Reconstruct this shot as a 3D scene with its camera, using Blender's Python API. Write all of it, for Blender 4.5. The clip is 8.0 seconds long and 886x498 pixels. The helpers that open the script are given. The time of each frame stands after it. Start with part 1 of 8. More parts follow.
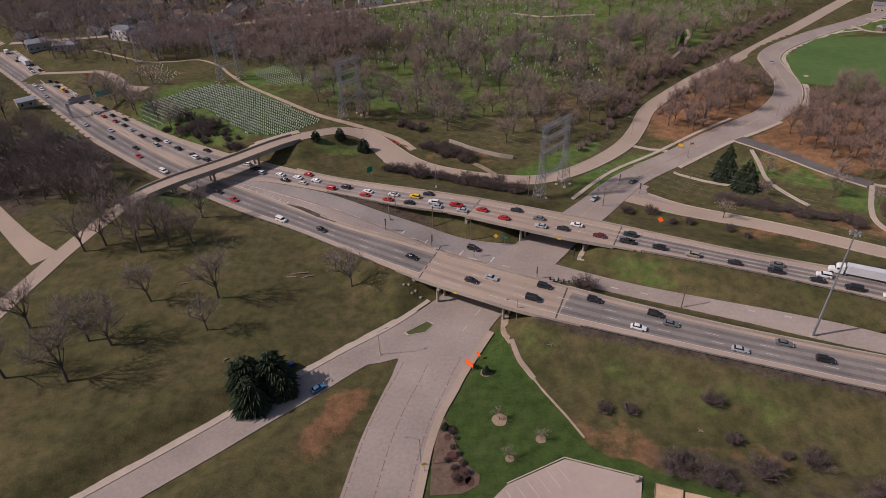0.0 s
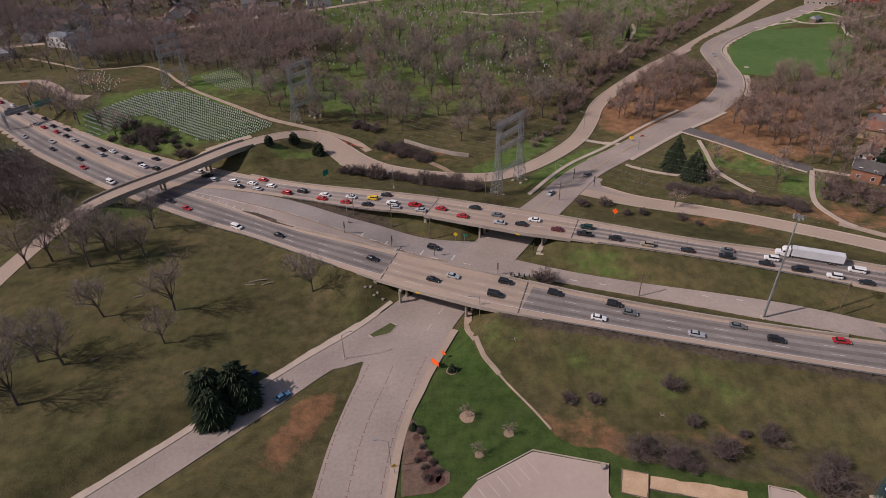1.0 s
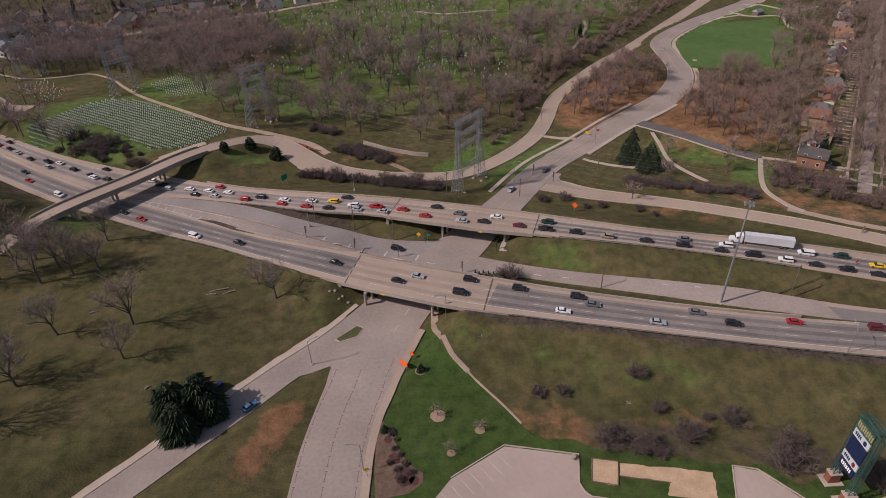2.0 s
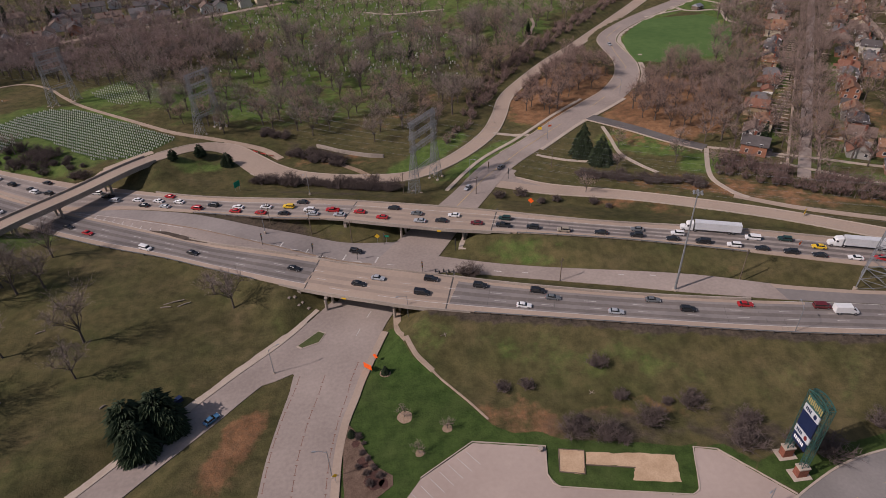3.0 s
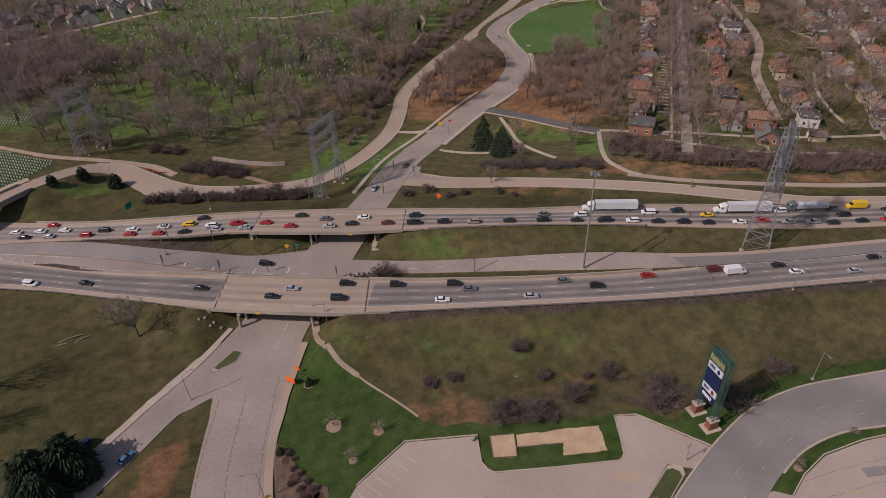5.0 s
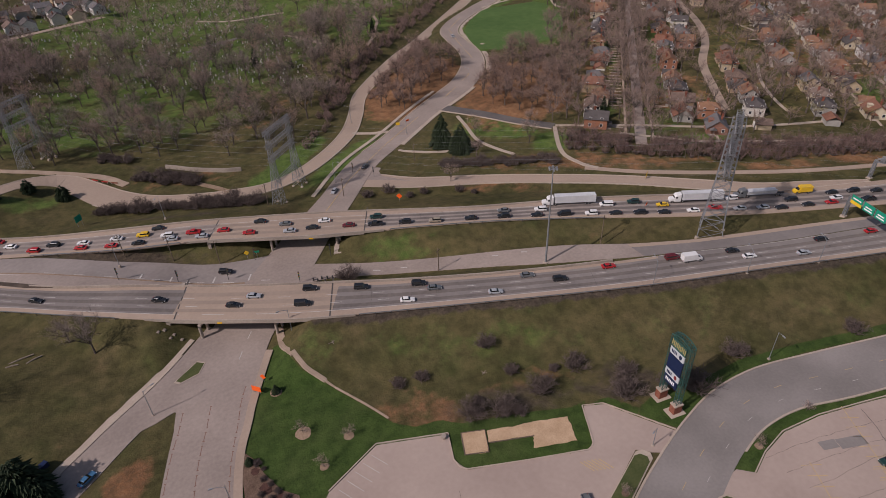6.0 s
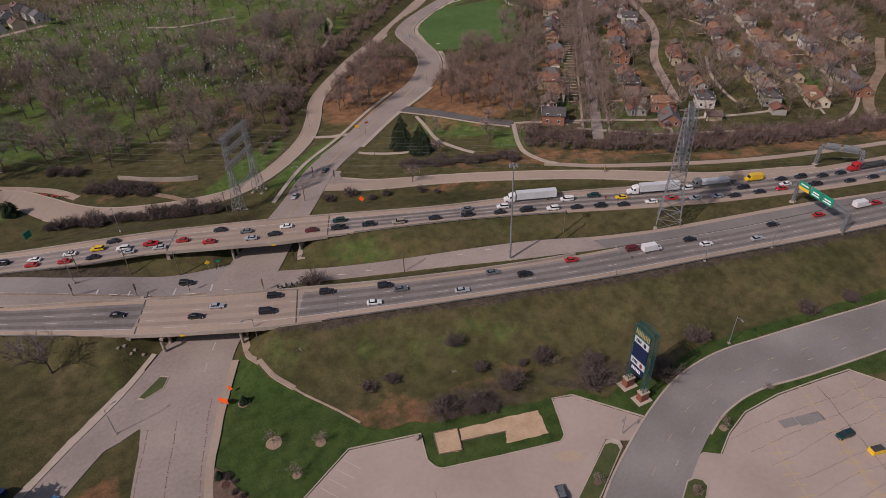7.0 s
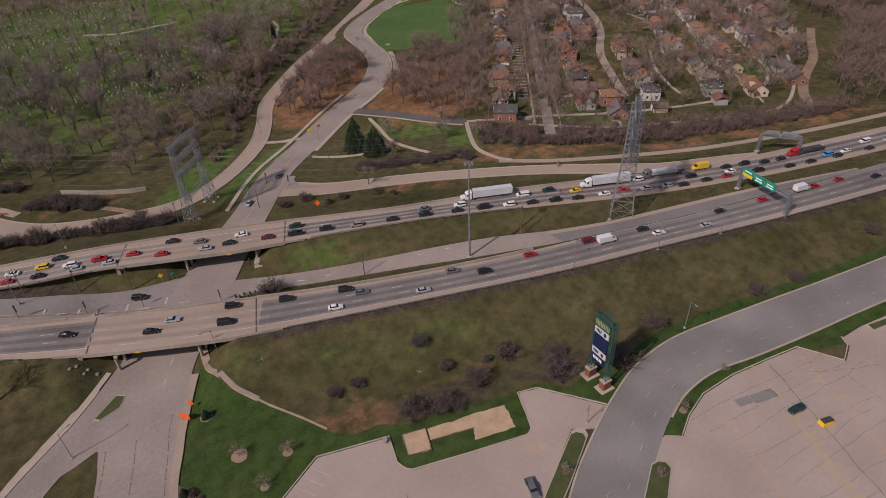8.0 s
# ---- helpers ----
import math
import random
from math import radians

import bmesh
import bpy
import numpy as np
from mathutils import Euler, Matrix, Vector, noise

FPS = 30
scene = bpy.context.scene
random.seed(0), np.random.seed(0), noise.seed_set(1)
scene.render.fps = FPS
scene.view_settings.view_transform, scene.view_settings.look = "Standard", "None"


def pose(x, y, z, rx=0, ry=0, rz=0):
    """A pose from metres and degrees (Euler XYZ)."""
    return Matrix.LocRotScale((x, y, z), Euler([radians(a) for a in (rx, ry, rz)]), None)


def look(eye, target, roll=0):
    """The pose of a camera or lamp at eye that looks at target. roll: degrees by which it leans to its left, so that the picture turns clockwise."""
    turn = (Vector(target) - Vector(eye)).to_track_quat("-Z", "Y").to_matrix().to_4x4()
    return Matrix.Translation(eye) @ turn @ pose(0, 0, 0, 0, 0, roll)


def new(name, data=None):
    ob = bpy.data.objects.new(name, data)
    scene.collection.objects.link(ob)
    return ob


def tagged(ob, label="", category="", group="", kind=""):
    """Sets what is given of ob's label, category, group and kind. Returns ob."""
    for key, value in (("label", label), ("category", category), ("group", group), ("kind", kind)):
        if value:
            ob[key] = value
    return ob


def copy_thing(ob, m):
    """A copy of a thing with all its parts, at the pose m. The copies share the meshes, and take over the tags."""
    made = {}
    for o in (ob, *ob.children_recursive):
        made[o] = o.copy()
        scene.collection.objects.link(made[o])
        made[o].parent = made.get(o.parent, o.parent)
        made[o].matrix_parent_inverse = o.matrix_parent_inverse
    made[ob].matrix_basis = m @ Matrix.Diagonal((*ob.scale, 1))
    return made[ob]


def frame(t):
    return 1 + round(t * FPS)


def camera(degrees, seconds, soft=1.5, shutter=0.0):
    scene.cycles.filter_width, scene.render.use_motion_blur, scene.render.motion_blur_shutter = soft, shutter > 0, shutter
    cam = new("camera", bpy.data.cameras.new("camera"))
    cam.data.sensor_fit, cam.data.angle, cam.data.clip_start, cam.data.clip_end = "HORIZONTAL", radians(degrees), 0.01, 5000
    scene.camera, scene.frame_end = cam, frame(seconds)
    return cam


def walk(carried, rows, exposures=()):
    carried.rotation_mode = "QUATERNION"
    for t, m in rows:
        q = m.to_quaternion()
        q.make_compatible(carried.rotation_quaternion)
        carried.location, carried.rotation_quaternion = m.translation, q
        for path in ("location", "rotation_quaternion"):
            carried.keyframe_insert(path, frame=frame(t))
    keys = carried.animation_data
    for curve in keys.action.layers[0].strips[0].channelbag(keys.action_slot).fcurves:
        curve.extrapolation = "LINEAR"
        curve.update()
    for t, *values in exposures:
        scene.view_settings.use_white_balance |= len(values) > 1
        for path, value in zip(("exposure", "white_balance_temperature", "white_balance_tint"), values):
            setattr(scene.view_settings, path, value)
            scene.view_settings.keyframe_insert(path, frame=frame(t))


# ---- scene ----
# ================================================================ camera
cam = camera(72.27, 8.0, soft=0.6)
# seconds, heading (to the right), pitch, roll, and the eye's slow drift
ROWS = [(0, -0.02, -34.02, -1.82, -0.12, 0.12, 115.05), (0.5, 2.29, -34.09, -1.85, -0.15, 0.11, 115.11), (1, 4.51, -34.19, -1.82, -0.17, 0.08, 115.14),
        (1.5, 6.54, -34.27, -1.88, -0.17, 0.06, 115.16), (3, 13.26, -34.45, -1.95, -0.04, -0.01, 115.11), (3.5, 15.74, -34.55, -1.97, -0, -0.03, 115.06),
        (4, 18.36, -34.61, -1.99, 0, -0, 115), (4.5, 20.86, -34.71, -2.03, 0, 0.03, 114.94), (6, 27.42, -34.97, -2.13, -0, 0.07, 114.75),
        (6.5, 29.46, -35.03, -2.17, -0.01, 0.05, 114.72), (7, 31.48, -35.06, -2.27, -0.03, 0.02, 114.74), (7.5, 33.72, -35.15, -2.34, -0.05, 0.01, 114.8),
        (8, 36.18, -35.24, -2.32, -0.11, -0.01, 114.89)]


def aim(yaw, pitch, roll, x, y, z):
    a, b, eye = radians(yaw), radians(pitch), Vector((x, y, z))
    return look(eye, eye + Vector((math.sin(a) * math.cos(b), math.cos(a) * math.cos(b), math.sin(b))), roll)


walk(cam, [(t, aim(*row)) for t, *row in ROWS], exposures=[(0.0, 0.18, 6380, 24), (8.0, -0.06, 6340, 23)])

# ================================================================ light
SUN_FROM = Vector((-0.99, -0.10, 0)).normalized()
SUN_HIGH = 41.0
world = bpy.data.worlds.new("sky")
scene.world = world
world.use_nodes = True
wn = world.node_tree.nodes
sky = wn.new("ShaderNodeTexSky")
sky.sky_type, sky.sun_disc = "NISHITA", False
sky.sun_elevation, sky.sun_rotation = radians(SUN_HIGH), math.atan2(SUN_FROM.x, SUN_FROM.y)
sky.air_density, sky.dust_density = 1.3, 2.5
world.node_tree.links.new(sky.outputs[0], wn["Background"].inputs[0])
wn["Background"].inputs[1].default_value = 0.058
sun_data = bpy.data.lights.new("sun", "SUN")
sun_data.energy, sun_data.angle, sun_data.color = 3.0, radians(1.0), (1.0, 0.92, 0.83)
sun = new("sun", sun_data)
sun.matrix_world = look(SUN_FROM * 300 + Vector((0, 0, 300 * math.tan(radians(SUN_HIGH)))), (0, 0, 0))

# ================================================================ materials


def material(name, dark, light, scale=1.0, fine=8.0, rough=0.85, bump=0.2, metal=0.0, tint=False, world_space=False, stretch=(1, 1, 1), spec=0.3, contrast=(0.35, 0.68), grain=0.45):
    """Two scales of noise between two colours, with fine relief. tint: multiplied by the object's own colour."""
    m = bpy.data.materials.new(name)
    m.use_nodes = True
    n, link = m.node_tree.nodes, m.node_tree.links.new
    b = n["Principled BSDF"]
    b.inputs["Roughness"].default_value, b.inputs["Metallic"].default_value = rough, metal
    b.inputs["Specular IOR Level"].default_value = spec
    mapping = n.new("ShaderNodeMapping")
    mapping.inputs["Scale"].default_value = stretch
    if world_space:
        link(n.new("ShaderNodeNewGeometry").outputs["Position"], mapping.inputs[0])
    else:
        link(n.new("ShaderNodeTexCoord").outputs["Object"], mapping.inputs[0])
    big, small = n.new("ShaderNodeTexNoise"), n.new("ShaderNodeTexNoise")
    for tex, s, d in ((big, scale, 5), (small, fine, 4)):
        tex.inputs["Scale"].default_value, tex.inputs["Detail"].default_value = s, d
        link(mapping.outputs[0], tex.inputs["Vector"])
    mix = n.new("ShaderNodeMath")
    mix.operation = "MULTIPLY_ADD"
    link(small.outputs[0], mix.inputs[0])
    mix.inputs[1].default_value = grain
    add = n.new("ShaderNodeMath")
    add.operation = "MULTIPLY"
    link(big.outputs[0], add.inputs[0])
    add.inputs[1].default_value = 1 - grain
    link(add.outputs[0], mix.inputs[2])
    ramp = n.new("ShaderNodeValToRGB")
    ramp.color_ramp.elements[0].position, ramp.color_ramp.elements[1].position = contrast
    ramp.color_ramp.elements[0].color, ramp.color_ramp.elements[1].color = (*dark, 1), (*light, 1)
    link(mix.outputs[0], ramp.inputs[0])
    out = ramp.outputs[0]
    if tint:
        info, mul = n.new("ShaderNodeObjectInfo"), n.new("ShaderNodeMix")
        mul.data_type, mul.blend_type = "RGBA", "MULTIPLY"
        mul.inputs[0].default_value = 1.0
        link(out, mul.inputs[6])
        link(info.outputs["Color"], mul.inputs[7])
        out = mul.outputs[2]
    link(out, b.inputs["Base Color"])
    if bump:
        bm_ = n.new("ShaderNodeBump")
        bm_.inputs["Strength"].default_value = bump
        bm_.inputs["Distance"].default_value = 0.05
        link(small.outputs[0], bm_.inputs["Height"])
        link(bm_.outputs[0], b.inputs["Normal"])
    return m


def g3(r, k=0.82):
    return tuple(c * k for c in r)


CONCRETE = (0.41, 0.318, 0.246)
M_CONC = material("aged_concrete", g3(CONCRETE, 0.78), CONCRETE, 0.045, 1.3, 0.9, 0.15, world_space=True, grain=0.4)
M_STREET = material("street_concrete", (0.25, 0.206, 0.178), (0.36, 0.298, 0.256), 0.06, 1.1, 0.9, 0.15, world_space=True, grain=0.4)
M_LANE = material("worn_lane_surface", (0.165, 0.148, 0.138), (0.265, 0.236, 0.216), 0.05, 0.9, 0.85, 0.12, world_space=True, grain=0.2)
M_LANE_W = material("worn_concrete_lane", (0.225, 0.192, 0.172), (0.335, 0.286, 0.25), 0.05, 0.9, 0.85, 0.12, world_space=True, grain=0.2)
M_TRACK = material("oil_darkened_lane_middle", (0.115, 0.10, 0.092), (0.20, 0.172, 0.152), 0.05, 0.9, 0.8, 0.1, world_space=True, grain=0.3)
M_TRACK_W = material("tyre_darkened_concrete", (0.17, 0.145, 0.13), (0.27, 0.228, 0.198), 0.05, 0.9, 0.8, 0.1, world_space=True, grain=0.3)
M_DECKWEAR = material("worn_deck_concrete", (0.26, 0.205, 0.163), (0.345, 0.27, 0.212), 0.05, 0.9, 0.85, 0.1, world_space=True, grain=0.3)
M_RAMP = material("grey_ramp_concrete", (0.215, 0.188, 0.172), (0.315, 0.275, 0.25), 0.05, 0.8, 0.88, 0.12, world_space=True, grain=0.3)
M_FIELD = material("playing_field_grass", (0.054, 0.108, 0.024), (0.088, 0.150, 0.040), 0.03, 0.25, 0.97, 0.3, world_space=True)
M_ASPH = material("asphalt", (0.095, 0.086, 0.082), (0.155, 0.14, 0.13), 0.15, 3.0, 0.9, 0.2, world_space=True)
M_DRIVE = material("drive_surface", (0.19, 0.172, 0.158), (0.285, 0.258, 0.238), 0.06, 1.5, 0.88, 0.12, world_space=True, grain=0.25)
M_LOT = material("lot_concrete", (0.345, 0.27, 0.228), (0.44, 0.352, 0.298), 0.05, 0.9, 0.88, 0.1, world_space=True, grain=0.25)
M_KERB = material("kerb_concrete", (0.36, 0.295, 0.235), (0.48, 0.40, 0.325), 0.2, 3.0, 0.9, 0.15, world_space=True)
M_BARRIER = material("barrier_concrete", (0.27, 0.23, 0.195), (0.42, 0.36, 0.30), 0.12, 2.0, 0.9, 0.2, world_space=True)
M_WHITE = material("road_paint_white", (0.36, 0.33, 0.30), (0.62, 0.59, 0.55), 0.5, 4.0, 0.8, 0.0, world_space=True)
M_YELLOW = material("road_paint_yellow", (0.46, 0.32, 0.13), (0.60, 0.43, 0.18), 0.5, 4.0, 0.8, 0.0, world_space=True)
M_BRACKET = material("rust_brown_marks", (0.17, 0.085, 0.06), (0.27, 0.15, 0.11), 0.5, 4.0, 0.9, 0.0, world_space=True)
M_SEAL = material("crack_sealant", (0.05, 0.045, 0.042), (0.11, 0.10, 0.092), 0.5, 3.0, 0.7, 0.0, world_space=True)
M_SAND = material("sand", (0.40, 0.27, 0.16), (0.56, 0.40, 0.26), 0.3, 3.0, 0.95, 0.4, world_space=True)
M_DIRT = material("bare_dirt", (0.20, 0.14, 0.09), (0.36, 0.26, 0.18), 0.2, 2.0, 0.95, 0.4, world_space=True)
M_TRAIL = material("trodden_pale_earth", (0.30, 0.225, 0.165), (0.43, 0.335, 0.255), 0.3, 2.5, 0.95, 0.3, world_space=True)
M_MULCH = material("brown_mulch", (0.085, 0.052, 0.036), (0.19, 0.13, 0.092), 0.5, 3.5, 0.95, 0.4, world_space=True)
M_LEAVES = material("dark_reddish_leaves", (0.045, 0.022, 0.018), (0.11, 0.055, 0.042), 0.6, 4.0, 0.95, 0.4, world_space=True)
M_STEEL = material("galvanised_steel", (0.24, 0.26, 0.28), (0.42, 0.44, 0.46), 0.5, 3.0, 0.5, 0.0, metal=0.6)
M_TOWER = material("dull_tower_steel", (0.17, 0.182, 0.195), (0.30, 0.312, 0.325), 0.5, 3.0, 0.6, 0.0, metal=0.4)
M_DARKSTEEL = material("weathered_steel", (0.06, 0.06, 0.06), (0.12, 0.115, 0.11), 0.5, 3.0, 0.6, 0.0, metal=0.4)
M_WOOD = material("weathered_timber", (0.10, 0.075, 0.055), (0.20, 0.155, 0.115), 0.6, 6.0, 0.9, 0.3)
M_BARK = material("tree_bark", (0.07, 0.056, 0.047), (0.15, 0.122, 0.102), 0.8, 5.0, 0.95, 0.3)
M_TWIG = material("bare_twigs", (0.26, 0.212, 0.190), (0.46, 0.380, 0.340), 0.25, 2.0, 0.95, 0.0, tint=True)
M_SHRUB = material("bare_shrub_twigs", (0.082, 0.063, 0.056), (0.150, 0.116, 0.102), 0.4, 2.0, 0.95, 0.0)
M_FIR = material("fir_needles", (0.016, 0.028, 0.013), (0.045, 0.066, 0.028), 0.5, 4.0, 0.8, 0.0)
M_BLUE = material("blue_painted_metal", (0.04, 0.10, 0.22), (0.07, 0.15, 0.30), 0.6, 4.0, 0.5, 0.0)
M_RED = material("red_painted_wall", (0.36, 0.035, 0.03), (0.50, 0.06, 0.045), 0.6, 4.0, 0.6, 0.0)
M_ORANGE = material("orange_panel", (0.85, 0.10, 0.012), (0.95, 0.16, 0.02), 0.5, 4.0, 0.5, 0.0)
M_GREEN = material("green_sign_panel", (0.0, 0.24, 0.15), (0.01, 0.31, 0.20), 0.6, 4.0, 0.5, 0.0)
M_SIGNBACK = material("aluminium_sign_back", (0.25, 0.26, 0.27), (0.36, 0.37, 0.38), 0.6, 4.0, 0.5, 0.0, metal=0.5)
M_LETTER = material("white_lettering", (0.75, 0.75, 0.74), (0.85, 0.85, 0.84), 0.6, 4.0, 0.5, 0.0)
M_PANEL_W = material("pale_sign_panel", (0.42, 0.45, 0.47), (0.52, 0.55, 0.57), 0.6, 4.0, 0.5, 0.0)
M_YSIGN = material("yellow_panel", (0.72, 0.44, 0.02), (0.85, 0.55, 0.04), 0.6, 4.0, 0.5, 0.0)
M_TEAL = material("green_painted_steel", (0.022, 0.070, 0.060), (0.045, 0.115, 0.098), 0.6, 4.0, 0.55, 0.0)
M_NAVY = material("navy_panel", (0.010, 0.018, 0.055), (0.018, 0.03, 0.08), 0.6, 4.0, 0.4, 0.0)
M_GOLD = material("gold_lettering", (0.30, 0.24, 0.09), (0.42, 0.34, 0.14), 0.6, 4.0, 0.5, 0.0)
M_BRICK = material("red_brick", (0.16, 0.055, 0.035), (0.30, 0.11, 0.07), 1.5, 9.0, 0.9, 0.4)
M_STONE = material("pale_headstone", (0.55, 0.54, 0.50), (0.80, 0.79, 0.75), 0.3, 4.0, 0.8, 0.0, world_space=True)
M_OLDSTONE = material("weathered_gravestone", (0.30, 0.295, 0.275), (0.60, 0.59, 0.55), 0.3, 4.0, 0.85, 0.0, world_space=True)
M_PAINT = material("car_paint", (0.92, 0.92, 0.92), (1, 1, 1), 0.8, 5.0, 0.28, 0.0, tint=True, spec=0.6)
M_GLASS = material("tinted_car_glass", (0.012, 0.014, 0.016), (0.02, 0.023, 0.026), 0.8, 5.0, 0.06, 0.0, spec=0.8)
M_TYRE = material("tyre_rubber", (0.012, 0.012, 0.012), (0.03, 0.03, 0.03), 0.8, 5.0, 0.9, 0.0)
M_RIM = material("wheel_alloy", (0.35, 0.35, 0.36), (0.55, 0.55, 0.56), 0.8, 5.0, 0.4, 0.0, metal=0.8)
M_LAMP = material("headlight_lens", (0.6, 0.6, 0.6), (0.8, 0.8, 0.8), 0.8, 5.0, 0.15, 0.0, spec=0.7)
M_TAIL = material("tail_light_lens", (0.30, 0.01, 0.01), (0.45, 0.02, 0.015), 0.8, 5.0, 0.2, 0.0, spec=0.7)
M_WALL = material("house_wall", (0.80, 0.80, 0.80), (1, 1, 1), 0.5, 4.0, 0.85, 0.1, tint=True)
M_ROOF = material("roof_shingles", (0.66, 0.66, 0.66), (1, 1, 1), 0.5, 3.0, 0.95, 0.3, tint=True)
M_TRIM = material("white_trim", (0.62, 0.61, 0.58), (0.78, 0.77, 0.74), 0.6, 4.0, 0.6, 0.0)
M_PANE = material("window_pane", (0.02, 0.024, 0.03), (0.04, 0.045, 0.055), 0.6, 4.0, 0.08, 0.0, spec=0.8)
M_DOOR = material("painted_door", (0.10, 0.05, 0.035), (0.18, 0.09, 0.06), 0.6, 4.0, 0.6, 0.0)
M_RUBBLE_DARK = material("dark_bare_soil", (0.045, 0.034, 0.027), (0.11, 0.085, 0.065), 0.4, 2.5, 0.95, 0.4, world_space=True)
M_RUBBLE = material("rubble_and_logs", (0.17, 0.14, 0.11), (0.34, 0.28, 0.23), 0.6, 4.0, 0.95, 0.2)


def ground_material():
    """Grass whose kinds (spring lawn, leaf litter, bare earth and one dimmed wood floor) follow the plan, over dry
    winter turf.
    """
    m = bpy.data.materials.new("turf")
    m.use_nodes = True
    n, link = m.node_tree.nodes, m.node_tree.links.new
    b = n["Principled BSDF"]
    b.inputs["Roughness"].default_value = 0.97
    b.inputs["Specular IOR Level"].default_value = 0.1
    pos = n.new("ShaderNodeNewGeometry").outputs["Position"]

    def noise_(s, d=5):
        t = n.new("ShaderNodeTexNoise")
        t.inputs["Scale"].default_value, t.inputs["Detail"].default_value = s, d
        t.inputs["Roughness"].default_value = 0.62
        link(pos, t.inputs["Vector"])
        return t.outputs[0]

    def ramp(fac, lo, hi, a, z):
        r = n.new("ShaderNodeValToRGB")
        r.color_ramp.elements[0].position, r.color_ramp.elements[1].position = lo, hi
        r.color_ramp.elements[0].color, r.color_ramp.elements[1].color = (*a, 1), (*z, 1)
        link(fac, r.inputs[0])
        return r.outputs[0]

    def mix(fac, a, z):
        x = n.new("ShaderNodeMix")
        x.data_type = "RGBA"
        link(fac, x.inputs[0])
        link(a, x.inputs[6])
        link(z, x.inputs[7])
        return x.outputs[2]

    def weight(w, nz, gain):
        # breaks the edge of a kind of turf up with noise
        a = n.new("ShaderNodeMath")
        a.operation = "MULTIPLY_ADD"
        link(nz, a.inputs[0])
        a.inputs[1].default_value = gain
        link(w, a.inputs[2])
        r = n.new("ShaderNodeMapRange")
        r.interpolation_type = "SMOOTHSTEP"
        link(a.outputs[0], r.inputs[0])
        r.inputs[1].default_value, r.inputs[2].default_value = 0.32 + gain / 2 - 0.05, 0.68 + gain / 2 + 0.05
        return r.outputs[0]

    n1, n2, n3, n4 = noise_(0.022), noise_(0.13), noise_(1.1), noise_(0.05)
    dry = mix(ramp(n2, 0.35, 0.68, (0, 0, 0), (1, 1, 1)), ramp(n1, 0.35, 0.65, (0.055, 0.053, 0.022), (0.104, 0.088, 0.041)),
              ramp(n4, 0.35, 0.65, (0.116, 0.093, 0.049), (0.062, 0.069, 0.026)))
    lush = mix(ramp(n2, 0.3, 0.7, (0, 0, 0), (1, 1, 1)), ramp(n3, 0.3, 0.7, (0.070, 0.112, 0.028), (0.106, 0.160, 0.042)),
               ramp(n4, 0.3, 0.7, (0.112, 0.128, 0.046), (0.070, 0.125, 0.028)))
    litter = mix(ramp(n3, 0.35, 0.65, (0, 0, 0), (1, 1, 1)), ramp(n2, 0.35, 0.65, (0.15, 0.076, 0.040), (0.235, 0.122, 0.062)),
                 ramp(n1, 0.4, 0.6, (0.17, 0.098, 0.056), (0.255, 0.150, 0.086)))
    earth = ramp(n3, 0.3, 0.7, (0.05, 0.040, 0.031), (0.10, 0.08, 0.062))
    zone = n.new("ShaderNodeAttribute")
    zone.attribute_name = "turf"
    sep = n.new("ShaderNodeSeparateColor")
    link(zone.outputs["Color"], sep.inputs[0])
    col = mix(weight(sep.outputs[0], n2, 1.5), dry, lush)
    col = mix(weight(sep.outputs[1], n2, 1.9), col, litter)
    col = mix(weight(sep.outputs[2], n2, 1.6), col, earth)
    mown = mix(ramp(n2, 0.3, 0.7, (0, 0, 0), (1, 1, 1)), ramp(n3, 0.3, 0.7, (0.036, 0.064, 0.016), (0.056, 0.090, 0.024)), ramp(n4, 0.35, 0.65, (0.062, 0.084, 0.028), (0.040, 0.074, 0.018)))
    rim = n.new("ShaderNodeMath")
    rim.operation = "MULTIPLY_ADD"
    link(n3, rim.inputs[0])
    rim.inputs[1].default_value = 0.09
    link(zone.outputs["Alpha"], rim.inputs[2])
    cut = n.new("ShaderNodeMapRange")
    cut.interpolation_type = "SMOOTHSTEP"
    link(rim.outputs[0], cut.inputs[0])
    cut.inputs[1].default_value, cut.inputs[2].default_value = 0.515, 0.575
    col = mix(cut.outputs[0], col, mown)
    fleck = n.new("ShaderNodeMix")
    fleck.data_type, fleck.blend_type = "RGBA", "MULTIPLY"
    fleck.inputs[0].default_value = 0.4
    link(col, fleck.inputs[6])
    link(ramp(noise_(3.5, 3), 0.3, 0.62, (0.45, 0.45, 0.45), (1.25, 1.25, 1.25)), fleck.inputs[7])
    patch = n.new("ShaderNodeMix")
    patch.data_type, patch.blend_type = "RGBA", "MULTIPLY"
    patch.inputs[0].default_value = 0.8
    link(fleck.outputs[2], patch.inputs[6])
    link(ramp(noise_(0.3, 7), 0.34, 0.66, (0.60, 0.64, 0.60), (1.36, 1.30, 1.22)), patch.inputs[7])
    link(patch.outputs[2], b.inputs["Base Color"])
    bp = n.new("ShaderNodeBump")
    bp.inputs["Strength"].default_value, bp.inputs["Distance"].default_value = 0.6, 0.25
    link(noise_(1.7, 4), bp.inputs["Height"])
    link(bp.outputs[0], b.inputs["Normal"])
    return m


M_TURF = ground_material()

# ================================================================ mesh helpers


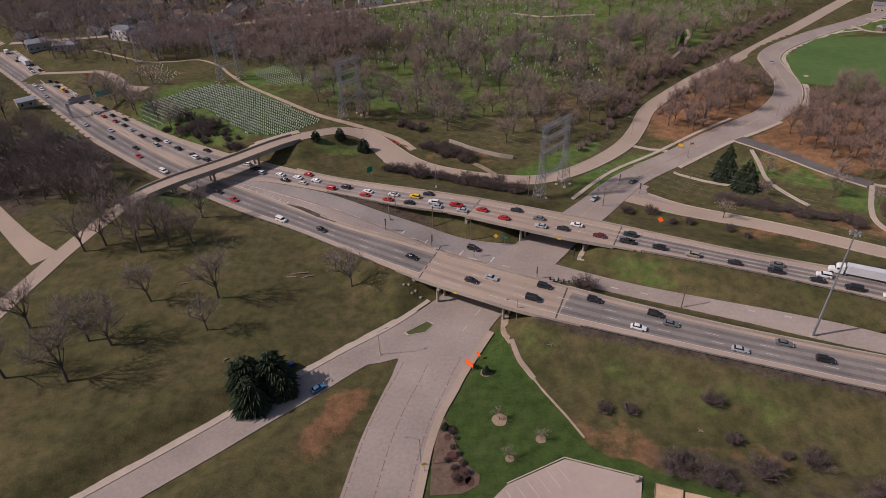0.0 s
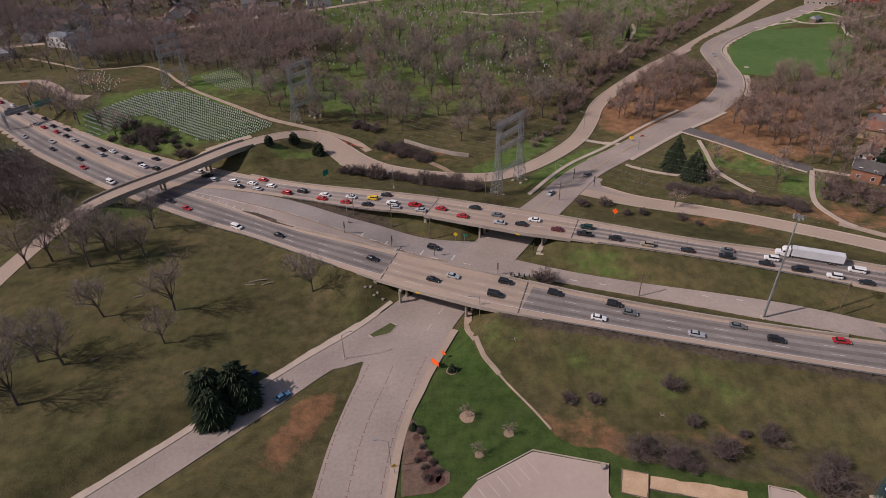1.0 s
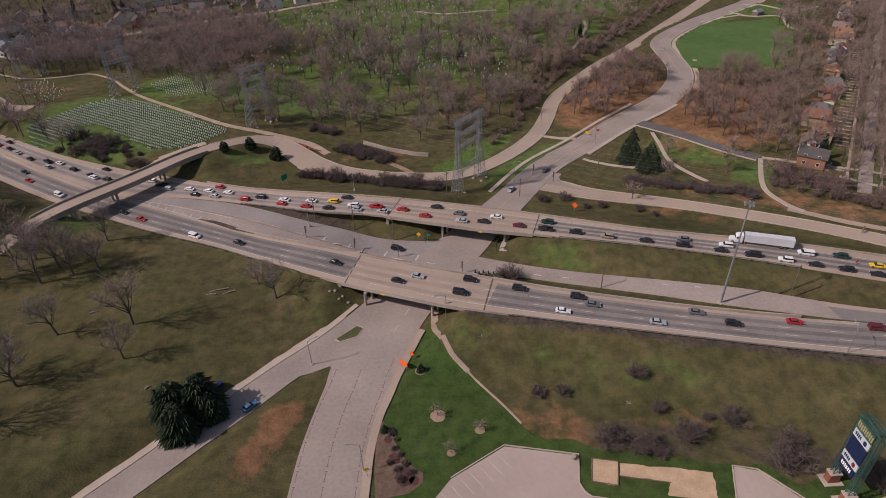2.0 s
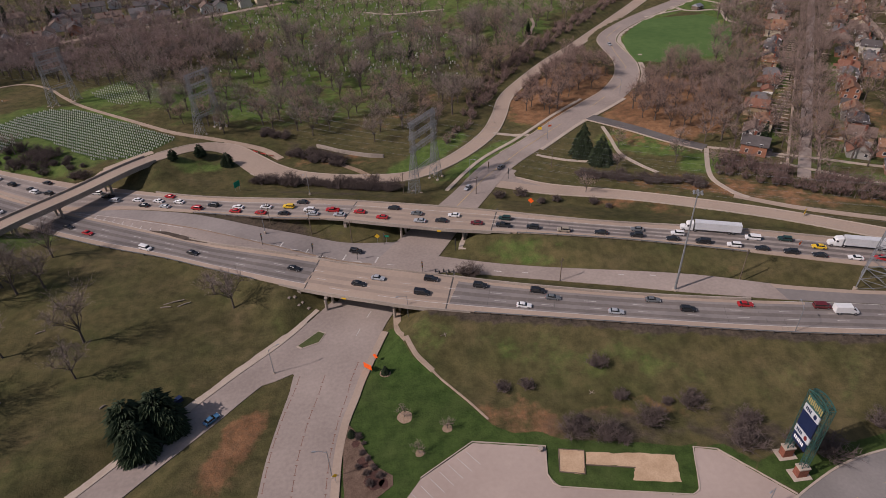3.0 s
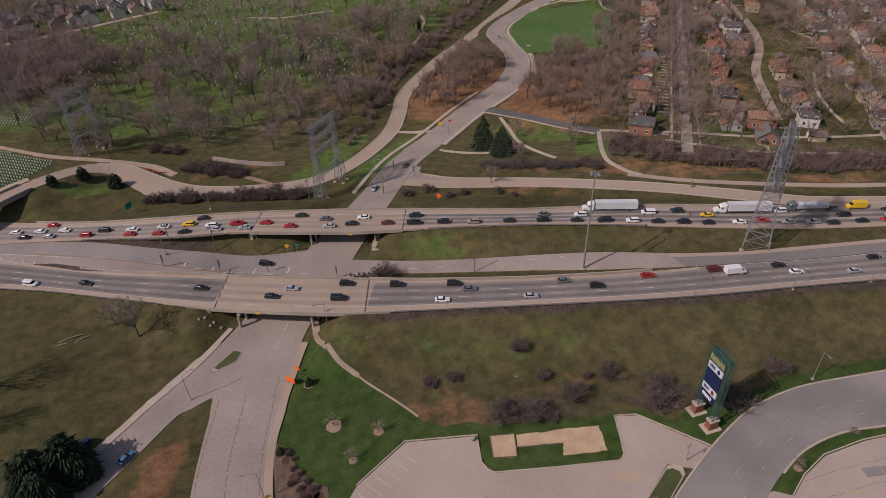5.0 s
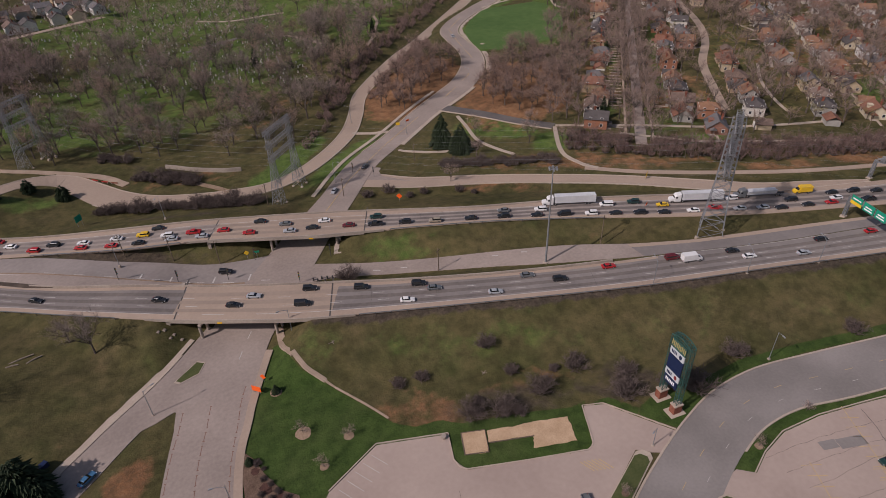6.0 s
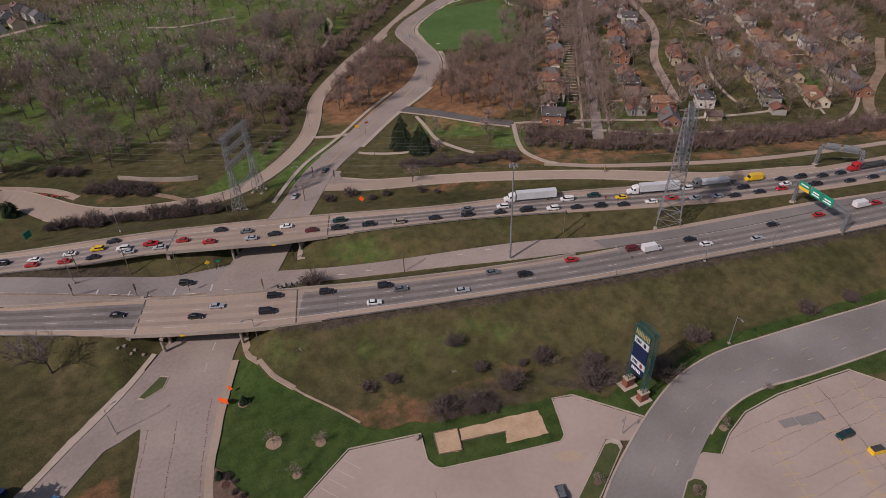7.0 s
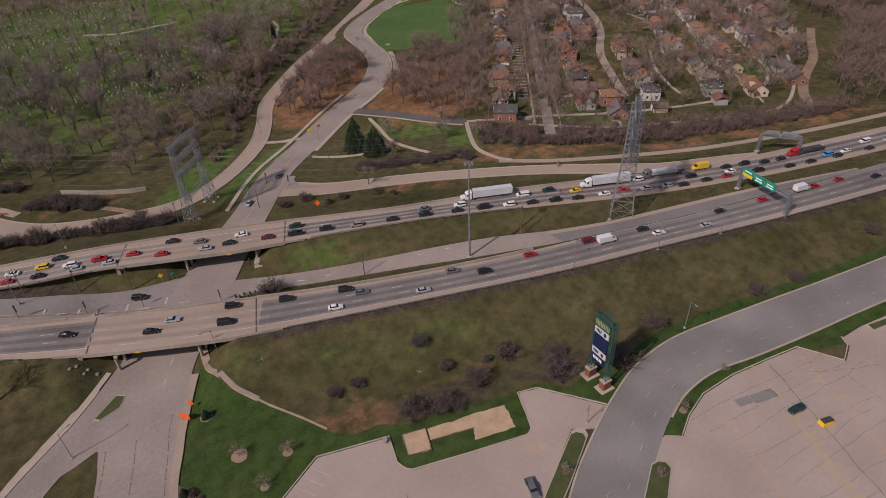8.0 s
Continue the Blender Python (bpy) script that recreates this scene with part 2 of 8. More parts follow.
class Geo:
    """Vertices and faces of one mesh."""

    def __init__(self):
        self.v, self.f = [], []

    def add(self, verts, faces):
        k = len(self.v)
        self.v += [tuple(p) for p in verts]
        self.f += [tuple(i + k for i in f) for f in faces]
        return self

    def box(self, x, y, z, sx, sy, sz, turn=0.0, top=1.0):
        """A block centred at x, y, standing on z; its top is scaled by top."""
        c, s = math.cos(turn), math.sin(turn)
        vs = []
        for zz, k in ((z, 1.0), (z + sz, top)):
            for px, py in ((-1, -1), (1, -1), (1, 1), (-1, 1)):
                a, b = px * sx / 2 * k, py * sy / 2 * k
                vs.append((x + c * a - s * b, y + s * a + c * b, zz))
        return self.add(vs, [(3, 2, 1, 0), (4, 5, 6, 7), (0, 1, 5, 4), (1, 2, 6, 5), (2, 3, 7, 6), (3, 0, 4, 7)])

    def tube(self, p, q, r0, r1, sides=6, cap=False):
        p, q = Vector(p), Vector(q)
        d = (q - p)
        if d.length < 1e-6:
            return self
        d.normalize()
        u = d.orthogonal().normalized()
        w = d.cross(u)
        ring = [u * math.cos(2 * math.pi * i / sides) + w * math.sin(2 * math.pi * i / sides) for i in range(sides)]
        vs = [p + a * r0 for a in ring] + [q + a * r1 for a in ring]
        fs = [(i, (i + 1) % sides, sides + (i + 1) % sides, sides + i) for i in range(sides)]
        if cap:
            fs += [tuple(reversed(range(sides))), tuple(range(sides, 2 * sides))]
        return self.add(vs, fs)

    def bar(self, p, q, w):
        return self.tube(p, q, w * 0.6, w * 0.6, 4)

    def loft(self, rings, closed=True):
        """Rings of equally many points, joined; the ends are capped."""
        m_ = len(rings[0])
        vs = [p for r in rings for p in r]
        fs = []
        for k in range(len(rings) - 1):
            for i in range(m_ if closed else m_ - 1):
                j = (i + 1) % m_
                fs.append((k * m_ + i, k * m_ + j, (k + 1) * m_ + j, (k + 1) * m_ + i))
        if closed:
            fs += [tuple(reversed(range(m_))), tuple(range((len(rings) - 1) * m_, len(rings) * m_))]
        return self.add(vs, fs)

    def slab(self, outline, z0, z1):
        """A flat plate with the given outline (counter-clockwise)."""
        m_ = len(outline)
        vs = [(x, y, z0) for x, y in outline] + [(x, y, z1) for x, y in outline]
        fs = [tuple(reversed(range(m_))), tuple(range(m_, 2 * m_))]
        fs += [(i, (i + 1) % m_, m_ + (i + 1) % m_, m_ + i) for i in range(m_)]
        return self.add(vs, fs)

    def mesh(self, name, mat, smooth=False):
        me = bpy.data.meshes.new(name)
        me.from_pydata(self.v, [], self.f)
        me.validate()
        if mat:
            me.materials.append(mat)
        if smooth:
            me.polygons.foreach_set("use_smooth", [True] * len(me.polygons))
        me.update()
        return me


def part(name, geo, mat, parent=None, label="", smooth=False):
    """Links a mesh as ONE object under a thing or a part."""
    ob = new(name, geo if isinstance(geo, bpy.types.Mesh) else geo.mesh(name, mat, smooth))
    ob.parent = parent
    if label:
        ob["label"] = label
    return ob


def thing(name, label, category, group="", kind=""):
    return tagged(new(name), label, category, group, kind)


def put(ob, x, y, z=0.0, turn=0.0, k=1.0):
    ob.matrix_basis = pose(x, y, z, 0, 0, turn) @ Matrix.Scale(k, 4)
    return ob


def spline(pts, step=2.5):
    """A smooth line through control points (any number of values each), sampled about every step metres."""
    p = np.array(pts, float)
    p = np.vstack([2 * p[0] - p[1], p, 2 * p[-1] - p[-2]])
    out = []
    for i in range(1, len(p) - 2):
        m_ = max(2, int(np.hypot(*(p[i + 1] - p[i])[:2]) / step))
        for t in np.arange(m_) / m_:
            a, b, c, d = p[i - 1:i + 3]
            out.append(0.5 * (2 * b + (c - a) * t + (2 * a - 5 * b + 4 * c - d) * t * t + (3 * b - a - 3 * c + d) * t ** 3))
    out.append(p[-2])
    return np.array(out)


def ease(t):
    t = np.clip(t, 0, 1)
    return t * t * (3 - 2 * t)

# ================================================================ plan: levels and lines of the roads


def z_freeway(x):
    return 1.5 + 4.5 * ease((np.asarray(x, float) + 95) / 110)


def z_median(x):
    x = np.asarray(x, float)
    return np.where(x < 15, z_freeway(x) * ease((5 - x) / 50), 6 * ease((x - 45) / 75))


def north_of(x, y):
    return ((x + 45) * 116 + (y - 198) * 245) / 271


def z_base(x, y):
    return 4 * ease((-x - 15) / 60) + 5 * ease((x - 90) / 70) * ease((north_of(x, y) - 22) / 20)


def edge(pts):
    s = spline(pts, 3.0)
    o = np.argsort(s[:, 0])
    s = s[o]
    return lambda x: np.interp(x, s[:, 0], s[:, 1])


# the freeway runs from west to east; each edge is a line over x
EB_S = edge([(-420, 528), (-277.6, 386), (-230, 336.5), (-204, 310), (-184.4, 289.5), (-165.5, 270), (-141, 248), (-123.6, 233), (-111.4, 223.5), (-74, 195.9), (-52, 180.8), (-35, 167.4), (-10, 148.5), (10, 136),
             (28, 126.6), (72, 108.4), (112, 92.6), (148, 80.5), (186, 67.5), (229, 54), (330, 24), (520, -30)])
EB_N = edge([(-420, 544), (-274, 398), (-222, 345), (-161, 285), (-122, 249), (-94, 227), (-76, 213.8), (-56, 198), (-36, 182.2), (-16, 169.4), (8, 154), (28, 143.4),
             (50, 131.8), (77, 119.4), (99, 110.6), (113, 105.6), (134, 98.4), (160, 88.8), (190, 79.6), (219, 71), (250, 62.5), (330, 38), (520, -15)])
WB_S = edge([(-420, 544.4), (-274, 398.4), (-222, 345.4), (-161, 285.4), (-122, 249.4), (-94, 227.4), (-70, 220), (-50, 210.5), (-17, 192.5), (4, 184), (22, 175),
             (40, 166), (50, 162), (87, 146.5), (115, 132.5), (139, 119), (157, 109), (176, 99.5), (197, 90.5), (219, 81.5), (262, 67), (330, 47), (520, -6)])
WB_N = edge([(-420, 562), (-320, 460), (-274.5, 413), (-232, 366), (-200.6, 334), (-161.2, 300.6), (-129.8, 274), (-96.7, 251.5), (-78, 240.5), (-62, 230.5), (-41, 217.5), (-17, 206), (14, 193), (43, 180), (60, 171.5),
             (76, 163), (95, 153.5), (131, 138), (161, 122.5), (180, 114), (200, 104.5), (224, 95.5), (250, 87), (284, 76), (330, 62), (520, 10)])
M1_N = edge([(-94, 227.2), (-70, 219.6), (-50, 209.8), (-34, 199.4), (-21.5, 191.8), (-6.4, 184.8), (8, 176.4), (22, 172.4)])
M2_N = edge([(34, 161), (42, 156.4), (65, 143.6), (88, 130.9), (106, 120.7), (122.4, 110.8), (140, 102.8), (147, 100.2), (190, 86), (219, 75), (240, 66.6)])
M2_S = edge([(34, 151), (42, 148.5), (61, 138.6), (80, 127.2), (91, 120), (101, 113.8), (110, 109), (118, 105), (134, 98.8), (160, 89.2), (190, 80), (219, 71.4), (240, 65.6)])

# other roads: x, y, width, level
CROSS = spline([(-20, 55, 15.5, 0), (-15.2, 81, 15.5, 0), (-13, 92, 15.2, 0), (-10, 102, 15.2, 0), (-6.8, 110, 16.2, 0), (-3.6, 118.5, 17.5, 0), (7, 138, 18, 0), (19, 153, 18, 0), (31, 167, 17, 0), (42.5, 180, 15, 0), (57, 195.5, 13.5, 0), (67, 207, 13, 0.1),
                (78, 218, 12, 0.3), (97, 231, 11, 0.8), (121.6, 248, 11.5, 2.2), (142, 260.5, 13, 2.9), (157, 271, 13, 3.4), (173.5, 290, 12.5, 3.9), (184.5, 313, 12, 4), (189.5, 338, 11, 4),
                (195, 356, 11, 4), (211, 375, 10, 4), (246, 401.5, 10, 4), (286, 426, 10, 4), (347, 463, 10, 4), (453, 502, 10, 4)])
PARK = spline([(-133, 120, 6.5, 4), (-131, 141, 6.5, 4), (-129, 155, 6.5, 4), (-126.5, 170, 6.5, 4.3), (-121, 186, 6.5, 5.8), (-114, 200, 6.5, 7.5), (-105, 211, 7, 8), (-87, 227.5, 7, 8),
               (-70, 245, 7, 7.9), (-58, 256, 7.5, 6.6), (-46, 264, 8, 4.6), (-34, 263, 9, 2.4), (-26, 253, 11, 1), (-18, 241, 12, 0.4), (-7, 232, 9.5, 0.1), (6, 226, 7.5, 0), (21, 221, 6.6, 0), (38, 218.5, 6.4, 0),
               (54, 224.5, 6.4, 0), (70, 236.5, 6.6, 0), (83, 250, 6.8, 0.2), (93, 266.5, 6.6, 0.3), (103, 286.5, 6.6, 0.5), (115.5, 302, 6.6, 0.9), (144, 330.5, 6.6, 1.9), (170, 352, 6.6, 2.6), (209, 388.5, 6.6, 3), (246, 423.5, 8, 3), (321, 497, 8, 3), (419, 590, 8, 3)])
SPUR = spline([(-172, 203, 6, 4), (-158, 190, 6, 4), (-144, 177, 7, 4), (-131, 166, 9, 4.1)])
RAMP_W = spline([(-150, 20, 8, 0), (-96, 61, 8, 0), (-62, 88, 8.2, 0), (-46, 101.5, 8.4, 0), (-35.6, 110, 8.4, 0), (-24.7, 119.2, 8, 0), (-14, 127, 8.4, 0), (-5, 134.2, 10, 0), (4, 142, 12, 0)])
FRONT = spline([(66, 208, 12, 0), (76, 200.5, 10, 0), (88, 191.3, 7.5, 0.1), (109, 179, 6.4, 1), (126, 166, 6, 2.6), (150, 145, 6, 4.9), (172, 124.5, 6.5, 6.0), (186, 113.6, 5.6, 6.0), (201, 106.4, 4, 6.0), (212, 101.6, 2.6, 6.0), (222.5, 96.7, 0.8, 6.0)])
DRIVE = spline([(50, 28, 14, 0), (60, 34.5, 14, 0), (71, 40.6, 14.2, 0), (83, 46, 13.6, 0), (93.5, 49.8, 13.2, 0), (104, 52.2, 13.2, 0), (117, 52, 13.6, 0), (132, 48.3, 14.4, 0), (152, 43.4, 14.2, 0), (172, 38.6, 13.5, 0), (240, 22, 13, 0), (330, -2, 13, 0)])
FIRST_AVE = spline([(178, 163, 4.6, 5), (184, 170, 4.6, 5), (227, 219, 4.6, 5), (277, 276, 4.6, 5), (327, 333, 4.6, 5), (420, 440, 4.6, 5)])
ALLEY = spline([(235, 170, 4, 5), (254, 194, 4.2, 5), (277, 221, 4.4, 5), (311, 250, 4.4, 5), (340, 284, 4.4, 5), (380, 345, 4.4, 5)])
FAR_ROAD = spline([(-300, 440, 6, 4), (-235, 452, 6, 4), (-188, 461, 6, 4), (-152, 474, 6, 4), (-124, 488, 6, 4), (-104, 496, 6, 4), (-60, 512, 6, 4), (0, 540, 6, 4)])
SIDE_ROAD = spline([(131, 246, 7, 2.8), (142, 226, 6.5, 4), (150, 210, 6, 4.6), (159, 197, 6, 5)])
BANK_PATH = spline([(146, 160, 2.6, 4.4), (165, 143, 2.6, 4.8), (203, 118, 2.6, 5.6), (233, 104, 2.6, 5.8), (262, 93, 2.6, 5.8), (298, 81, 2.6, 6), (380, 56, 2.6, 6)])
GRAVE_ROAD = spline([(-230, 416, 1.6, 4), (-200, 396, 1.6, 4), (-185, 386, 1.6, 4), (-166, 384, 1.6, 4), (-150, 386, 1.6, 4), (-134, 373, 1.6, 4), (-122, 355, 1.7, 4), (-108, 336, 1.9, 4), (-81, 308, 2.2, 4), (-60, 288, 2.6, 3.4), (-42, 278, 3, 1.9), (-21, 264, 3.4, 0.3), (-12, 251, 3.4, 0)])
CUL = spline([(-240, 368, 4, 4), (-218, 368, 4, 4), (-203, 367, 5, 4), (-188, 353, 6, 4), (-176, 338, 7, 4), (-163, 333, 8, 4)])


def near_line(X, Y, line):
    """Distance from each point to a line's edge, and the level there."""
    every = np.stack([X.ravel(), Y.ravel()], 1)
    full, flev = np.full(len(every), 1e9), np.zeros(len(every))
    lo, hi = line[:, :2].min(0) - 45, line[:, :2].max(0) + 45
    close = ((every > lo) & (every < hi)).all(1)
    P = every[close]
    best, lev = full[close], flev[close]
    for a, b in zip(line[:-1], line[1:]):
        d = b[:2] - a[:2]
        t = np.clip(((P - a[:2]) @ d) / max(d @ d, 1e-9), 0, 1)
        g = np.hypot(*(P - a[:2] - t[:, None] * d).T) - (a[2] + t * (b[2] - a[2])) / 2
        w = g < best
        best[w] = g[w]
        lev[w] = (a[3] + t * (b[3] - a[3]))[w]
    full[close], flev[close] = best, lev
    return np.maximum(full, 0).reshape(X.shape), flev.reshape(X.shape)


# outlines of the two parking lots
LOT_1 = [(-4, 40), (40, 22), (57, 32), (60.5, 45), (58.3, 47.4), (75, 55.6), (77.4, 53.6), (80.5, 51.5), (86.5, 54.8), (77.5, 69), (73, 71), (68, 61.8), (66, 60.6), (40.2, 69.6), (38.7, 73.5), (41, 80), (25.5, 85.5), (12, 79.5), (-2, 66)]
LOT_2 = [(93, 38.5), (90, 41.2), (84, 40.8), (72, 33), (56, 18), (50, -40), (250, -40), (250, 8), (160, 30), (152, 31), (150.5, 28.5), (144, 26.5), (141, 33), (139.5, 36.4), (130, 38.8), (118, 41.5), (107, 42.5), (99, 40.9)]


def inside_of(X, Y, poly):
    r = np.zeros(X.shape, bool)
    for (x0, y0), (x1, y1) in zip(poly, poly[1:] + poly[:1]):
        if y0 != y1:
            r ^= ((y0 > Y) != (y1 > Y)) & (X < (x1 - x0) * (Y - y0) / (y1 - y0) + x0)
    return r


def ground_level(X, Y):
    h = z_base(X, Y)

    def cone(h, d, z, up, down, gap=1.6):
        e = np.maximum(d - gap, 0)
        return np.clip(h, z - 0.16 - down * e, z - 0.16 + up * e)

    for line in (PARK,):
        h = cone(h, *near_line(X, Y, line), 0.5, 0.45)
    for lo, hi in ((EB_S, EB_N), (WB_S, WB_N)):
        d = np.maximum(np.maximum(lo(X) - Y, Y - hi(X)), 0) * 0.86
        inside = (X > -420) & (X < 520)
        h = np.where(inside, cone(h, d, z_freeway(X), 0.45, 0.36, 2.6), h)
    for lo, hi, a, b in ((EB_N, M1_N, -94, 22), (M2_S, M2_N, 34, 236)):
        d = np.maximum(np.maximum(lo(X) - Y, Y - hi(X)), 0) * 0.86
        d = np.hypot(d, np.maximum(np.maximum(a - X, X - b), 0))
        h = cone(h, d, z_median(np.clip(X, a, b)), 0.62, 9.0, 1.2)
    for line in (FRONT, DRIVE, RAMP_W, SIDE_ROAD, BANK_PATH, SPUR, FIRST_AVE, ALLEY, GRAVE_ROAD, CUL, FAR_ROAD):
        h = cone(h, *near_line(X, Y, line), 0.55, 0.4)
    h = cone(h, *near_line(X, Y, CROSS), 0.75, 0.45, 3.4)
    # the lots lie in shallow beds
    for poly in (LOT_1, LOT_2):
        h = np.where(inside_of(X, Y, poly), np.minimum(h, -0.34), h)
    return h


def axis(a, b, step, near, mid, far):
    """Even steps from a to b, coarser ones out to the mid bounds, then growing to the far ones."""
    inner = list(np.arange(a, b + 0.1, step))
    lo, hi = [a], [b]
    s = step
    while lo[-1] > far[0]:
        s = max(s, near) if lo[-1] > mid[0] else s * 1.28
        lo.append(lo[-1] - s)
    s = step
    while hi[-1] < far[1]:
        s = max(s, near) if hi[-1] < mid[1] else s * 1.28
        hi.append(hi[-1] + s)
    return np.array(lo[:0:-1] + inner + hi[1:])


# kinds of turf: x, y, reach along, reach across, turn, strength
LUSH = [(64, 101, 42, 8, -22, 0.3), (130, 72, 60, 10, -18, 0.22), (25, 120, 8, 8, 0, 0.5), (262, 404, 40, 12, 30, 1.2), (305, 408, 36, 24, 0, 1.0), (200, 336, 10, 34, -10, 1.0), (240, 300, 40, 9, 0, 0.9), (290, 370, 10, 30, 0, 0.9), (172, 278, 9, 14, -30, 1.1), (-94, 352, 26, 22, 0, 1.0), (150, 400, 40, 24, 60, 1.0), (-40, 320, 40, 14, -40, 0.9), (20, 335, 110, 48, 12, 0.56), (170, 470, 90, 60, 40, 0.7), (231, 244.5, 95, 6, 49, 0.9), (251, 227.5, 95, 5, 49, 0.8), (310, 150, 30, 12, 20, 0.8), (205, 152, 18, 6, -32, 0.8), (150, 185, 12, 10, 0, 0.9), (130, 215, 12, 9, -45, 0.7), (-115, 300, 52, 36, -45, 1.3), (140, 212, 22, 14, -50, 0.9), (50, 235, 34, 8, 40, 1),
        (72, 225, 30, 7, 35, 1), (105, 262, 14, 9, 60, 0.9), (62, 150, 20, 6, -28, 0.5), (-60, 340, 40, 25, 0, 0.8), (40, 390, 130, 80, 30, 0.66), (60, 520, 190, 110, 0, 0.7),
        (200, 540, 180, 100, 30, 0.66), (-180, 250, 36, 30, -45, 0.9), (170, 283, 10, 7, 50, 1), (100, 54, 8, 16, 60, 0.6), (215, 190, 30, 45, -40, 0.55), (320, 210, 90, 60, 30, 0.5), (10, 300, 60, 22, 0, 0.5),
        (-45, 248, 14, 8, 0, 0.6), (130, 40, 24, 8, -10, 0.8), (-100, 205, 16, 10, 0, 0.6)]
LITTER = [(132, 281, 46, 24, 40, 1.3), (172, 243, 48, 30, 45, 1.3), (38, 88, 13, 6, -30, 0.66), (44, 89, 10, 4, -40, 0.5), (66, 84, 18, 5, -20, 0.34), (-27, 99, 6, 17, -30, 0.7), (150, 165, 60, 10, -35, 0.5), (250, 108, 80, 10, -20, 0.55), (8, 245, 26, 8, -20, 0.36),
          (60, 292, 40, 14, 30, 0.36), (110, 172, 30, 7, -35, 0.42), (-165, 362, 18, 12, -30, 0.45), (2, 88, 7, 14, -20, 0.5), (230, 220, 60, 60, 0, 0.42), (330, 200, 90, 80, 0, 0.42)]
# spot at (-185, 225): dark wood floor, with the west's dimness put into its colour
EARTH_AND_DIM = [(58, 81, 20, 6, -18, 0.62), (86, 72, 16, 7, -22, 0.62), (40, 124, 14, 3, -24, 0.5), (101, 62, 8, 6, 0, 0.55), (-26, 194, 46, 7, -28, 0.75), (-2, 258, 26, 6, -40, 0.45), (-185, 225, 70, 48, 40, 0.9), (-4, 181, 16, 4, -28, 0.8), (5, 207, 30, 4, -26, 0.5)]


def turf_weight(X, Y, spots):
    w = np.zeros(X.shape)
    for x, y, a, b, turn, k in spots:
        c, s = math.cos(radians(turn)), math.sin(radians(turn))
        u, v = ((X - x) * c + (Y - y) * s) / a, (-(X - x) * s + (Y - y) * c) / b
        w = np.maximum(w, k * (1 - ease((np.sqrt(u * u + v * v) - 0.35) / 1.0)))
    return np.clip(w, 0, 1)


# mown lawns: between street, lot and slope; along the drive
LAWN = [(-5.2, 76), (-5, 83), (-3.8, 91), (-1.5, 99), (2.5, 107.4), (7.2, 118.5), (13, 128.4), (15.4, 130), (15.6, 125.4), (16.4, 120), (17.8, 114.8), (20.6, 111), (24.6, 103.4), (27.9, 97), (31.6, 89), (35.5, 85.6), (41.4, 84.6), (45, 81.2), (61.8, 75.6),
        (70.5, 72), (73.4, 72), (68.4, 61), (62, 58), (40, 66), (30, 76), (12, 79), (-2, 64)]
VERGE = [(84, 43), (99, 46), (111, 47), (128, 43.5), (152, 38.5), (200, 26), (200, 22), (152, 29), (140, 34), (118, 40), (106, 41), (98, 39), (89, 35)]
BANK_VERGE = [(88, 55), (95, 57.5), (104, 59.5), (117, 59.5), (134, 56.2), (175, 45.5), (240, 28), (240, 31.5), (175, 49), (134, 59.5), (117, 63), (104, 63), (96, 62), (93, 66), (84, 64), (80, 70), (74, 72)]


# plots of the war graves
GRAVES = [(-155, 307), (-137, 330), (-125, 337), (-107, 330), (-87, 309), (-57, 281), (-63, 272), (-72, 262), (-89, 265), (-120, 300), (-130, 300), (-127, 293), (-136, 284), (-147, 285)]
UPPER_GRAVES = [(-109, 355), (-96, 373), (-84, 350), (-68, 354), (-67, 343), (-75, 333), (-82, 334), (-90, 331)]


def edge_distance(X, Y, poly):
    """Distance to an outline, positive inside it."""
    d = np.full(X.shape, 1e9)
    for (x0, y0), (x1, y1) in zip(poly, poly[1:] + poly[:1]):
        u, v = x1 - x0, y1 - y0
        t = np.clip(((X - x0) * u + (Y - y0) * v) / (u * u + v * v), 0, 1)
        d = np.minimum(d, np.hypot(X - x0 - t * u, Y - y0 - t * v))
    return np.where(inside_of(X, Y, poly), d, -d)


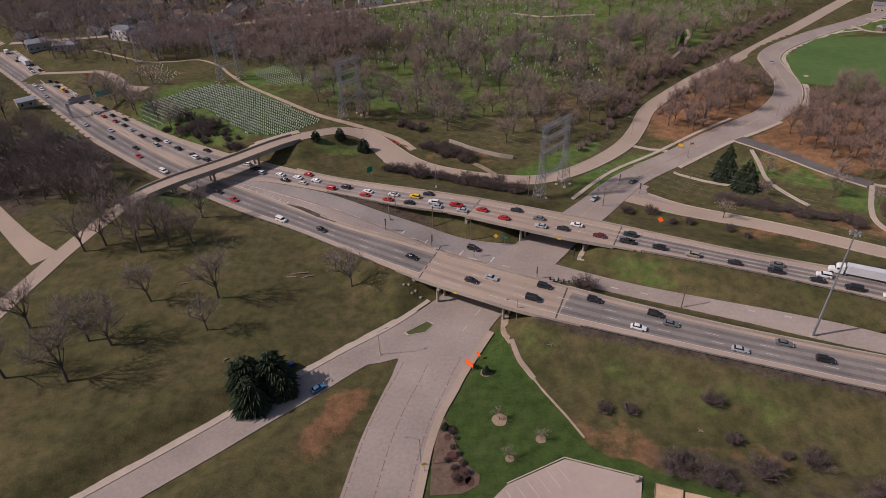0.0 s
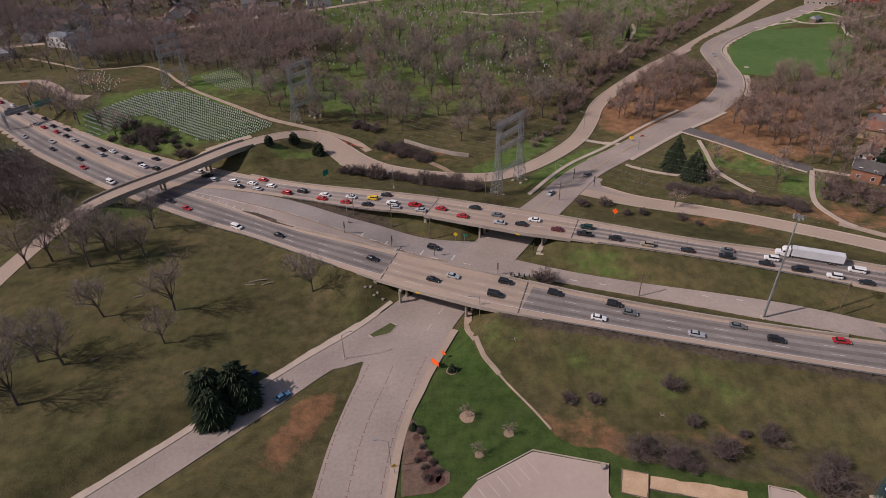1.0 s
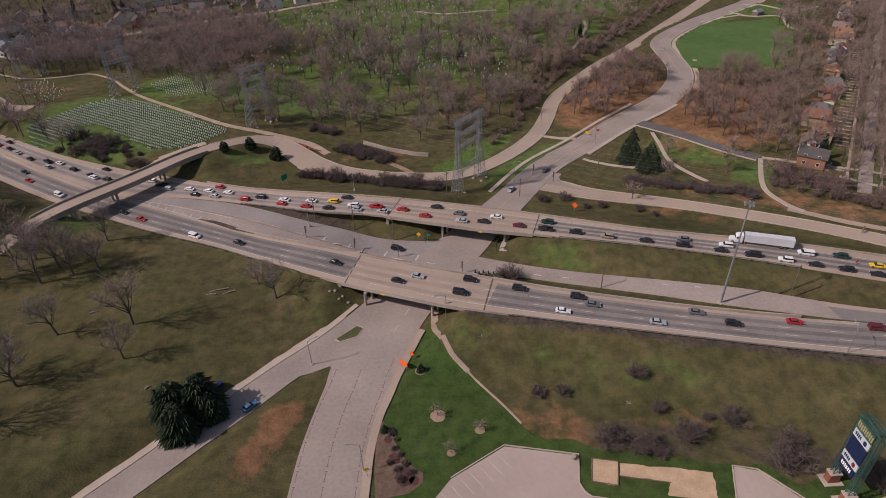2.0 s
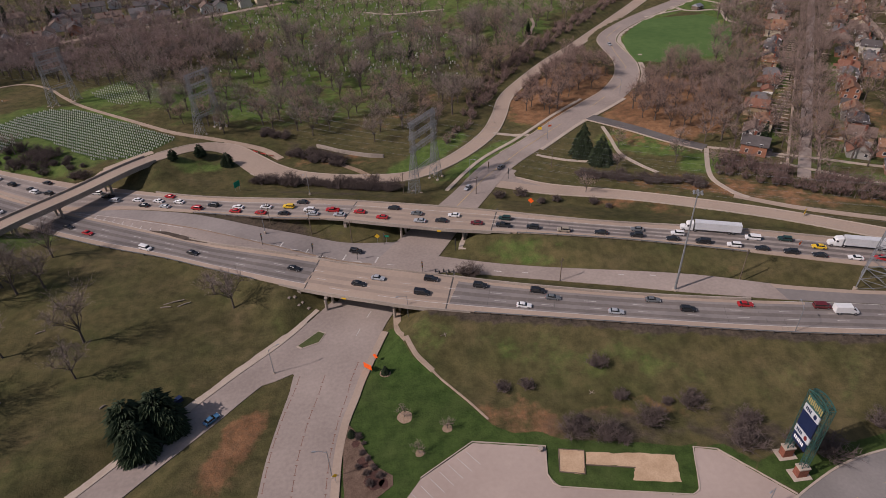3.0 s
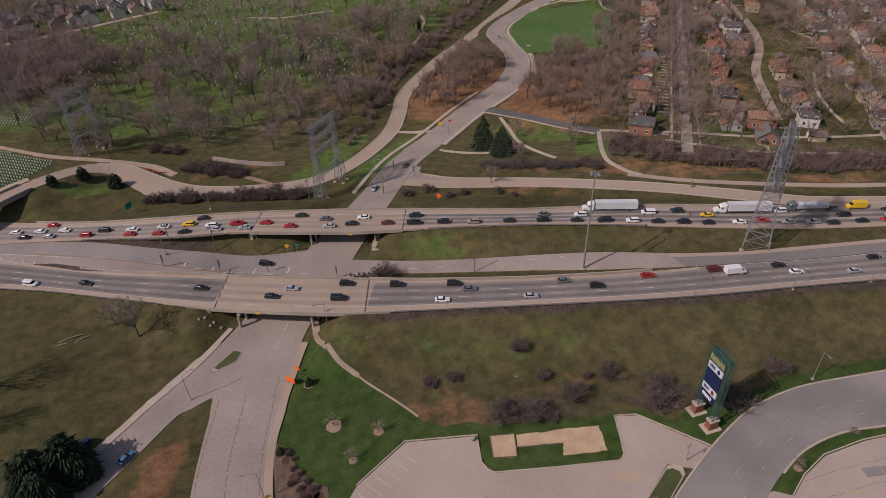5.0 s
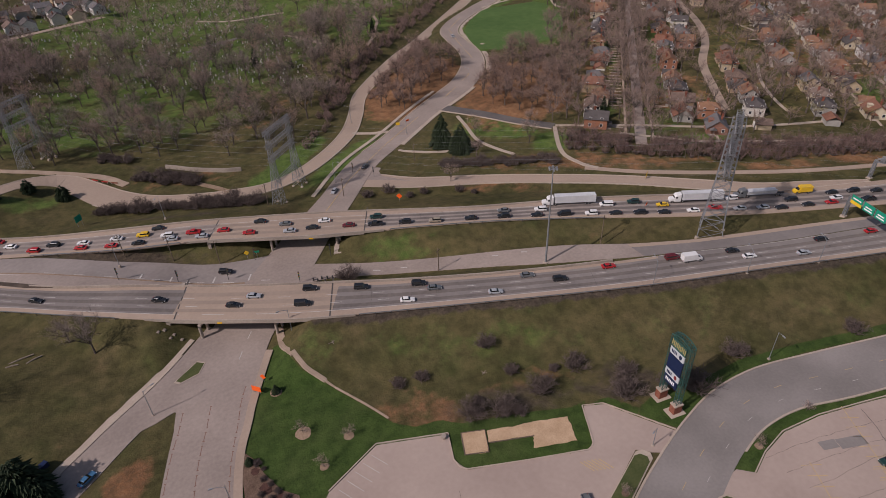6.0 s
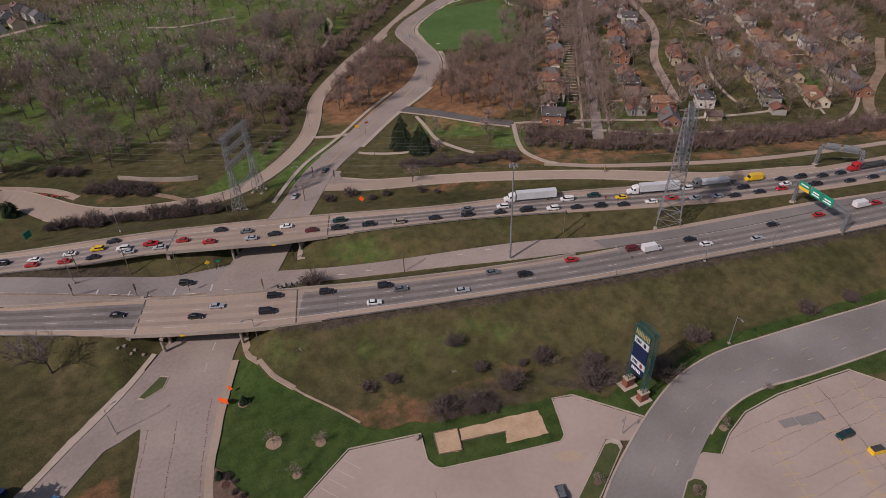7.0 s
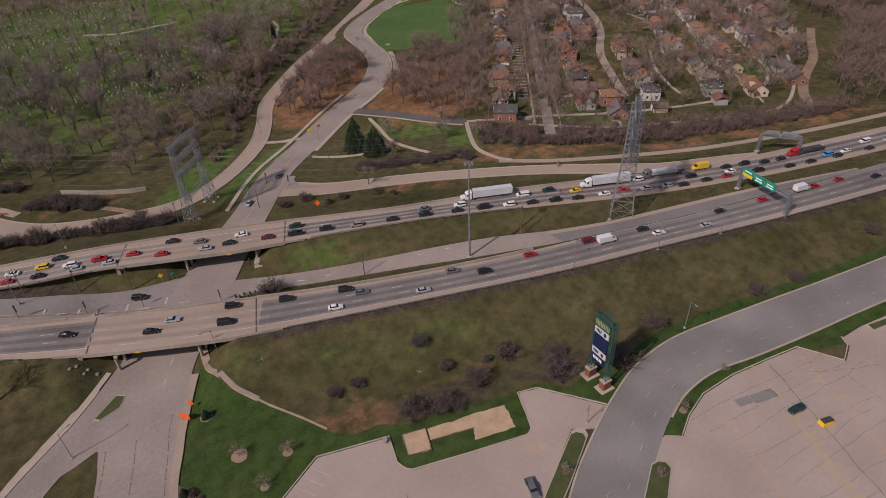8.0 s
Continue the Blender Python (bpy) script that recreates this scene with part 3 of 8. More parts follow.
def build_ground():
    xs = axis(-140, 240, 2.0, 5.0, (-330, 470), (-4300, 4300))
    ys = axis(24, 270, 2.0, 5.0, (-20, 560), (-1500, 4600))
    X, Y = np.meshgrid(xs, ys)
    Z = ground_level(X, Y)
    bumps = np.array([noise.noise((x * 0.06, y * 0.06, 0.3)) for x, y in zip(X.ravel(), Y.ravel())]).reshape(X.shape)
    Z = Z - 0.10 * np.abs(bumps)
    nx, ny = len(xs), len(ys)
    me = bpy.data.meshes.new("ground")
    i = np.arange(nx * ny).reshape(ny, nx)
    q = np.stack([i[:-1, :-1], i[:-1, 1:], i[1:, 1:], i[1:, :-1]], -1).reshape(-1, 4)
    me.from_pydata(np.stack([X.ravel(), Y.ravel(), Z.ravel()], 1).tolist(), [], q.tolist())
    me.materials.append(M_TURF)
    me.polygons.foreach_set("use_smooth", [True] * len(me.polygons))
    at = me.attributes.new("turf", "FLOAT_COLOR", "POINT")
    kinds = [turf_weight(X, Y, s) for s in (LUSH, LITTER, EARTH_AND_DIM)]
    below = EB_S(X) - Y
    kinds[2] = np.maximum(kinds[2], np.where((below > -1) & (X > 24) & (X < 330), 1.0 * (1 - ease((below - 1.6) / 2.8)), 0))
    cols = np.stack([w.ravel() for w in kinds] + [np.clip(0.5 + np.max([edge_distance(X, Y, o) for o in (LAWN, VERGE, BANK_VERGE, GRAVES)], axis=0).ravel() / 8, 0, 1)], 1)
    at.data.foreach_set("color", cols.astype(np.float32).ravel())
    me.update()
    return tagged(new("ground", me), "dry spring turf with green lawns and leaf litter", "ground", kind="structure")


ground = build_ground()


# levels on a two-metre grid, to set things on
GRID_X, GRID_Y = np.arange(-480, 650, 2.0), np.arange(-40, 670, 2.0)
GRID_Z = ground_level(*np.meshgrid(GRID_X, GRID_Y))


def level(x, y):
    u, v = np.clip((x + 480) / 2, 0, len(GRID_X) - 1.001), np.clip((y + 40) / 2, 0, len(GRID_Y) - 1.001)
    i, j = int(u), int(v)
    a, b = u - i, v - j
    g = GRID_Z
    return float((g[j, i] * (1 - a) + g[j, i + 1] * a) * (1 - b) + (g[j + 1, i] * (1 - a) + g[j + 1, i + 1] * a) * b) - 0.05


def ribbon(name, left, right, mat, label, category="road", deep=0.5):
    """A paved strip between two lines of points (x, y, z), with thickness."""
    g = Geo()
    m_ = len(left)
    for a, b in zip(left, right):
        g.v += [tuple(a), tuple(b), (a[0], a[1], a[2] - deep), (b[0], b[1], b[2] - deep)]
    for k in range(m_ - 1):
        i, j = 4 * k, 4 * k + 4
        g.f += [(i, i + 1, j + 1, j), (i, j, j + 2, i + 2), (i + 1, i + 3, j + 3, j + 1), (i + 2, j + 2, j + 3, i + 3)]
    g.f += [(0, 2, 3, 1), (4 * m_ - 4, 4 * m_ - 3, 4 * m_ - 1, 4 * m_ - 2)]
    return tagged(part(name, g, mat), label, category, kind="structure")


def sides(line, off=0.0, dz=0.0, wide=None, shift=0.0):
    """Left and right edges of a line of (x, y, width, level)."""
    d = np.gradient(line[:, :2], axis=0)
    d /= np.hypot(*d.T)[:, None]
    nrm = np.stack([-d[:, 1], d[:, 0]], 1)
    w = (line[:, 2] if wide is None else np.full(len(line), wide)) / 2 + off
    z = line[:, 3] + dz
    c = line[:, :2] + nrm * shift
    return np.column_stack([c + nrm * w[:, None], z]), np.column_stack([c - nrm * w[:, None], z])


def band(lo, hi, f0, f1, x0, x1, level_of, dz=0.0, step=3.0, skew=7.4):
    """A strip between two edges, its ends cut on the skew of the bridge joints."""
    xs = np.linspace(x0, x1, max(2, int((x1 - x0) / step)))
    out = []
    for f in (f1, f0):
        x = xs + skew * f
        out.append(np.column_stack([x, lo(x) + (hi(x) - lo(x)) * f, level_of(x) + dz]))
    return out


# ---------------------------------------------------------------- freeway carriageways
EB_DECK, WB_DECK = (-9.0, 30.0), (8.0, 54.0)
ribbon("road_1", *band(EB_S, EB_N, 0, 0.17, -420, 520, z_freeway), M_CONC, "pale concrete shoulder of the near carriageway")
ribbon("road_2", *band(EB_S, EB_N, 0.17, 0.9, -420, EB_DECK[0], z_freeway), M_LANE, "worn grey lanes of the near carriageway")
ribbon("road_3", *band(EB_S, EB_N, 0.17, 0.9, *EB_DECK, z_freeway), M_CONC, "pale concrete lanes on the bridge")
ribbon("road_4", *band(EB_S, EB_N, 0.17, 0.9, EB_DECK[1], 520, z_freeway), M_LANE, "worn grey lanes of the near carriageway")
ribbon("road_5", *band(EB_S, EB_N, 0.9, 1, -420, 118, z_freeway), M_CONC, "pale concrete inner shoulder")
ribbon("road_26", *band(EB_S, EB_N, 0.9, 1, 118, 520, z_freeway), M_LANE, "worn grey lane edge where the ramp merges")
ribbon("road_6", *band(WB_S, WB_N, 0, 0.16, -420, 520, z_freeway), M_CONC, "pale concrete inner shoulder")
ribbon("road_7", *band(WB_S, WB_N, 0.16, 0.8, -420, WB_DECK[0], z_freeway), M_LANE_W, "worn lanes of the far carriageway")
ribbon("road_8", *band(WB_S, WB_N, 0.16, 0.8, *WB_DECK, z_freeway), M_CONC, "pale concrete lanes on the bridge")
ribbon("road_9", *band(WB_S, WB_N, 0.16, 0.8, WB_DECK[1], 520, z_freeway), M_LANE_W, "worn lanes of the far carriageway")
ribbon("road_10", *band(WB_S, WB_N, 0.8, 1, -420, 520, z_freeway), M_CONC, "pale concrete outer shoulder")
ribbon("road_11", *band(EB_N, M1_N, 0, 0.46, -93, 26, z_median, -0.012, skew=0), M_STREET, "concrete ramp down between the carriageways")
ribbon("road_29", *band(EB_N, M1_N, 0.46, 1, -93, 26, z_median, -0.012, skew=0), M_RAMP, "smooth grey concrete ramp lane between the carriageways")
ribbon("road_30", *band(EB_N, M1_N, 0.44, 0.475, -62, 14, z_median, 0.0, skew=0), M_DIRT, "dirt-filled seam along the ramp", "road", 0.02)
ribbon("road_12", *band(M2_S, M2_N, 0, 1, 30, 122, z_median, -0.016, skew=0), M_STREET, "concrete ramp between the carriageways")
ribbon("road_27", *band(M2_S, M2_N, 0, 0.72, 122, 238, z_median, -0.016, skew=0), M_LANE, "worn grey merging lane beside the carriageway")
ribbon("road_28", *band(M2_S, M2_N, 0.72, 1, 122, 238, z_median, -0.016, skew=0), M_CONC, "pale concrete shoulder of the merging lane")
for k, (line, mat, dz, label) in enumerate((
        (CROSS, M_STREET, 0.004, "pale concrete street passing below the bridges"), (PARK, M_CONC, 0.010, "narrow concrete park road with pale edges"),
        (SPUR, M_CONC, -0.008, "concrete park road joining another"), (RAMP_W, M_STREET, -0.016, "concrete side road joining the street"),
        (FRONT, M_CONC, -0.020, "concrete ramp road rising to the freeway"), (DRIVE, M_DRIVE, 0.0, "wide grey curving drive"),
        (FIRST_AVE, M_STREET, 0.03, "worn residential street"), (ALLEY, M_CONC, 0.03, "pale concrete alley between houses"),
        (SIDE_ROAD, M_ASPH, 0.02, "dark asphalt side road"), (BANK_PATH, M_CONC, 0.04, "concrete path along the bank"),
        (GRAVE_ROAD, M_TRAIL, 0.05, "narrow cemetery lane"), (CUL, M_CONC, 0.05, "pale turning place in the cemetery"), (FAR_ROAD, M_CONC, 0.05, "distant pale road before houses"))):
    ribbon("road_%d" % (13 + k), *sides(line, 0, dz), mat, label)

# darkened middles of the lanes
for k, (lo, hi, f0, f1, a, b, m_) in enumerate(((EB_S, EB_N, 0.235, 0.335, -420, -9, M_TRACK), (EB_S, EB_N, 0.465, 0.58, -420, -9, M_TRACK), (EB_S, EB_N, 0.70, 0.82, -420, -9, M_TRACK), (EB_S, EB_N, 0.235, 0.335, 30, 520, M_TRACK),
                                                (EB_S, EB_N, 0.465, 0.58, 30, 520, M_TRACK), (EB_S, EB_N, 0.70, 0.82, 30, 520, M_TRACK), (WB_S, WB_N, 0.21, 0.32, -420, 8, M_TRACK_W), (WB_S, WB_N, 0.42, 0.53, -420, 8, M_TRACK_W),
                                                (WB_S, WB_N, 0.63, 0.74, -420, 8, M_TRACK_W), (WB_S, WB_N, 0.21, 0.32, 54, 520, M_TRACK), (WB_S, WB_N, 0.42, 0.53, 54, 520, M_TRACK), (WB_S, WB_N, 0.63, 0.74, 54, 520, M_TRACK), (EB_S, EB_N, 0.235, 0.335, -9, 30, M_DECKWEAR), (EB_S, EB_N, 0.465, 0.58, -9, 30, M_DECKWEAR),
                                                (EB_S, EB_N, 0.70, 0.82, -9, 30, M_DECKWEAR), (WB_S, WB_N, 0.21, 0.32, 8, 54, M_DECKWEAR), (WB_S, WB_N, 0.42, 0.53, 8, 54, M_DECKWEAR), (WB_S, WB_N, 0.63, 0.74, 8, 54, M_DECKWEAR))):
    ribbon("lane_wear_%d" % (k + 1), *band(lo, hi, f0, f1, a, b, z_freeway, 0.008), m_, "oil-darkened middle of a traffic lane", "road", 0.006)

# ---------------------------------------------------------------- kerbs, pavements and markings


def path(name, pts, wide, mat, label, lift=0.09, deep=0.5):
    s = spline([(x, y, wide, 0) for x, y in pts])
    s[:, 3] = ground_level(s[None, :, 0], s[None, :, 1])[0] + 0.16
    return ribbon(name, *sides(s, 0, lift), mat, label, "pavement", deep)


def kerb(name, line, side, x0=-1e9, x1=1e9, y0=-1e9, y1=1e9, wide=0.45, rise=0.13, gap=0.0, mat=None, label="pale concrete kerb"):
    keep = (line[:, 0] >= x0) & (line[:, 0] <= x1) & (line[:, 1] >= y0) & (line[:, 1] <= y1)
    l, r = sides(line, gap, rise)
    l2, r2 = sides(line, gap + wide, rise)
    a, b = (l2, l) if side > 0 else (r, r2)
    return ribbon(name, a[keep], b[keep], mat or M_KERB, label, "kerb", 0.4)


kerb("kerb_1", PARK, 1, x0=-60)
kerb("kerb_2", PARK, -1, x0=-20)
kerb("kerb_3", FRONT, 1, x0=76)
kerb("kerb_4", FRONT, -1, x0=80)
kerb("kerb_5", DRIVE, 1)
kerb("kerb_6", DRIVE, -1, x0=92)
kerb("kerb_7", RAMP_W, 1, x1=-3)
kerb("kerb_8", CROSS, 1, y0=222, y1=470)
kerb("pavement_1", CROSS, -1, y0=60, y1=134, wide=1.9, rise=0.10, mat=M_CONC, label="concrete footway beside the street")
kerb("pavement_2", CROSS, -1, y0=228, y1=268, wide=1.8, rise=0.10, mat=M_KERB, label="pale concrete footway beside the street")
kerb("pavement_3", CROSS, 1, y0=195, y1=262, wide=1.6, rise=0.10, gap=2.2, mat=M_KERB, label="pale concrete footway beside the street")
kerb("pavement_4", RAMP_W, 1, x1=1, wide=2.0, rise=0.11, gap=0.45, mat=M_KERB, label="pale concrete footway beside the side road")
kerb("pavement_5", FIRST_AVE, 1, wide=1.0, rise=0.10, gap=3.2, mat=M_CONC, label="pale residential footway")
kerb("pavement_6", FIRST_AVE, -1, wide=1.0, rise=0.10, gap=2.2, mat=M_CONC, label="pale residential footway")
kerb("kerb_9", CROSS, -1, y0=275, y1=470, wide=0.6)
kerb("kerb_10", SIDE_ROAD, -1, wide=0.6, label="pale concrete verge")
path("footpath_1", [(17.4, 121), (18.7, 115.5), (20.4, 112.2), (22, 109.4)], 1.3, M_TRAIL, "trodden pale earth path beside the lawn", 0.04)
path("footpath_2", [(17.5, 135.8), (16.5, 130), (16.4, 125.5), (17.5, 120)], 2.1, M_TRAIL, "sandy trodden apron by the bridge", 0.05)
path("footpath_24", [(21.6, 110), (25, 103.4), (28.3, 97), (31, 91)], 0.5, M_TRAIL, "thin trodden line along the lawn's edge", 0.03)
path("footpath_3", [(94.5, 220.2), (98, 217), (104, 211.5), (112, 206), (117.7, 203)], 1.5, M_KERB, "pale footpath across the grass")
path("footpath_4", [(131, 233), (129, 222), (126, 207), (128, 195), (131, 186)], 1.5, M_KERB, "pale footpath across the grass")
path("footpath_5", [(159, 196), (155, 190), (149, 180), (146, 172), (147, 163), (150, 157)], 1.8, M_KERB, "pale footpath curving over the lawn")
path("footpath_6", [(84, 248), (92, 243), (98, 239)], 2.0, M_KERB, "short pale crossing path")
path("footpath_7", [(44, 159.5), (46, 164), (49, 170)], 2.4, M_KERB, "pale footway under the bridge")
path("footpath_8", [(197, 318), (189, 300), (183, 286), (175, 274)], 2.2, M_KERB, "pale footpath beside the street")
path("footpath_9", [(245, 397), (262, 398.5), (277, 402)], 2.0, M_KERB, "pale playground path")
path("footpath_10", [(279, 417), (277.5, 403), (284, 396), (300, 393), (296, 380), (289, 366), (291, 358)], 2.4, M_KERB, "pale playground path")
path("footpath_23", [(299, 435), (308, 423), (313, 405), (303, 396), (308, 396), (326, 403), (342, 409)], 2.2, M_KERB, "pale playground path")
kerb("pavement_10", CROSS, -1, y0=282, y1=455, wide=2.4, rise=0.10, gap=1.2, mat=M_KERB, label="pale concrete footway beside the street")
path("footpath_11", [(160, 197), (176, 186), (190, 178), (210, 163), (236, 148), (262, 137)], 1.6, M_KERB, "pale residential footway")
path("footpath_12", [(300, 196), (312, 206), (330, 217), (345, 235), (352, 262)], 1.6, M_KERB, "pale curving residential footway")
path("footpath_13", [(283, 106), (300, 118), (322, 128), (350, 138), (376, 152), (402, 165)], 4.5, M_DIRT, "broad track of pale bare earth")
path("footpath_14", [(282, 130), (300, 136), (318, 146), (330, 160)], 1.6, M_KERB, "pale curving residential footway")
path("footpath_15", [(60, 500), (80, 486), (104, 484), (120, 478)], 3.0, M_KERB, "pale cemetery path")
path("footpath_17", [(-92, 247), (-84, 252), (-75, 256), (-64, 261)], 6.0, M_CONC, "pale concrete apron beside the overpass")
path("footpath_18", [(94, 429), (106, 420), (112, 402), (118, 386)], 2.2, M_CONC, "pale cemetery path")
path("footpath_19", [(168, 418), (164, 402), (157, 389), (147, 370), (138, 358)], 2.0, M_CONC, "pale curving cemetery path")
path("footpath_20", [(40, 423), (61, 431), (76, 437)], 4.0, M_ASPH, "dark cemetery lane")
path("footpath_21", [(256, 154), (263, 166), (278, 185), (299, 204)], 1.4, M_KERB, "pale residential footway")
path("footpath_22", [(178, 176), (187, 166), (199, 153), (219, 140), (253, 121), (270, 115.5), (284, 116.5), (305, 125), (326, 137), (346, 150)], 1.5, M_KERB, "pale residential footway")
path("footpath_16", [(7, 246), (11, 240), (15, 234), (19, 229), (23, 223)], 2.2, M_DIRT, "pale maintenance track")


def dashes(name, lo, hi, fracs, x0, x1, level_of, mat, label, on=3.0, off=9.0, wide=0.09, dz=0.02):
    g = Geo()
    for f in fracs:
        x = x0
        while x < x1:
            xs = np.array([x, x + on])
            y = lo(xs) + (hi(xs) - lo(xs)) * f
            z = level_of(xs) + dz
            g.add([(xs[0], y[0] - wide, z[0]), (xs[1], y[1] - wide, z[1]), (xs[1], y[1] + wide, z[1]), (xs[0], y[0] + wide, z[0])], [(0, 1, 2, 3)])
            x += on + off
    return tagged(part(name, g, mat), label, "road marking", kind="structure")


dashes("road_marking_1", EB_S, EB_N, (0.40, 0.64), -400, 330, z_freeway, M_WHITE, "white dashed lane lines")
dashes("road_marking_13", EB_S, EB_N, (0.99,), 119, 178, z_freeway, M_WHITE, "solid white gore line", 3.0, 0.0)
dashes("road_marking_2", WB_S, WB_N, (0.37, 0.58), -400, 330, z_freeway, M_WHITE, "white dashed lane lines")
dashes("road_marking_3", EB_S, EB_N, (0.17,), -400, 330, z_freeway, M_WHITE, "white edge line", 12.2, 0.0, 0.1)
dashes("road_marking_4", WB_S, WB_N, (0.8,), -400, 330, z_freeway, M_WHITE, "white edge line", 12.2, 0.0, 0.1)
dashes("road_marking_5", EB_N, M1_N, (0.02, 0.40), -88, -48, lambda x: z_median(x) , M_WHITE, "white lines round a painted wedge", 4.1, 0.0, 0.12)
dashes("road_marking_6", EB_N, M1_N, (0.5,), -40, 12, lambda x: z_median(x), M_WHITE, "white dashed ramp lines", 3, 5)


def bars(name, line, shift, a, b, mat, label, along=2.2, gap=3.2, wide=0.16, dz=0.03):
    g = Geo()
    l, r = sides(line, 0, dz, wide * 2, shift)
    run = np.concatenate([[0], np.cumsum(np.hypot(*np.diff(l[:, :2], axis=0).T))])
    total, s = run[-1], a
    while s < min(b, total - along):
        k = [[np.interp(q, run, e[:, i]) for i in range(3)] for e, q in ((l, s), (l, s + along), (r, s + along), (r, s))]
        g.add(k, [(0, 3, 2, 1)])
        s += along + gap
    return tagged(part(name, g, mat), label, "road marking", kind="structure")




def brackets(name, line, shift, a, b, label, long=2.6, gap=1.3, tick=0.5):
    """Thin dashes along a line with a short tick at each end."""
    g = Geo()
    mid = sides(line, 0, 0.02, 0.0, shift)[0]
    run = np.concatenate([[0], np.cumsum(np.hypot(*np.diff(mid[:, :2], axis=0).T))])
    at = lambda q: Vector([np.interp(q, run, mid[:, i]) for i in range(3)])
    q = a
    while q < min(b, run[-1] - long):
        p0, p1 = at(q), at(q + long)
        d = (p1 - p0).normalized()
        n_ = Vector((-d.y, d.x, 0))
        for c0, c1, w in ((p0, p1, n_ * 0.07), (p0 - n_ * tick / 2, p0 + n_ * tick / 2, d * 0.09), (p1 - n_ * tick / 2, p1 + n_ * tick / 2, d * 0.09)):
            g.add([c0 - w, c1 - w, c1 + w, c0 + w], [(0, 1, 2, 3)])
        q += long + gap
    return tagged(part(name, g, M_BRACKET), label, "road marking", kind="structure")


brackets("road_marking_7", CROSS, 6.9, 2, 62, "rust-brown bracket marks along the kerb")
brackets("road_marking_8", CROSS, 0.5, 2, 64, "rust-brown bracket marks along the middle")
brackets("road_marking_9", CROSS, -6.7, 2, 66, "rust-brown bracket marks along the kerb")
bars("road_marking_10", CROSS, 0.3, 150, 420, M_YELLOW, "faded yellow centre line", 30, 0.01, 0.1)
bars("road_marking_20", DRIVE, 0.2, 20, 300, M_YELLOW, "worn yellow centre line of the drive", 2.4, 8.0, 0.045)
bars("road_marking_21", DRIVE, -3.3, 24, 300, M_WHITE, "worn white lane dashes of the drive", 1.8, 9.0, 0.045)
bars("road_marking_12", CROSS, -2.6, 78, 92, M_WHITE, "white lane dashes", 3, 5, 0.12)
wedge = Geo()
for i in range(11):
    x = -84 + i * 3.6
    a, b = EB_N(x), EB_N(x) + (M1_N(x) - EB_N(x)) * 0.4
    z = float(z_median(x)) + 0.02
    wedge.add([(x, a, z), (x + 0.3, a, z), (x + 1.6, b, z), (x + 1.3, b, z)], [(0, 1, 2, 3)])
for x, y in ((16, 163.5), (6, 168), (-6, 174), (-14, 179)):
    z = float(z_median(x)) + 0.02
    wedge.box(x, y, z, 0.5, 3.2, 0.012, radians(-28)).box(x + 4, y - 4, z, 2.6, 0.3, 0.012, radians(-28))
for x, y, a in ((52, 146, -28), (60, 142.2, -28), (86, 129.5, -28), (94, 125.5, -28)):
    wedge.box(x, y, float(z_median(x)) + 0.0, 2.6, 0.35, 0.03, radians(a))
tagged(part("road_marking_22", wedge, M_WHITE), "white hatching and stop lines", "road marking", kind="structure")
joint = Geo()
for lo, hi, xs in ((EB_S, EB_N, (EB_DECK[0] + 1, EB_DECK[1] - 0.4)), (WB_S, WB_N, WB_DECK)):
    for x in xs:
        a, b = float(lo(x)), float(hi(x))
        joint.add([(x, a, 6.008 if x > 10 else float(z_freeway(x)) + 0.012), (x + 0.45, a, float(z_freeway(x + .45)) + 0.012), (x + 7.4, b - 0.5, float(z_freeway(x + 7.4)) + 0.012), (x + 6.95, b - 0.5, float(z_freeway(x + 6.95)) + 0.012)], [(0, 1, 2, 3)])
tagged(part("road_marking_14", joint, M_SEAL), "dark expansion joints of the bridge decks", "road joint", kind="structure")
rng = random.Random(3)
cracks = Geo()
for lo, hi, c in ((EB_S, EB_N, 60), (WB_S, WB_N, 60)):
    for i in range(c):
        x = rng.uniform(-110, 260)
        if (EB_DECK if lo is EB_S else WB_DECK)[0] - 8 < x < (EB_DECK if lo is EB_S else WB_DECK)[1]:
            continue
        y0, y1 = float(lo(x)), float(hi(x))
        f0, f1 = sorted((rng.random(), rng.random()))
        z = float(z_freeway(x)) + 0.012
        a, b = y0 + (y1 - y0) * f0, y0 + (y1 - y0) * f1
        w = 0.06
        cracks.add([(x, a, z), (x + w, a, z), (x + w + 0.45 * (b - a), b, z), (x + 0.45 * (b - a), b, z)], [(0, 1, 2, 3)])
tagged(part("road_marking_15", cracks, M_SEAL), "sealed cracks across the lanes", "road joint", kind="structure")

tagged(part("road_31", Geo().slab([(-24, 116.4), (-18, 117.4), (-13.4, 118.9), (-11.6, 117.6), (-9.5, 119), (-5, 127), (-16, 125)], -0.4, -0.006), M_STREET), "rounded concrete corner where the side road joins", "road", kind="structure")
tagged(part("road_32", Geo().slab([(70, 205), (79.3, 199), (87, 193.6), (79, 203), (79.6, 207.6), (85.6, 214.6), (76, 216)], -0.4, 0.06), M_STREET), "rounded concrete corner of the ramp road", "road", kind="structure")
# ---------------------------------------------------------------- lots at the stadium side
tagged(part("pavement_7", Geo().slab(LOT_1, -0.3, -0.02), M_LOT), "pale concrete parking lot", "parking lot", kind="structure")
tagged(part("pavement_8", Geo().slab(LOT_2, -0.3, -0.016), M_LOT), "pale cracked concrete parking lot", "parking lot", kind="structure")


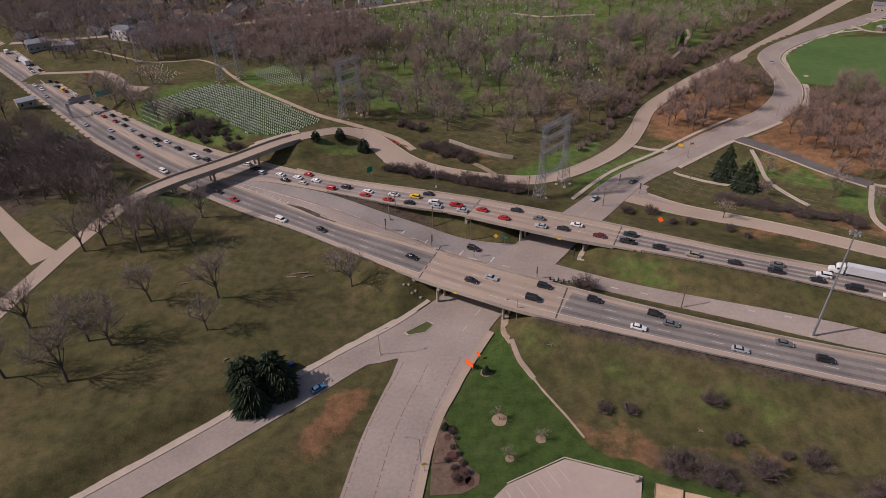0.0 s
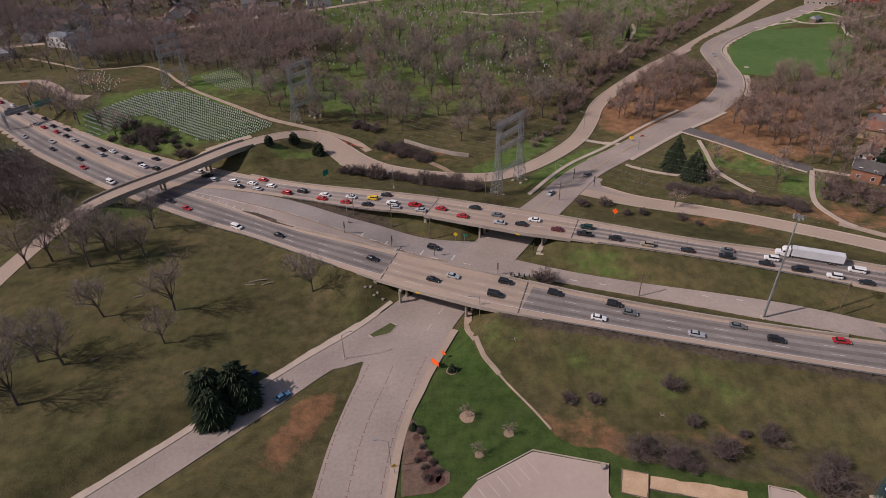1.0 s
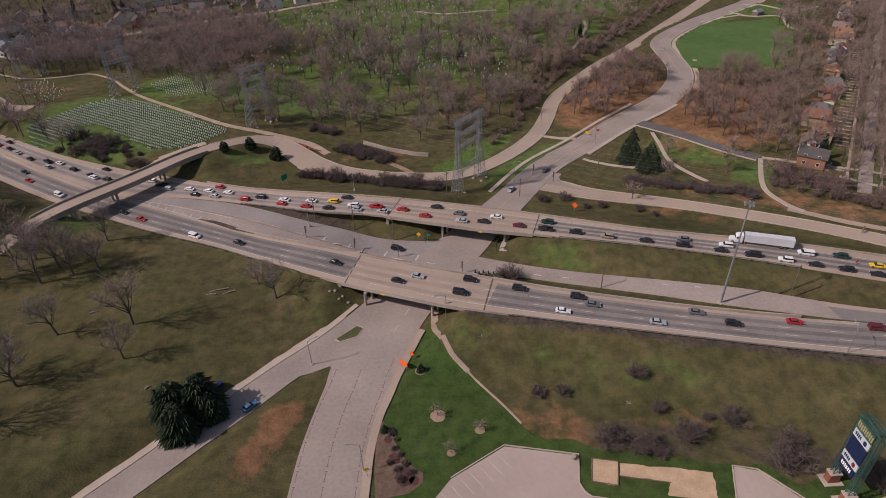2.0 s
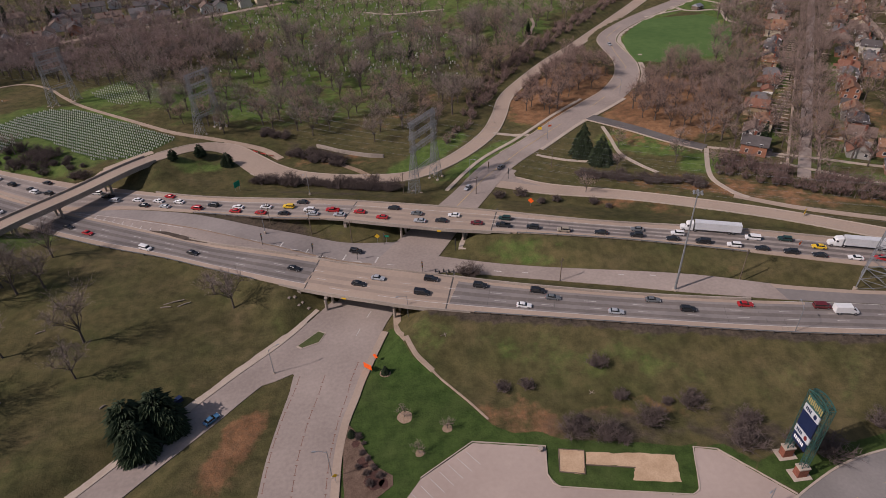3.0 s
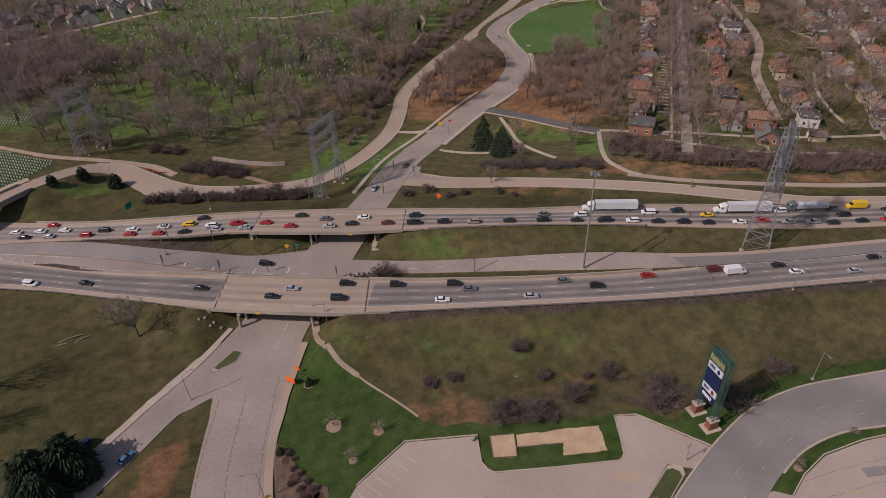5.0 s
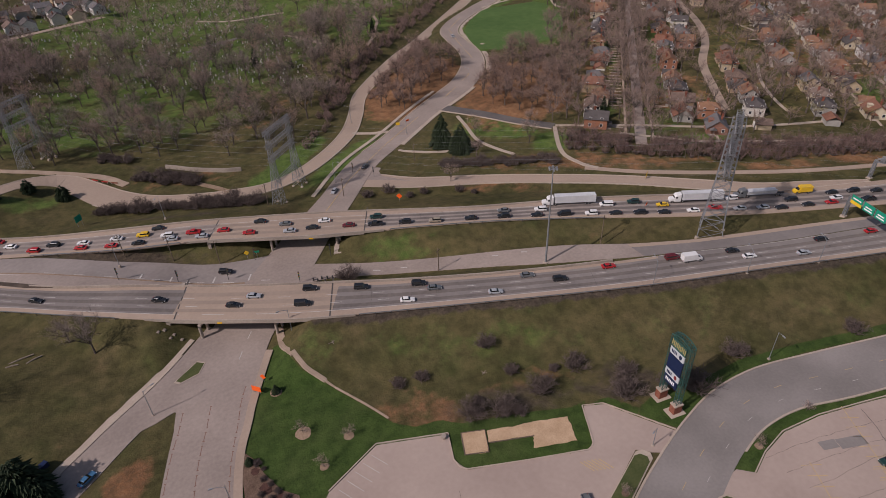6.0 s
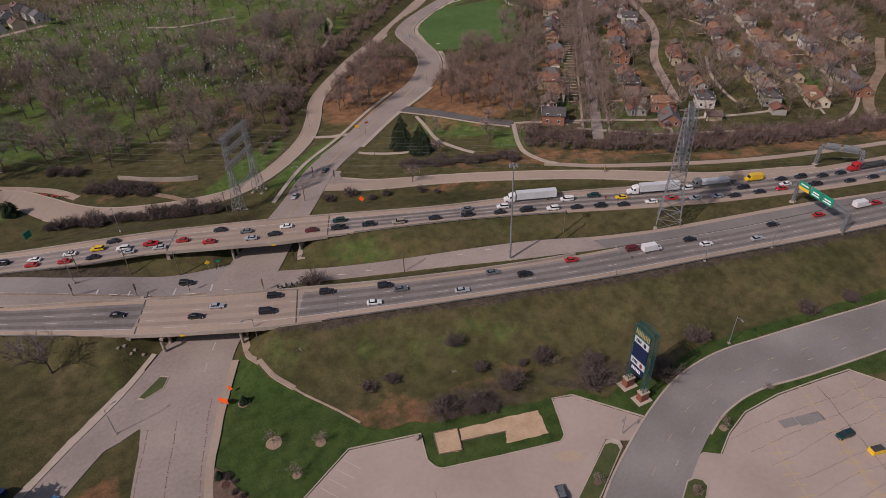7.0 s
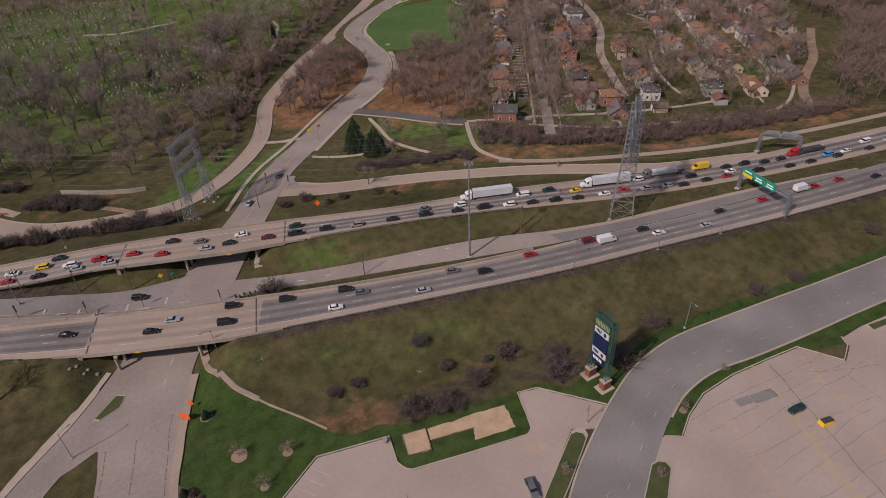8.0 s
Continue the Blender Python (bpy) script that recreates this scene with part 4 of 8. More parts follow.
def kerb_line(name, pts, wide=0.26, rise=0.12):
    s = np.array([(x, y, wide, 0.0) for x, y in pts], float)
    return ribbon(name, *sides(s, 0, rise), M_KERB, "pale concrete kerb of the lot", "kerb", 0.4)


kerb_line("kerb_11", [(12, 79.8), (25.5, 85.9), (41.2, 80.3), (38.8, 73.5), (39.2, 71), (40.3, 69.8), (53, 65.2), (66, 60.8), (67.6, 61.2), (68.4, 62), (72.8, 71.3), (77.6, 69.4), (86.8, 55.2)])
kerb_line("kerb_12", [(93, 38.8), (99, 41.2), (107, 42.9), (118, 41.9), (130, 39.2), (139.6, 36.8), (141.2, 33.2), (144, 27), (150.3, 29), (152, 31.4)])


def island(name, pts, label):
    t = thing(name, label, "traffic island")
    g = Geo().slab(pts, -0.2, 0.10)
    c = np.mean(pts, axis=0)
    part("kerb", g, M_KERB, t, "pale concrete kerb")
    inner = [tuple(c + (np.array(p) - c) * 0.88) for p in pts]
    part("grass", Geo().slab(inner, 0.10, 0.17), M_LAWN, t, "short grass")
    return t


M_LAWN = material("island_lawn", (0.048, 0.064, 0.019), (0.090, 0.098, 0.036), 0.4, 3.0, 0.97, 0.4, world_space=True)
island("traffic_island", [(52, 40.6), (64.4, 46), (76.6, 52), (77.2, 53.4), (76.2, 54.9), (74.6, 55.2), (58, 47.4), (51, 44)], "kerbed grass island between lot and drive")
island("traffic_island", [(70, 32.6), (75, 29.8), (84.2, 35.3), (84.5, 36.9), (83.4, 38.2), (81.4, 38.5)], "kerbed grass island beside the drive")
island("traffic_island", [(-11.9, 128.9), (-10.8, 127.7), (-5.6, 128.9), (-3.4, 132.3), (-5.2, 133.8)], "kerbed grass island in the street mouth")
island("traffic_island", [(160, 27.5), (178, 22.5), (178.6, 24), (161, 29.4)], "kerbed grass island in the lot")

marks = Geo()
for i in range(11):
    x, y = 24.5 - 2.35 * i, 82.8 - 1.15 * i
    marks.box(x, y - 1.2, -0.015, 0.12, 4.6, 0.01, radians(28))
for x0, y0, k in ((46, 52, 6), (58, 46, 5), (30, 56, 7)):
    for i in range(k):
        marks.box(x0 - 2.4 * i, y0 - 1.2 * i, -0.015, 0.12, 5.0, 0.01, radians(28))
tagged(part("road_marking_16", marks, M_WHITE), "white parking bay lines", "road marking", kind="structure")
ymarks = Geo()
for x0, y0, a in ((116, 36, 62), (128, 30, 62), (108, 22, 62), (96, 30, 62)):
    ymarks.box(x0, y0 - 12, -0.012, 38, 0.12, 0.01, radians(a))
    for i in range(-7, 8):
        c, s = math.cos(radians(a)), math.sin(radians(a))
        ymarks.box(x0 + c * i * 2.6, y0 - 12 + s * i * 2.6, -0.012, 0.1, 4.4, 0.01, radians(a + rng.uniform(-1, 1)))
for i in range(6):
    ymarks.box(63 + 0.8 * i, 57.5 - 0.9 * i * 0.3, -0.012, 0.15, 3.6, 0.01, radians(20))
tagged(part("road_marking_17", ymarks, M_YELLOW), "faded yellow parking bay lines", "road marking", kind="structure")
seal = Geo()


def wander(x, y, a, long, w=0.05):
    n_ = int(long / 1.6)
    for i in range(n_):
        b = a + rng.uniform(-0.2, 0.2)
        x2, y2 = x + 1.6 * math.cos(b), y + 1.6 * math.sin(b)
        seal.box((x + x2) / 2, (y + y2) / 2, -0.012, 1.75, w * rng.uniform(0.6, 1.3), 0.006, b)
        x, y = x2, y2


for i in range(9):
    wander(98 + i * 0.5, 40 - i * 4.6, radians(-11 + rng.uniform(-2, 2)), rng.uniform(24, 60))
wander(128, 38, radians(-118), 60, 0.11)
wander(134, 30, radians(-30), 18)
for i in range(3):
    wander(rng.uniform(100, 150), rng.uniform(-5, 30), radians(rng.choice((-14, 74, -118))), rng.uniform(8, 20))
wander(36, 66, radians(-110), 20, 0.06)
tagged(part("road_marking_18", seal, M_SEAL), "dark sealed cracks in the lot", "road joint", kind="structure")
tagged(part("road_marking_19", Geo().box(117.5, 33.5, -0.012, 6.5, 2.6, 0.01, radians(-18)).box(112.5, 35.5, -0.012, 4, 2.2, 0.01, radians(-18)), M_DRIVE), "grey patched paving", "road joint", kind="structure")

# ---------------------------------------------------------------- bridges, walls and rails


def strip_wall(lo, x0, x1, top_of, foot_of, thick=0.35, shift=0.0, step=3.0):
    """A wall that follows a line over x."""
    xs = np.linspace(x0, x1, max(2, int((x1 - x0) / step)))
    g = Geo()
    rings = []
    for x in xs:
        y, t, f = float(lo(x)) + shift, float(top_of(x)), float(foot_of(x))
        rings.append([(x, y - thick / 2, f), (x, y + thick / 2, f), (x, y + thick / 2, t), (x, y - thick / 2, t)])
    return g.loft(rings)


def freeway_bridge(lo, hi, x0, x1, piers, label):
    t = thing("bridge", label, "bridge")
    xs = np.linspace(x0, x1, 14)
    deck = [[(x, float(lo(x)) - 0.5, float(z_freeway(x)) - 0.75), (x, float(hi(x)) + 0.5, float(z_freeway(x)) - 0.75), (x, float(hi(x)) + 0.5, float(z_freeway(x)) - 0.06), (x, float(lo(x)) - 0.5, float(z_freeway(x)) - 0.06)] for x in xs]
    part("deck", Geo().loft(deck), M_BARRIER, t, "concrete deck edge with shallow girders")
    for e, s in ((lo, -0.35), (hi, 0.35)):
        part("parapet", strip_wall(e, x0 - 6, x1 + 6, lambda x: z_freeway(x) + 0.5, lambda x: z_freeway(x) - 0.3, 0.3, s), M_BARRIER, t, "low concrete parapet")
    for k in range(6):
        f = 0.08 + k * 0.168
        part("girder", Geo().loft([[(x, float(lo(x) + (hi(x) - lo(x)) * f) - 0.25, 4.5), (x, float(lo(x) + (hi(x) - lo(x)) * f) + 0.25, 4.5),
                                    (x, float(lo(x) + (hi(x) - lo(x)) * f) + 0.25, 5.2), (x, float(lo(x) + (hi(x) - lo(x)) * f) - 0.25, 5.2)] for x in (x0 + 3 + f * 8, x1 - 4 + f * 4)]), M_DARKSTEEL, t)
    for px, py in piers:
        for i in range(5):
            x, y = px + 2.05 * i, py + 2.75 * i
            part("column", Geo().tube((x, y, -0.3), (x, y, 4.0), 0.42, 0.42, 10), M_BARRIER, t)
        part("pier_cap", Geo().box(px + 4.1, py + 5.5, 3.9, 0.9, 13.6, 0.62, math.atan2(-2.05, 2.75)), M_BARRIER, t)
    for x in (x0, x1):
        y0, y1 = float(lo(x)), float(hi(x))
        part("abutment", Geo().box(x + 3, (y0 + y1) / 2, 2.2, 1.0, (y1 - y0) * 1.02, 2.7, radians(-24)), M_BARRIER, t, "concrete abutment wall")
    return t


freeway_bridge(EB_S, EB_N, *EB_DECK, [(-2.2, 142.5), (16.5, 133.6)], "concrete road bridge over the street")
freeway_bridge(WB_S, WB_N, *WB_DECK, [(26.5, 174.5), (46, 164.8)], "concrete road bridge over the street")


def park_bridge():
    t = thing("bridge", "narrow concrete overpass crossing the freeway", "bridge")
    keep = (PARK[:, 0] > -113) & (PARK[:, 0] < -62)
    line = PARK[keep]
    l, r = sides(line, 0.5, -0.05)
    part("deck", Geo().loft([[(*a[:2], a[2] - 1.15), (*b[:2], b[2] - 1.15), tuple(b), tuple(a)] for a, b in zip(l, r)]), M_BARRIER, t, "concrete deck with deep edge beams")
    for s in (1, -1):
        a, b = sides(line, 0.15, 0), sides(line, 0.5, 0)
        i = 0 if s > 0 else 1
        p, q = a[i], b[i]
        part("parapet", Geo().loft([[(*u[:2], u[2] - 0.3), (*v[:2], v[2] - 0.3), (*v[:2], v[2] + 0.8), (*u[:2], u[2] + 0.8)] for u, v in zip(p, q)]), M_BARRIER, t, "low concrete parapet")
    for x, y in ((-104.5, 211.5), (-93, 222.5), (-78.5, 237)):
        for o in (-2.0, 2.0):
            part("column", Geo().tube((x - o * 0.7, y + o * 0.7, 0.5), (x - o * 0.7, y + o * 0.7, 6.4), 0.45, 0.45, 10), M_BARRIER, t)
        part("pier_cap", Geo().box(x, y, 6.2, 7.4, 1.0, 0.75, radians(135)), M_BARRIER, t)
    for x, y in ((-112.5, 202), (-63.5, 251)):
        part("abutment", Geo().box(x, y, 3.0, 1.2, 8.4, 4.0, radians(45)), M_BARRIER, t, "concrete abutment wall")
    return t


park_bridge()
walls = [("retaining_wall", EB_N, -44, EB_DECK[0], lambda x: z_freeway(x) + 0.8, lambda x: z_median(x) - 0.5, 0.3, "concrete wall between carriageway and ramp"),
         ("barrier_wall", EB_N, EB_DECK[1] + 6, 112, lambda x: z_freeway(x) + 0.7, lambda x: z_freeway(x) - 0.6, 0.3, "low concrete barrier beside the lanes"),
         ("barrier_wall", WB_N, -60, WB_DECK[0] - 6, lambda x: z_freeway(x) + 0.55, lambda x: z_freeway(x) - 0.6, 0.25, "low concrete barrier beside the lanes"),
         ("barrier_wall", WB_N, WB_DECK[1] + 6, 165, lambda x: z_freeway(x) + 0.55, lambda x: z_freeway(x) - 0.6, 0.25, "low concrete barrier beside the lanes"),
         ("barrier_wall", EB_N, -400, -95, lambda x: z_freeway(x) + 0.8, lambda x: z_freeway(x) - 0.3, 0.2, "concrete median barrier between the carriageways")]
for name, e, a, b, top, foot, sh, label in walls:
    tagged(part(name, strip_wall(e, a, b, top, foot, 0.4, sh), M_BARRIER), label, "wall")
GORE = [(-59.6, 200.6), (-53.1, 195.4), (-45, 188.2), (-36.4, 182.4), (-37.8, 184.4), (-46.3, 191.7), (-52.7, 197.0)]
t = thing("traffic_island", "raised strip of dark soil at the split of lanes", "traffic island")
for name, grow, low, high, mat in (("kerb", 1.0, -0.6, 0.22, M_BARRIER), ("soil", 0.9, 0.0, 0.45, M_RUBBLE_DARK)):
    cx, cy = -47.5, 191.4
    ring_low = [(cx + (x - cx) * grow, cy + (y - cy) * grow) for x, y in GORE]
    m_ = len(ring_low)
    vs = [(x, y, float(z_freeway(x)) + low) for x, y in ring_low] + [(x, y, float(z_freeway(x)) + high) for x, y in ring_low]
    part(name, Geo().add(vs, [tuple(range(m_, 2 * m_))] + [(i, (i + 1) % m_, m_ + (i + 1) % m_, m_ + i) for i in range(m_)]), mat, t)
tagged(part("retaining_wall", Geo().loft([[(x, y, -0.4), (x + 0.35, y + 0.35, -0.4), (x + 0.35, y + 0.35, 1.7), (x, y, 1.7)] for x, y in ((4, 257.5), (8, 254), (13, 249), (19, 244.5), (25, 240.5), (31, 238))]), M_BARRIER), "pale concrete retaining wall below the cemetery", "wall")

POST = Geo().box(0, 0, -0.5, 0.16, 0.16, 1.2).mesh("post", M_DARKSTEEL)


def guardrail(e, x0, x1, shift, label="galvanised steel guardrail on short posts"):
    t = thing("guardrail", label, "guardrail")
    xs = np.arange(x0, x1, 4.0)
    g = Geo()
    g.loft([[(x, float(e(x)) + shift - 0.04, float(z_freeway(x)) + 0.42), (x, float(e(x)) + shift + 0.04, float(z_freeway(x)) + 0.42),
             (x, float(e(x)) + shift + 0.04, float(z_freeway(x)) + 0.76), (x, float(e(x)) + shift - 0.04, float(z_freeway(x)) + 0.76)] for x in xs])
    part("rail", g, M_STEEL, t)
    for x in xs:
        o = part("post", POST, None, t)
        o.location = (x, float(e(x)) + shift + (-0.14 if shift < 0 else 0.14), float(z_freeway(x)) - 0.1)
    return t


guardrail(EB_S, -98, -20, -0.6)
guardrail(EB_S, 37, 300, -0.6)
guardrail(WB_S, -44, 2, -0.6)
guardrail(WB_S, 62, 130, -0.6)

# ================================================================ plants


def sliver(g, p, d, long, wide, rg):
    """A twig too fine for a tube: one narrow tapering blade."""
    s = d.cross(Vector((rg.uniform(-1, 1), rg.uniform(-1, 1), rg.uniform(-1, 1)))).normalized() * wide / 2
    k = len(g.v)
    g.v += [tuple(p + s), tuple(p - s), tuple(p + d * long)]
    g.f.append((k, k + 1, k + 2))


def any_way(rg, low=-0.5):
    return Vector((rg.uniform(-1, 1), rg.uniform(-1, 1), rg.uniform(low, 0.9)))


def branch(limbs, twigs, p, d, long, r, depth, rg, spread, stop):
    """A limb in three bent pieces, with side limbs; the last order goes to the twigs."""
    q = p
    for k in range(3):
        d2 = (d + Vector((rg.uniform(-1, 1), rg.uniform(-1, 1), rg.uniform(-0.4, 0.6))) * 0.2).normalized()
        e = q + d2 * long / 3
        limbs.tube(q, e, r * (1 - 0.25 * k), r * (0.75 - 0.25 * k) + 0.012, 4 if depth == 0 else 3)
        if k or depth:
            for _ in range(2 if depth else 3):
                nd = (d2 * 0.7 + any_way(rg, -0.3).normalized() * spread).normalized()
                if depth + 1 < stop:
                    branch(limbs, twigs, e, nd, long * rg.uniform(0.42, 0.62), r * 0.45, depth + 1, rg, spread, stop)
                else:
                    tip = e + nd * long * rg.uniform(0.4, 0.75)
                    sliver(limbs, e, nd, (tip - e).length, 0.09, rg)
                    sliver(limbs, e, (nd + any_way(rg) * 0.2).normalized(), (tip - e).length, 0.07, rg)
                    for _2 in range(8):
                        sliver(twigs, e.lerp(tip, rg.uniform(0.1, 1.0)), (nd + any_way(rg) * 1.1).normalized(), long * rg.uniform(0.25, 0.62), 0.05, rg)
        q, d = e, d2


def bare_tree(seed, high, spread, stop=2, upright=0.55):
    """Trunk with limbs, and a crown of bare twigs."""
    rg = random.Random(seed)
    limbs, twigs = Geo(), Geo()
    r = high * 0.023
    top = Vector((rg.uniform(-0.4, 0.4), rg.uniform(-0.4, 0.4), high * 0.34))
    limbs.tube((0, 0, -0.5), (0, 0, 0.3), r * 1.5, r * 1.1, 7)
    limbs.tube((0, 0, 0.3), top, r * 1.1, r * 0.8, 7)
    for i in range(6):
        a = i * 2.4 + rg.uniform(-0.4, 0.4)
        d = Vector((math.cos(a) * spread, math.sin(a) * spread, upright + rg.uniform(0, 0.6))).normalized()
        start = top * rg.uniform(0.72, 1.0)
        branch(limbs, twigs, start, d, high * rg.uniform(0.42, 0.56), r * 0.55, 0, rg, 0.9, stop)
    branch(limbs, twigs, top, Vector((0.1, 0, 1)).normalized(), high * 0.56, r * 0.7, 0, rg, 0.8, stop)
    return limbs, twigs


PLANTS = {}
for k, (seed, high, spread, up) in enumerate(((11, 15, 0.8, 0.85), (12, 17, 0.62, 1.0), (13, 13, 0.85, 0.7), (14, 18, 0.66, 1.0), (15, 15, 0.75, 0.85))):
    a, b = bare_tree(seed, high, spread, 2, up)
    PLANTS["tree", k] = (a.mesh("trunk", M_BARK), b.mesh("crown", M_TWIG))


def low_tree(seed, high):
    """A lighter bare tree for the joined far woods: stem, limbs and twigs."""
    rg = random.Random(seed)
    g = Geo()
    g.tube((0, 0, -0.4), (0, 0, high * 0.42), high * 0.024, high * 0.015, 4)
    for i in range(10):
        a = i * 2.4 + rg.uniform(-0.4, 0.4)
        s = Vector((0, 0, high * rg.uniform(0.26, 0.42)))
        d = Vector((math.cos(a), math.sin(a), rg.uniform(0.35, 2.2))).normalized()
        m_ = s + d * high * rg.uniform(0.2, 0.3)
        e = m_ + (d + any_way(rg) * 0.4).normalized() * high * rg.uniform(0.18, 0.3)
        g.tube(s, m_, high * 0.008, high * 0.005, 3)
        g.tube(m_, e, high * 0.005, 0.03, 3)
        for _ in range(26):
            p = s.lerp(m_, rg.uniform(0.6, 1.0)) if rg.random() < 0.4 else m_.lerp(e, rg.random())
            sliver(g, p, (d * 0.7 + any_way(rg) * 1.0).normalized(), high * rg.uniform(0.11, 0.25), 0.115, rg)
    return g


LOW = [low_tree(40 + i, h) for i, h in enumerate((15, 17, 14, 18))]


def shrub(seed, r, high, n_=90, thick=1.0):
    rg = random.Random(seed)
    g = Geo()
    for i in range(n_):
        a, k = rg.uniform(0, 6.283), math.sqrt(rg.random())
        p = Vector((math.cos(a) * r * 0.35 * k, math.sin(a) * r * 0.35 * k, -0.1))
        e = Vector((math.cos(a) * r * k, math.sin(a) * r * k, high * rg.uniform(0.55, 1.0) * (1 - 0.45 * k * k)))
        m_ = p.lerp(e, 0.55) + Vector((rg.uniform(-1, 1), rg.uniform(-1, 1), rg.uniform(0, 1))) * r * 0.14
        g.tube(p, m_, 0.045 * thick, 0.035 * thick, 3)
        sliver(g, m_, (e - m_).normalized(), (e - m_).length, 0.07 * thick, rg)
        for _ in range(15):
            s = p.lerp(m_, rg.uniform(0.5, 1)) if rg.random() < 0.4 else m_.lerp(e, rg.random())
            sliver(g, s, any_way(rg, -0.2).normalized(), r * rg.uniform(0.2, 0.42), 0.06 * thick, rg)
    return g


THICK = [shrub(80 + i, r, h, 26, 1.9) for i, (r, h) in enumerate(((2.6, 5.0), (3.0, 6.5), (2.2, 4.0)))]


for k, (r, h) in enumerate(((2.2, 2.4), (3.0, 3.2), (1.5, 1.7))):
    PLANTS["shrub", k] = (shrub(60 + k, r, h, 84).mesh("shrub", M_SHRUB),)


def conifer(seed, high, wide, ragged=0.3, dome=False):
    """Tiers of drooping sprays round a stem, each a bough with side fans."""
    rg = random.Random(seed)
    stem, g = Geo().tube((0, 0, -0.4), (0, 0, high * 0.97), high * 0.02, 0.03, 6), Geo()
    n_ = int(high * 2.6)
    for i in range(n_):
        t = i / n_
        z = high * (0.05 + 0.94 * t)
        reach = (wide * (1 - t ** 2.4) ** 0.7 if dome else wide * (1 - t ** 1.35) ** 0.9) + 0.2
        for j in range(int(20 * (1 - t)) + 5):
            a = rg.uniform(0, 6.283)
            L = reach * rg.uniform(1 - ragged * 1.5, 1.0 + ragged * 0.4)
            d = Vector((math.cos(a), math.sin(a), 0))
            zz = z + rg.uniform(-0.4, 0.4)
            for s_ in range(3):
                b = a + (s_ - 1) * rg.uniform(0.12, 0.3)
                e = Vector((math.cos(b), math.sin(b), 0))
                k0, k1 = L * (0.3 if s_ == 1 else 0.45), L * (1.0 if s_ == 1 else rg.uniform(0.7, 0.95))
                w = Vector((-e.y, e.x, 0)) * (0.16 + 0.07 * L)
                p0 = d * k0 + Vector((0, 0, zz))
                p1 = e * (k0 + k1) * 0.5 + Vector((0, 0, zz + 0.05 * L))
                p2 = e * k1 + Vector((0, 0, zz - 0.16 * L + rg.uniform(-0.2, 0.25)))
                g.add([p0, p1 + w, p2, p1 - w, p1 + Vector((0, 0, -0.25 - 0.05 * L))], [(0, 1, 2), (0, 2, 3), (1, 4, 2), (2, 4, 3)])
    return stem, g


def place(kind, k, x, y, size, turn, label, category, group, tint=None, z=None):
    """One plant with its parts, from the shared meshes."""
    meshes = PLANTS[kind, k]
    z = level(x, y) if z is None else z
    if len(meshes) == 1:
        o = tagged(new("shrub", meshes[0]), label, category, group)
        put(o, x, y, z, turn, size)
        return o
    t = thing({"tree": "tree", "fir": "fir_tree"}[kind], label, category, group)
    put(t, x, y, z, turn, size)
    part("trunk", meshes[0], None, t)
    c = part("crown", meshes[1], None, t)
    c.color = (*(tint or (1, 1, 1)), 1)
    return t


rng = random.Random(5)
TINTS = ((0.85, 0.80, 0.78), (0.95, 0.82, 0.76), (0.7, 0.68, 0.68), (0.88, 0.85, 0.84), (1.0, 0.85, 0.78))


def scatter(poly, gap, count, seed):
    """Points in an outline, no two closer than gap."""
    rg = random.Random(seed)
    xs, ys = [p[0] for p in poly], [p[1] for p in poly]
    out, cell = [], {}
    for _ in range(count * 30):
        if len(out) >= count:
            break
        x, y = rg.uniform(min(xs), max(xs)), rg.uniform(min(ys), max(ys))
        if not inside_of(np.array([x]), np.array([y]), poly)[0]:
            continue
        i, j = int(x // gap), int(y // gap)
        if any((x - a) ** 2 + (y - b) ** 2 < gap * gap for u in (-1, 0, 1) for v in (-1, 0, 1) for a, b in cell.get((i + u, j + v), ())):
            continue
        cell.setdefault((i, j), []).append((x, y))
        out.append((x, y))
    return out


def clear_of(pts, gap=3.0, lines=()):
    X, Y = np.array([[p[0] for p in pts]]), np.array([[p[1] for p in pts]])
    ok = np.ones(X.shape, bool)
    for line in lines:
        ok &= near_line(X, Y, line)[0] > gap
    ok &= (Y > WB_N(X) + gap) | (Y < EB_S(X) - gap)
    return [p for p, k in zip(pts, ok[0]) if k]


ROADS = (PARK, CROSS, FRONT, DRIVE, SIDE_ROAD, FIRST_AVE, ALLEY, GRAVE_ROAD, CUL, FAR_ROAD, SPUR, RAMP_W, BANK_PATH)
WOOD = "tall leafless tree with grey-brown twigs on dry grass"
# woods: outline, spacing, how many, kind of place
CEMETERY = [(-62, 300), (-30, 276), (-5, 268), (14, 258), (36, 246), (62, 246), (78, 268), (96, 304), (120, 330), (180, 392), (300, 505), (330, 600), (-360, 640), (-330, 520), (-130, 402), (-75, 330)]
NEAR_WOOD = [p for p in CEMETERY[:9]] + [(150, 362), (180, 392), (120, 420), (-90, 420), (-110, 392), (-75, 330)]
trees = clear_of(scatter(NEAR_WOOD, 6.9, 184, 21), 4, ROADS)
for x, y in trees:
    place("tree", rng.randrange(5), x, y, rng.uniform(0.62, 1.0), rng.uniform(0, 360), WOOD, "tree", "cemetery trees", rng.choice(TINTS))
LITTER_WOOD = [(103, 264), (118, 256), (134, 262), (150, 272), (164, 291), (170, 304), (166, 318), (150, 314), (120, 297), (105, 281)]
EAST_WOOD = [(148, 247), (160, 259), (182, 279), (200, 290), (214, 286), (222, 269), (206, 248), (192, 231), (174, 214), (160, 212), (150, 224)]
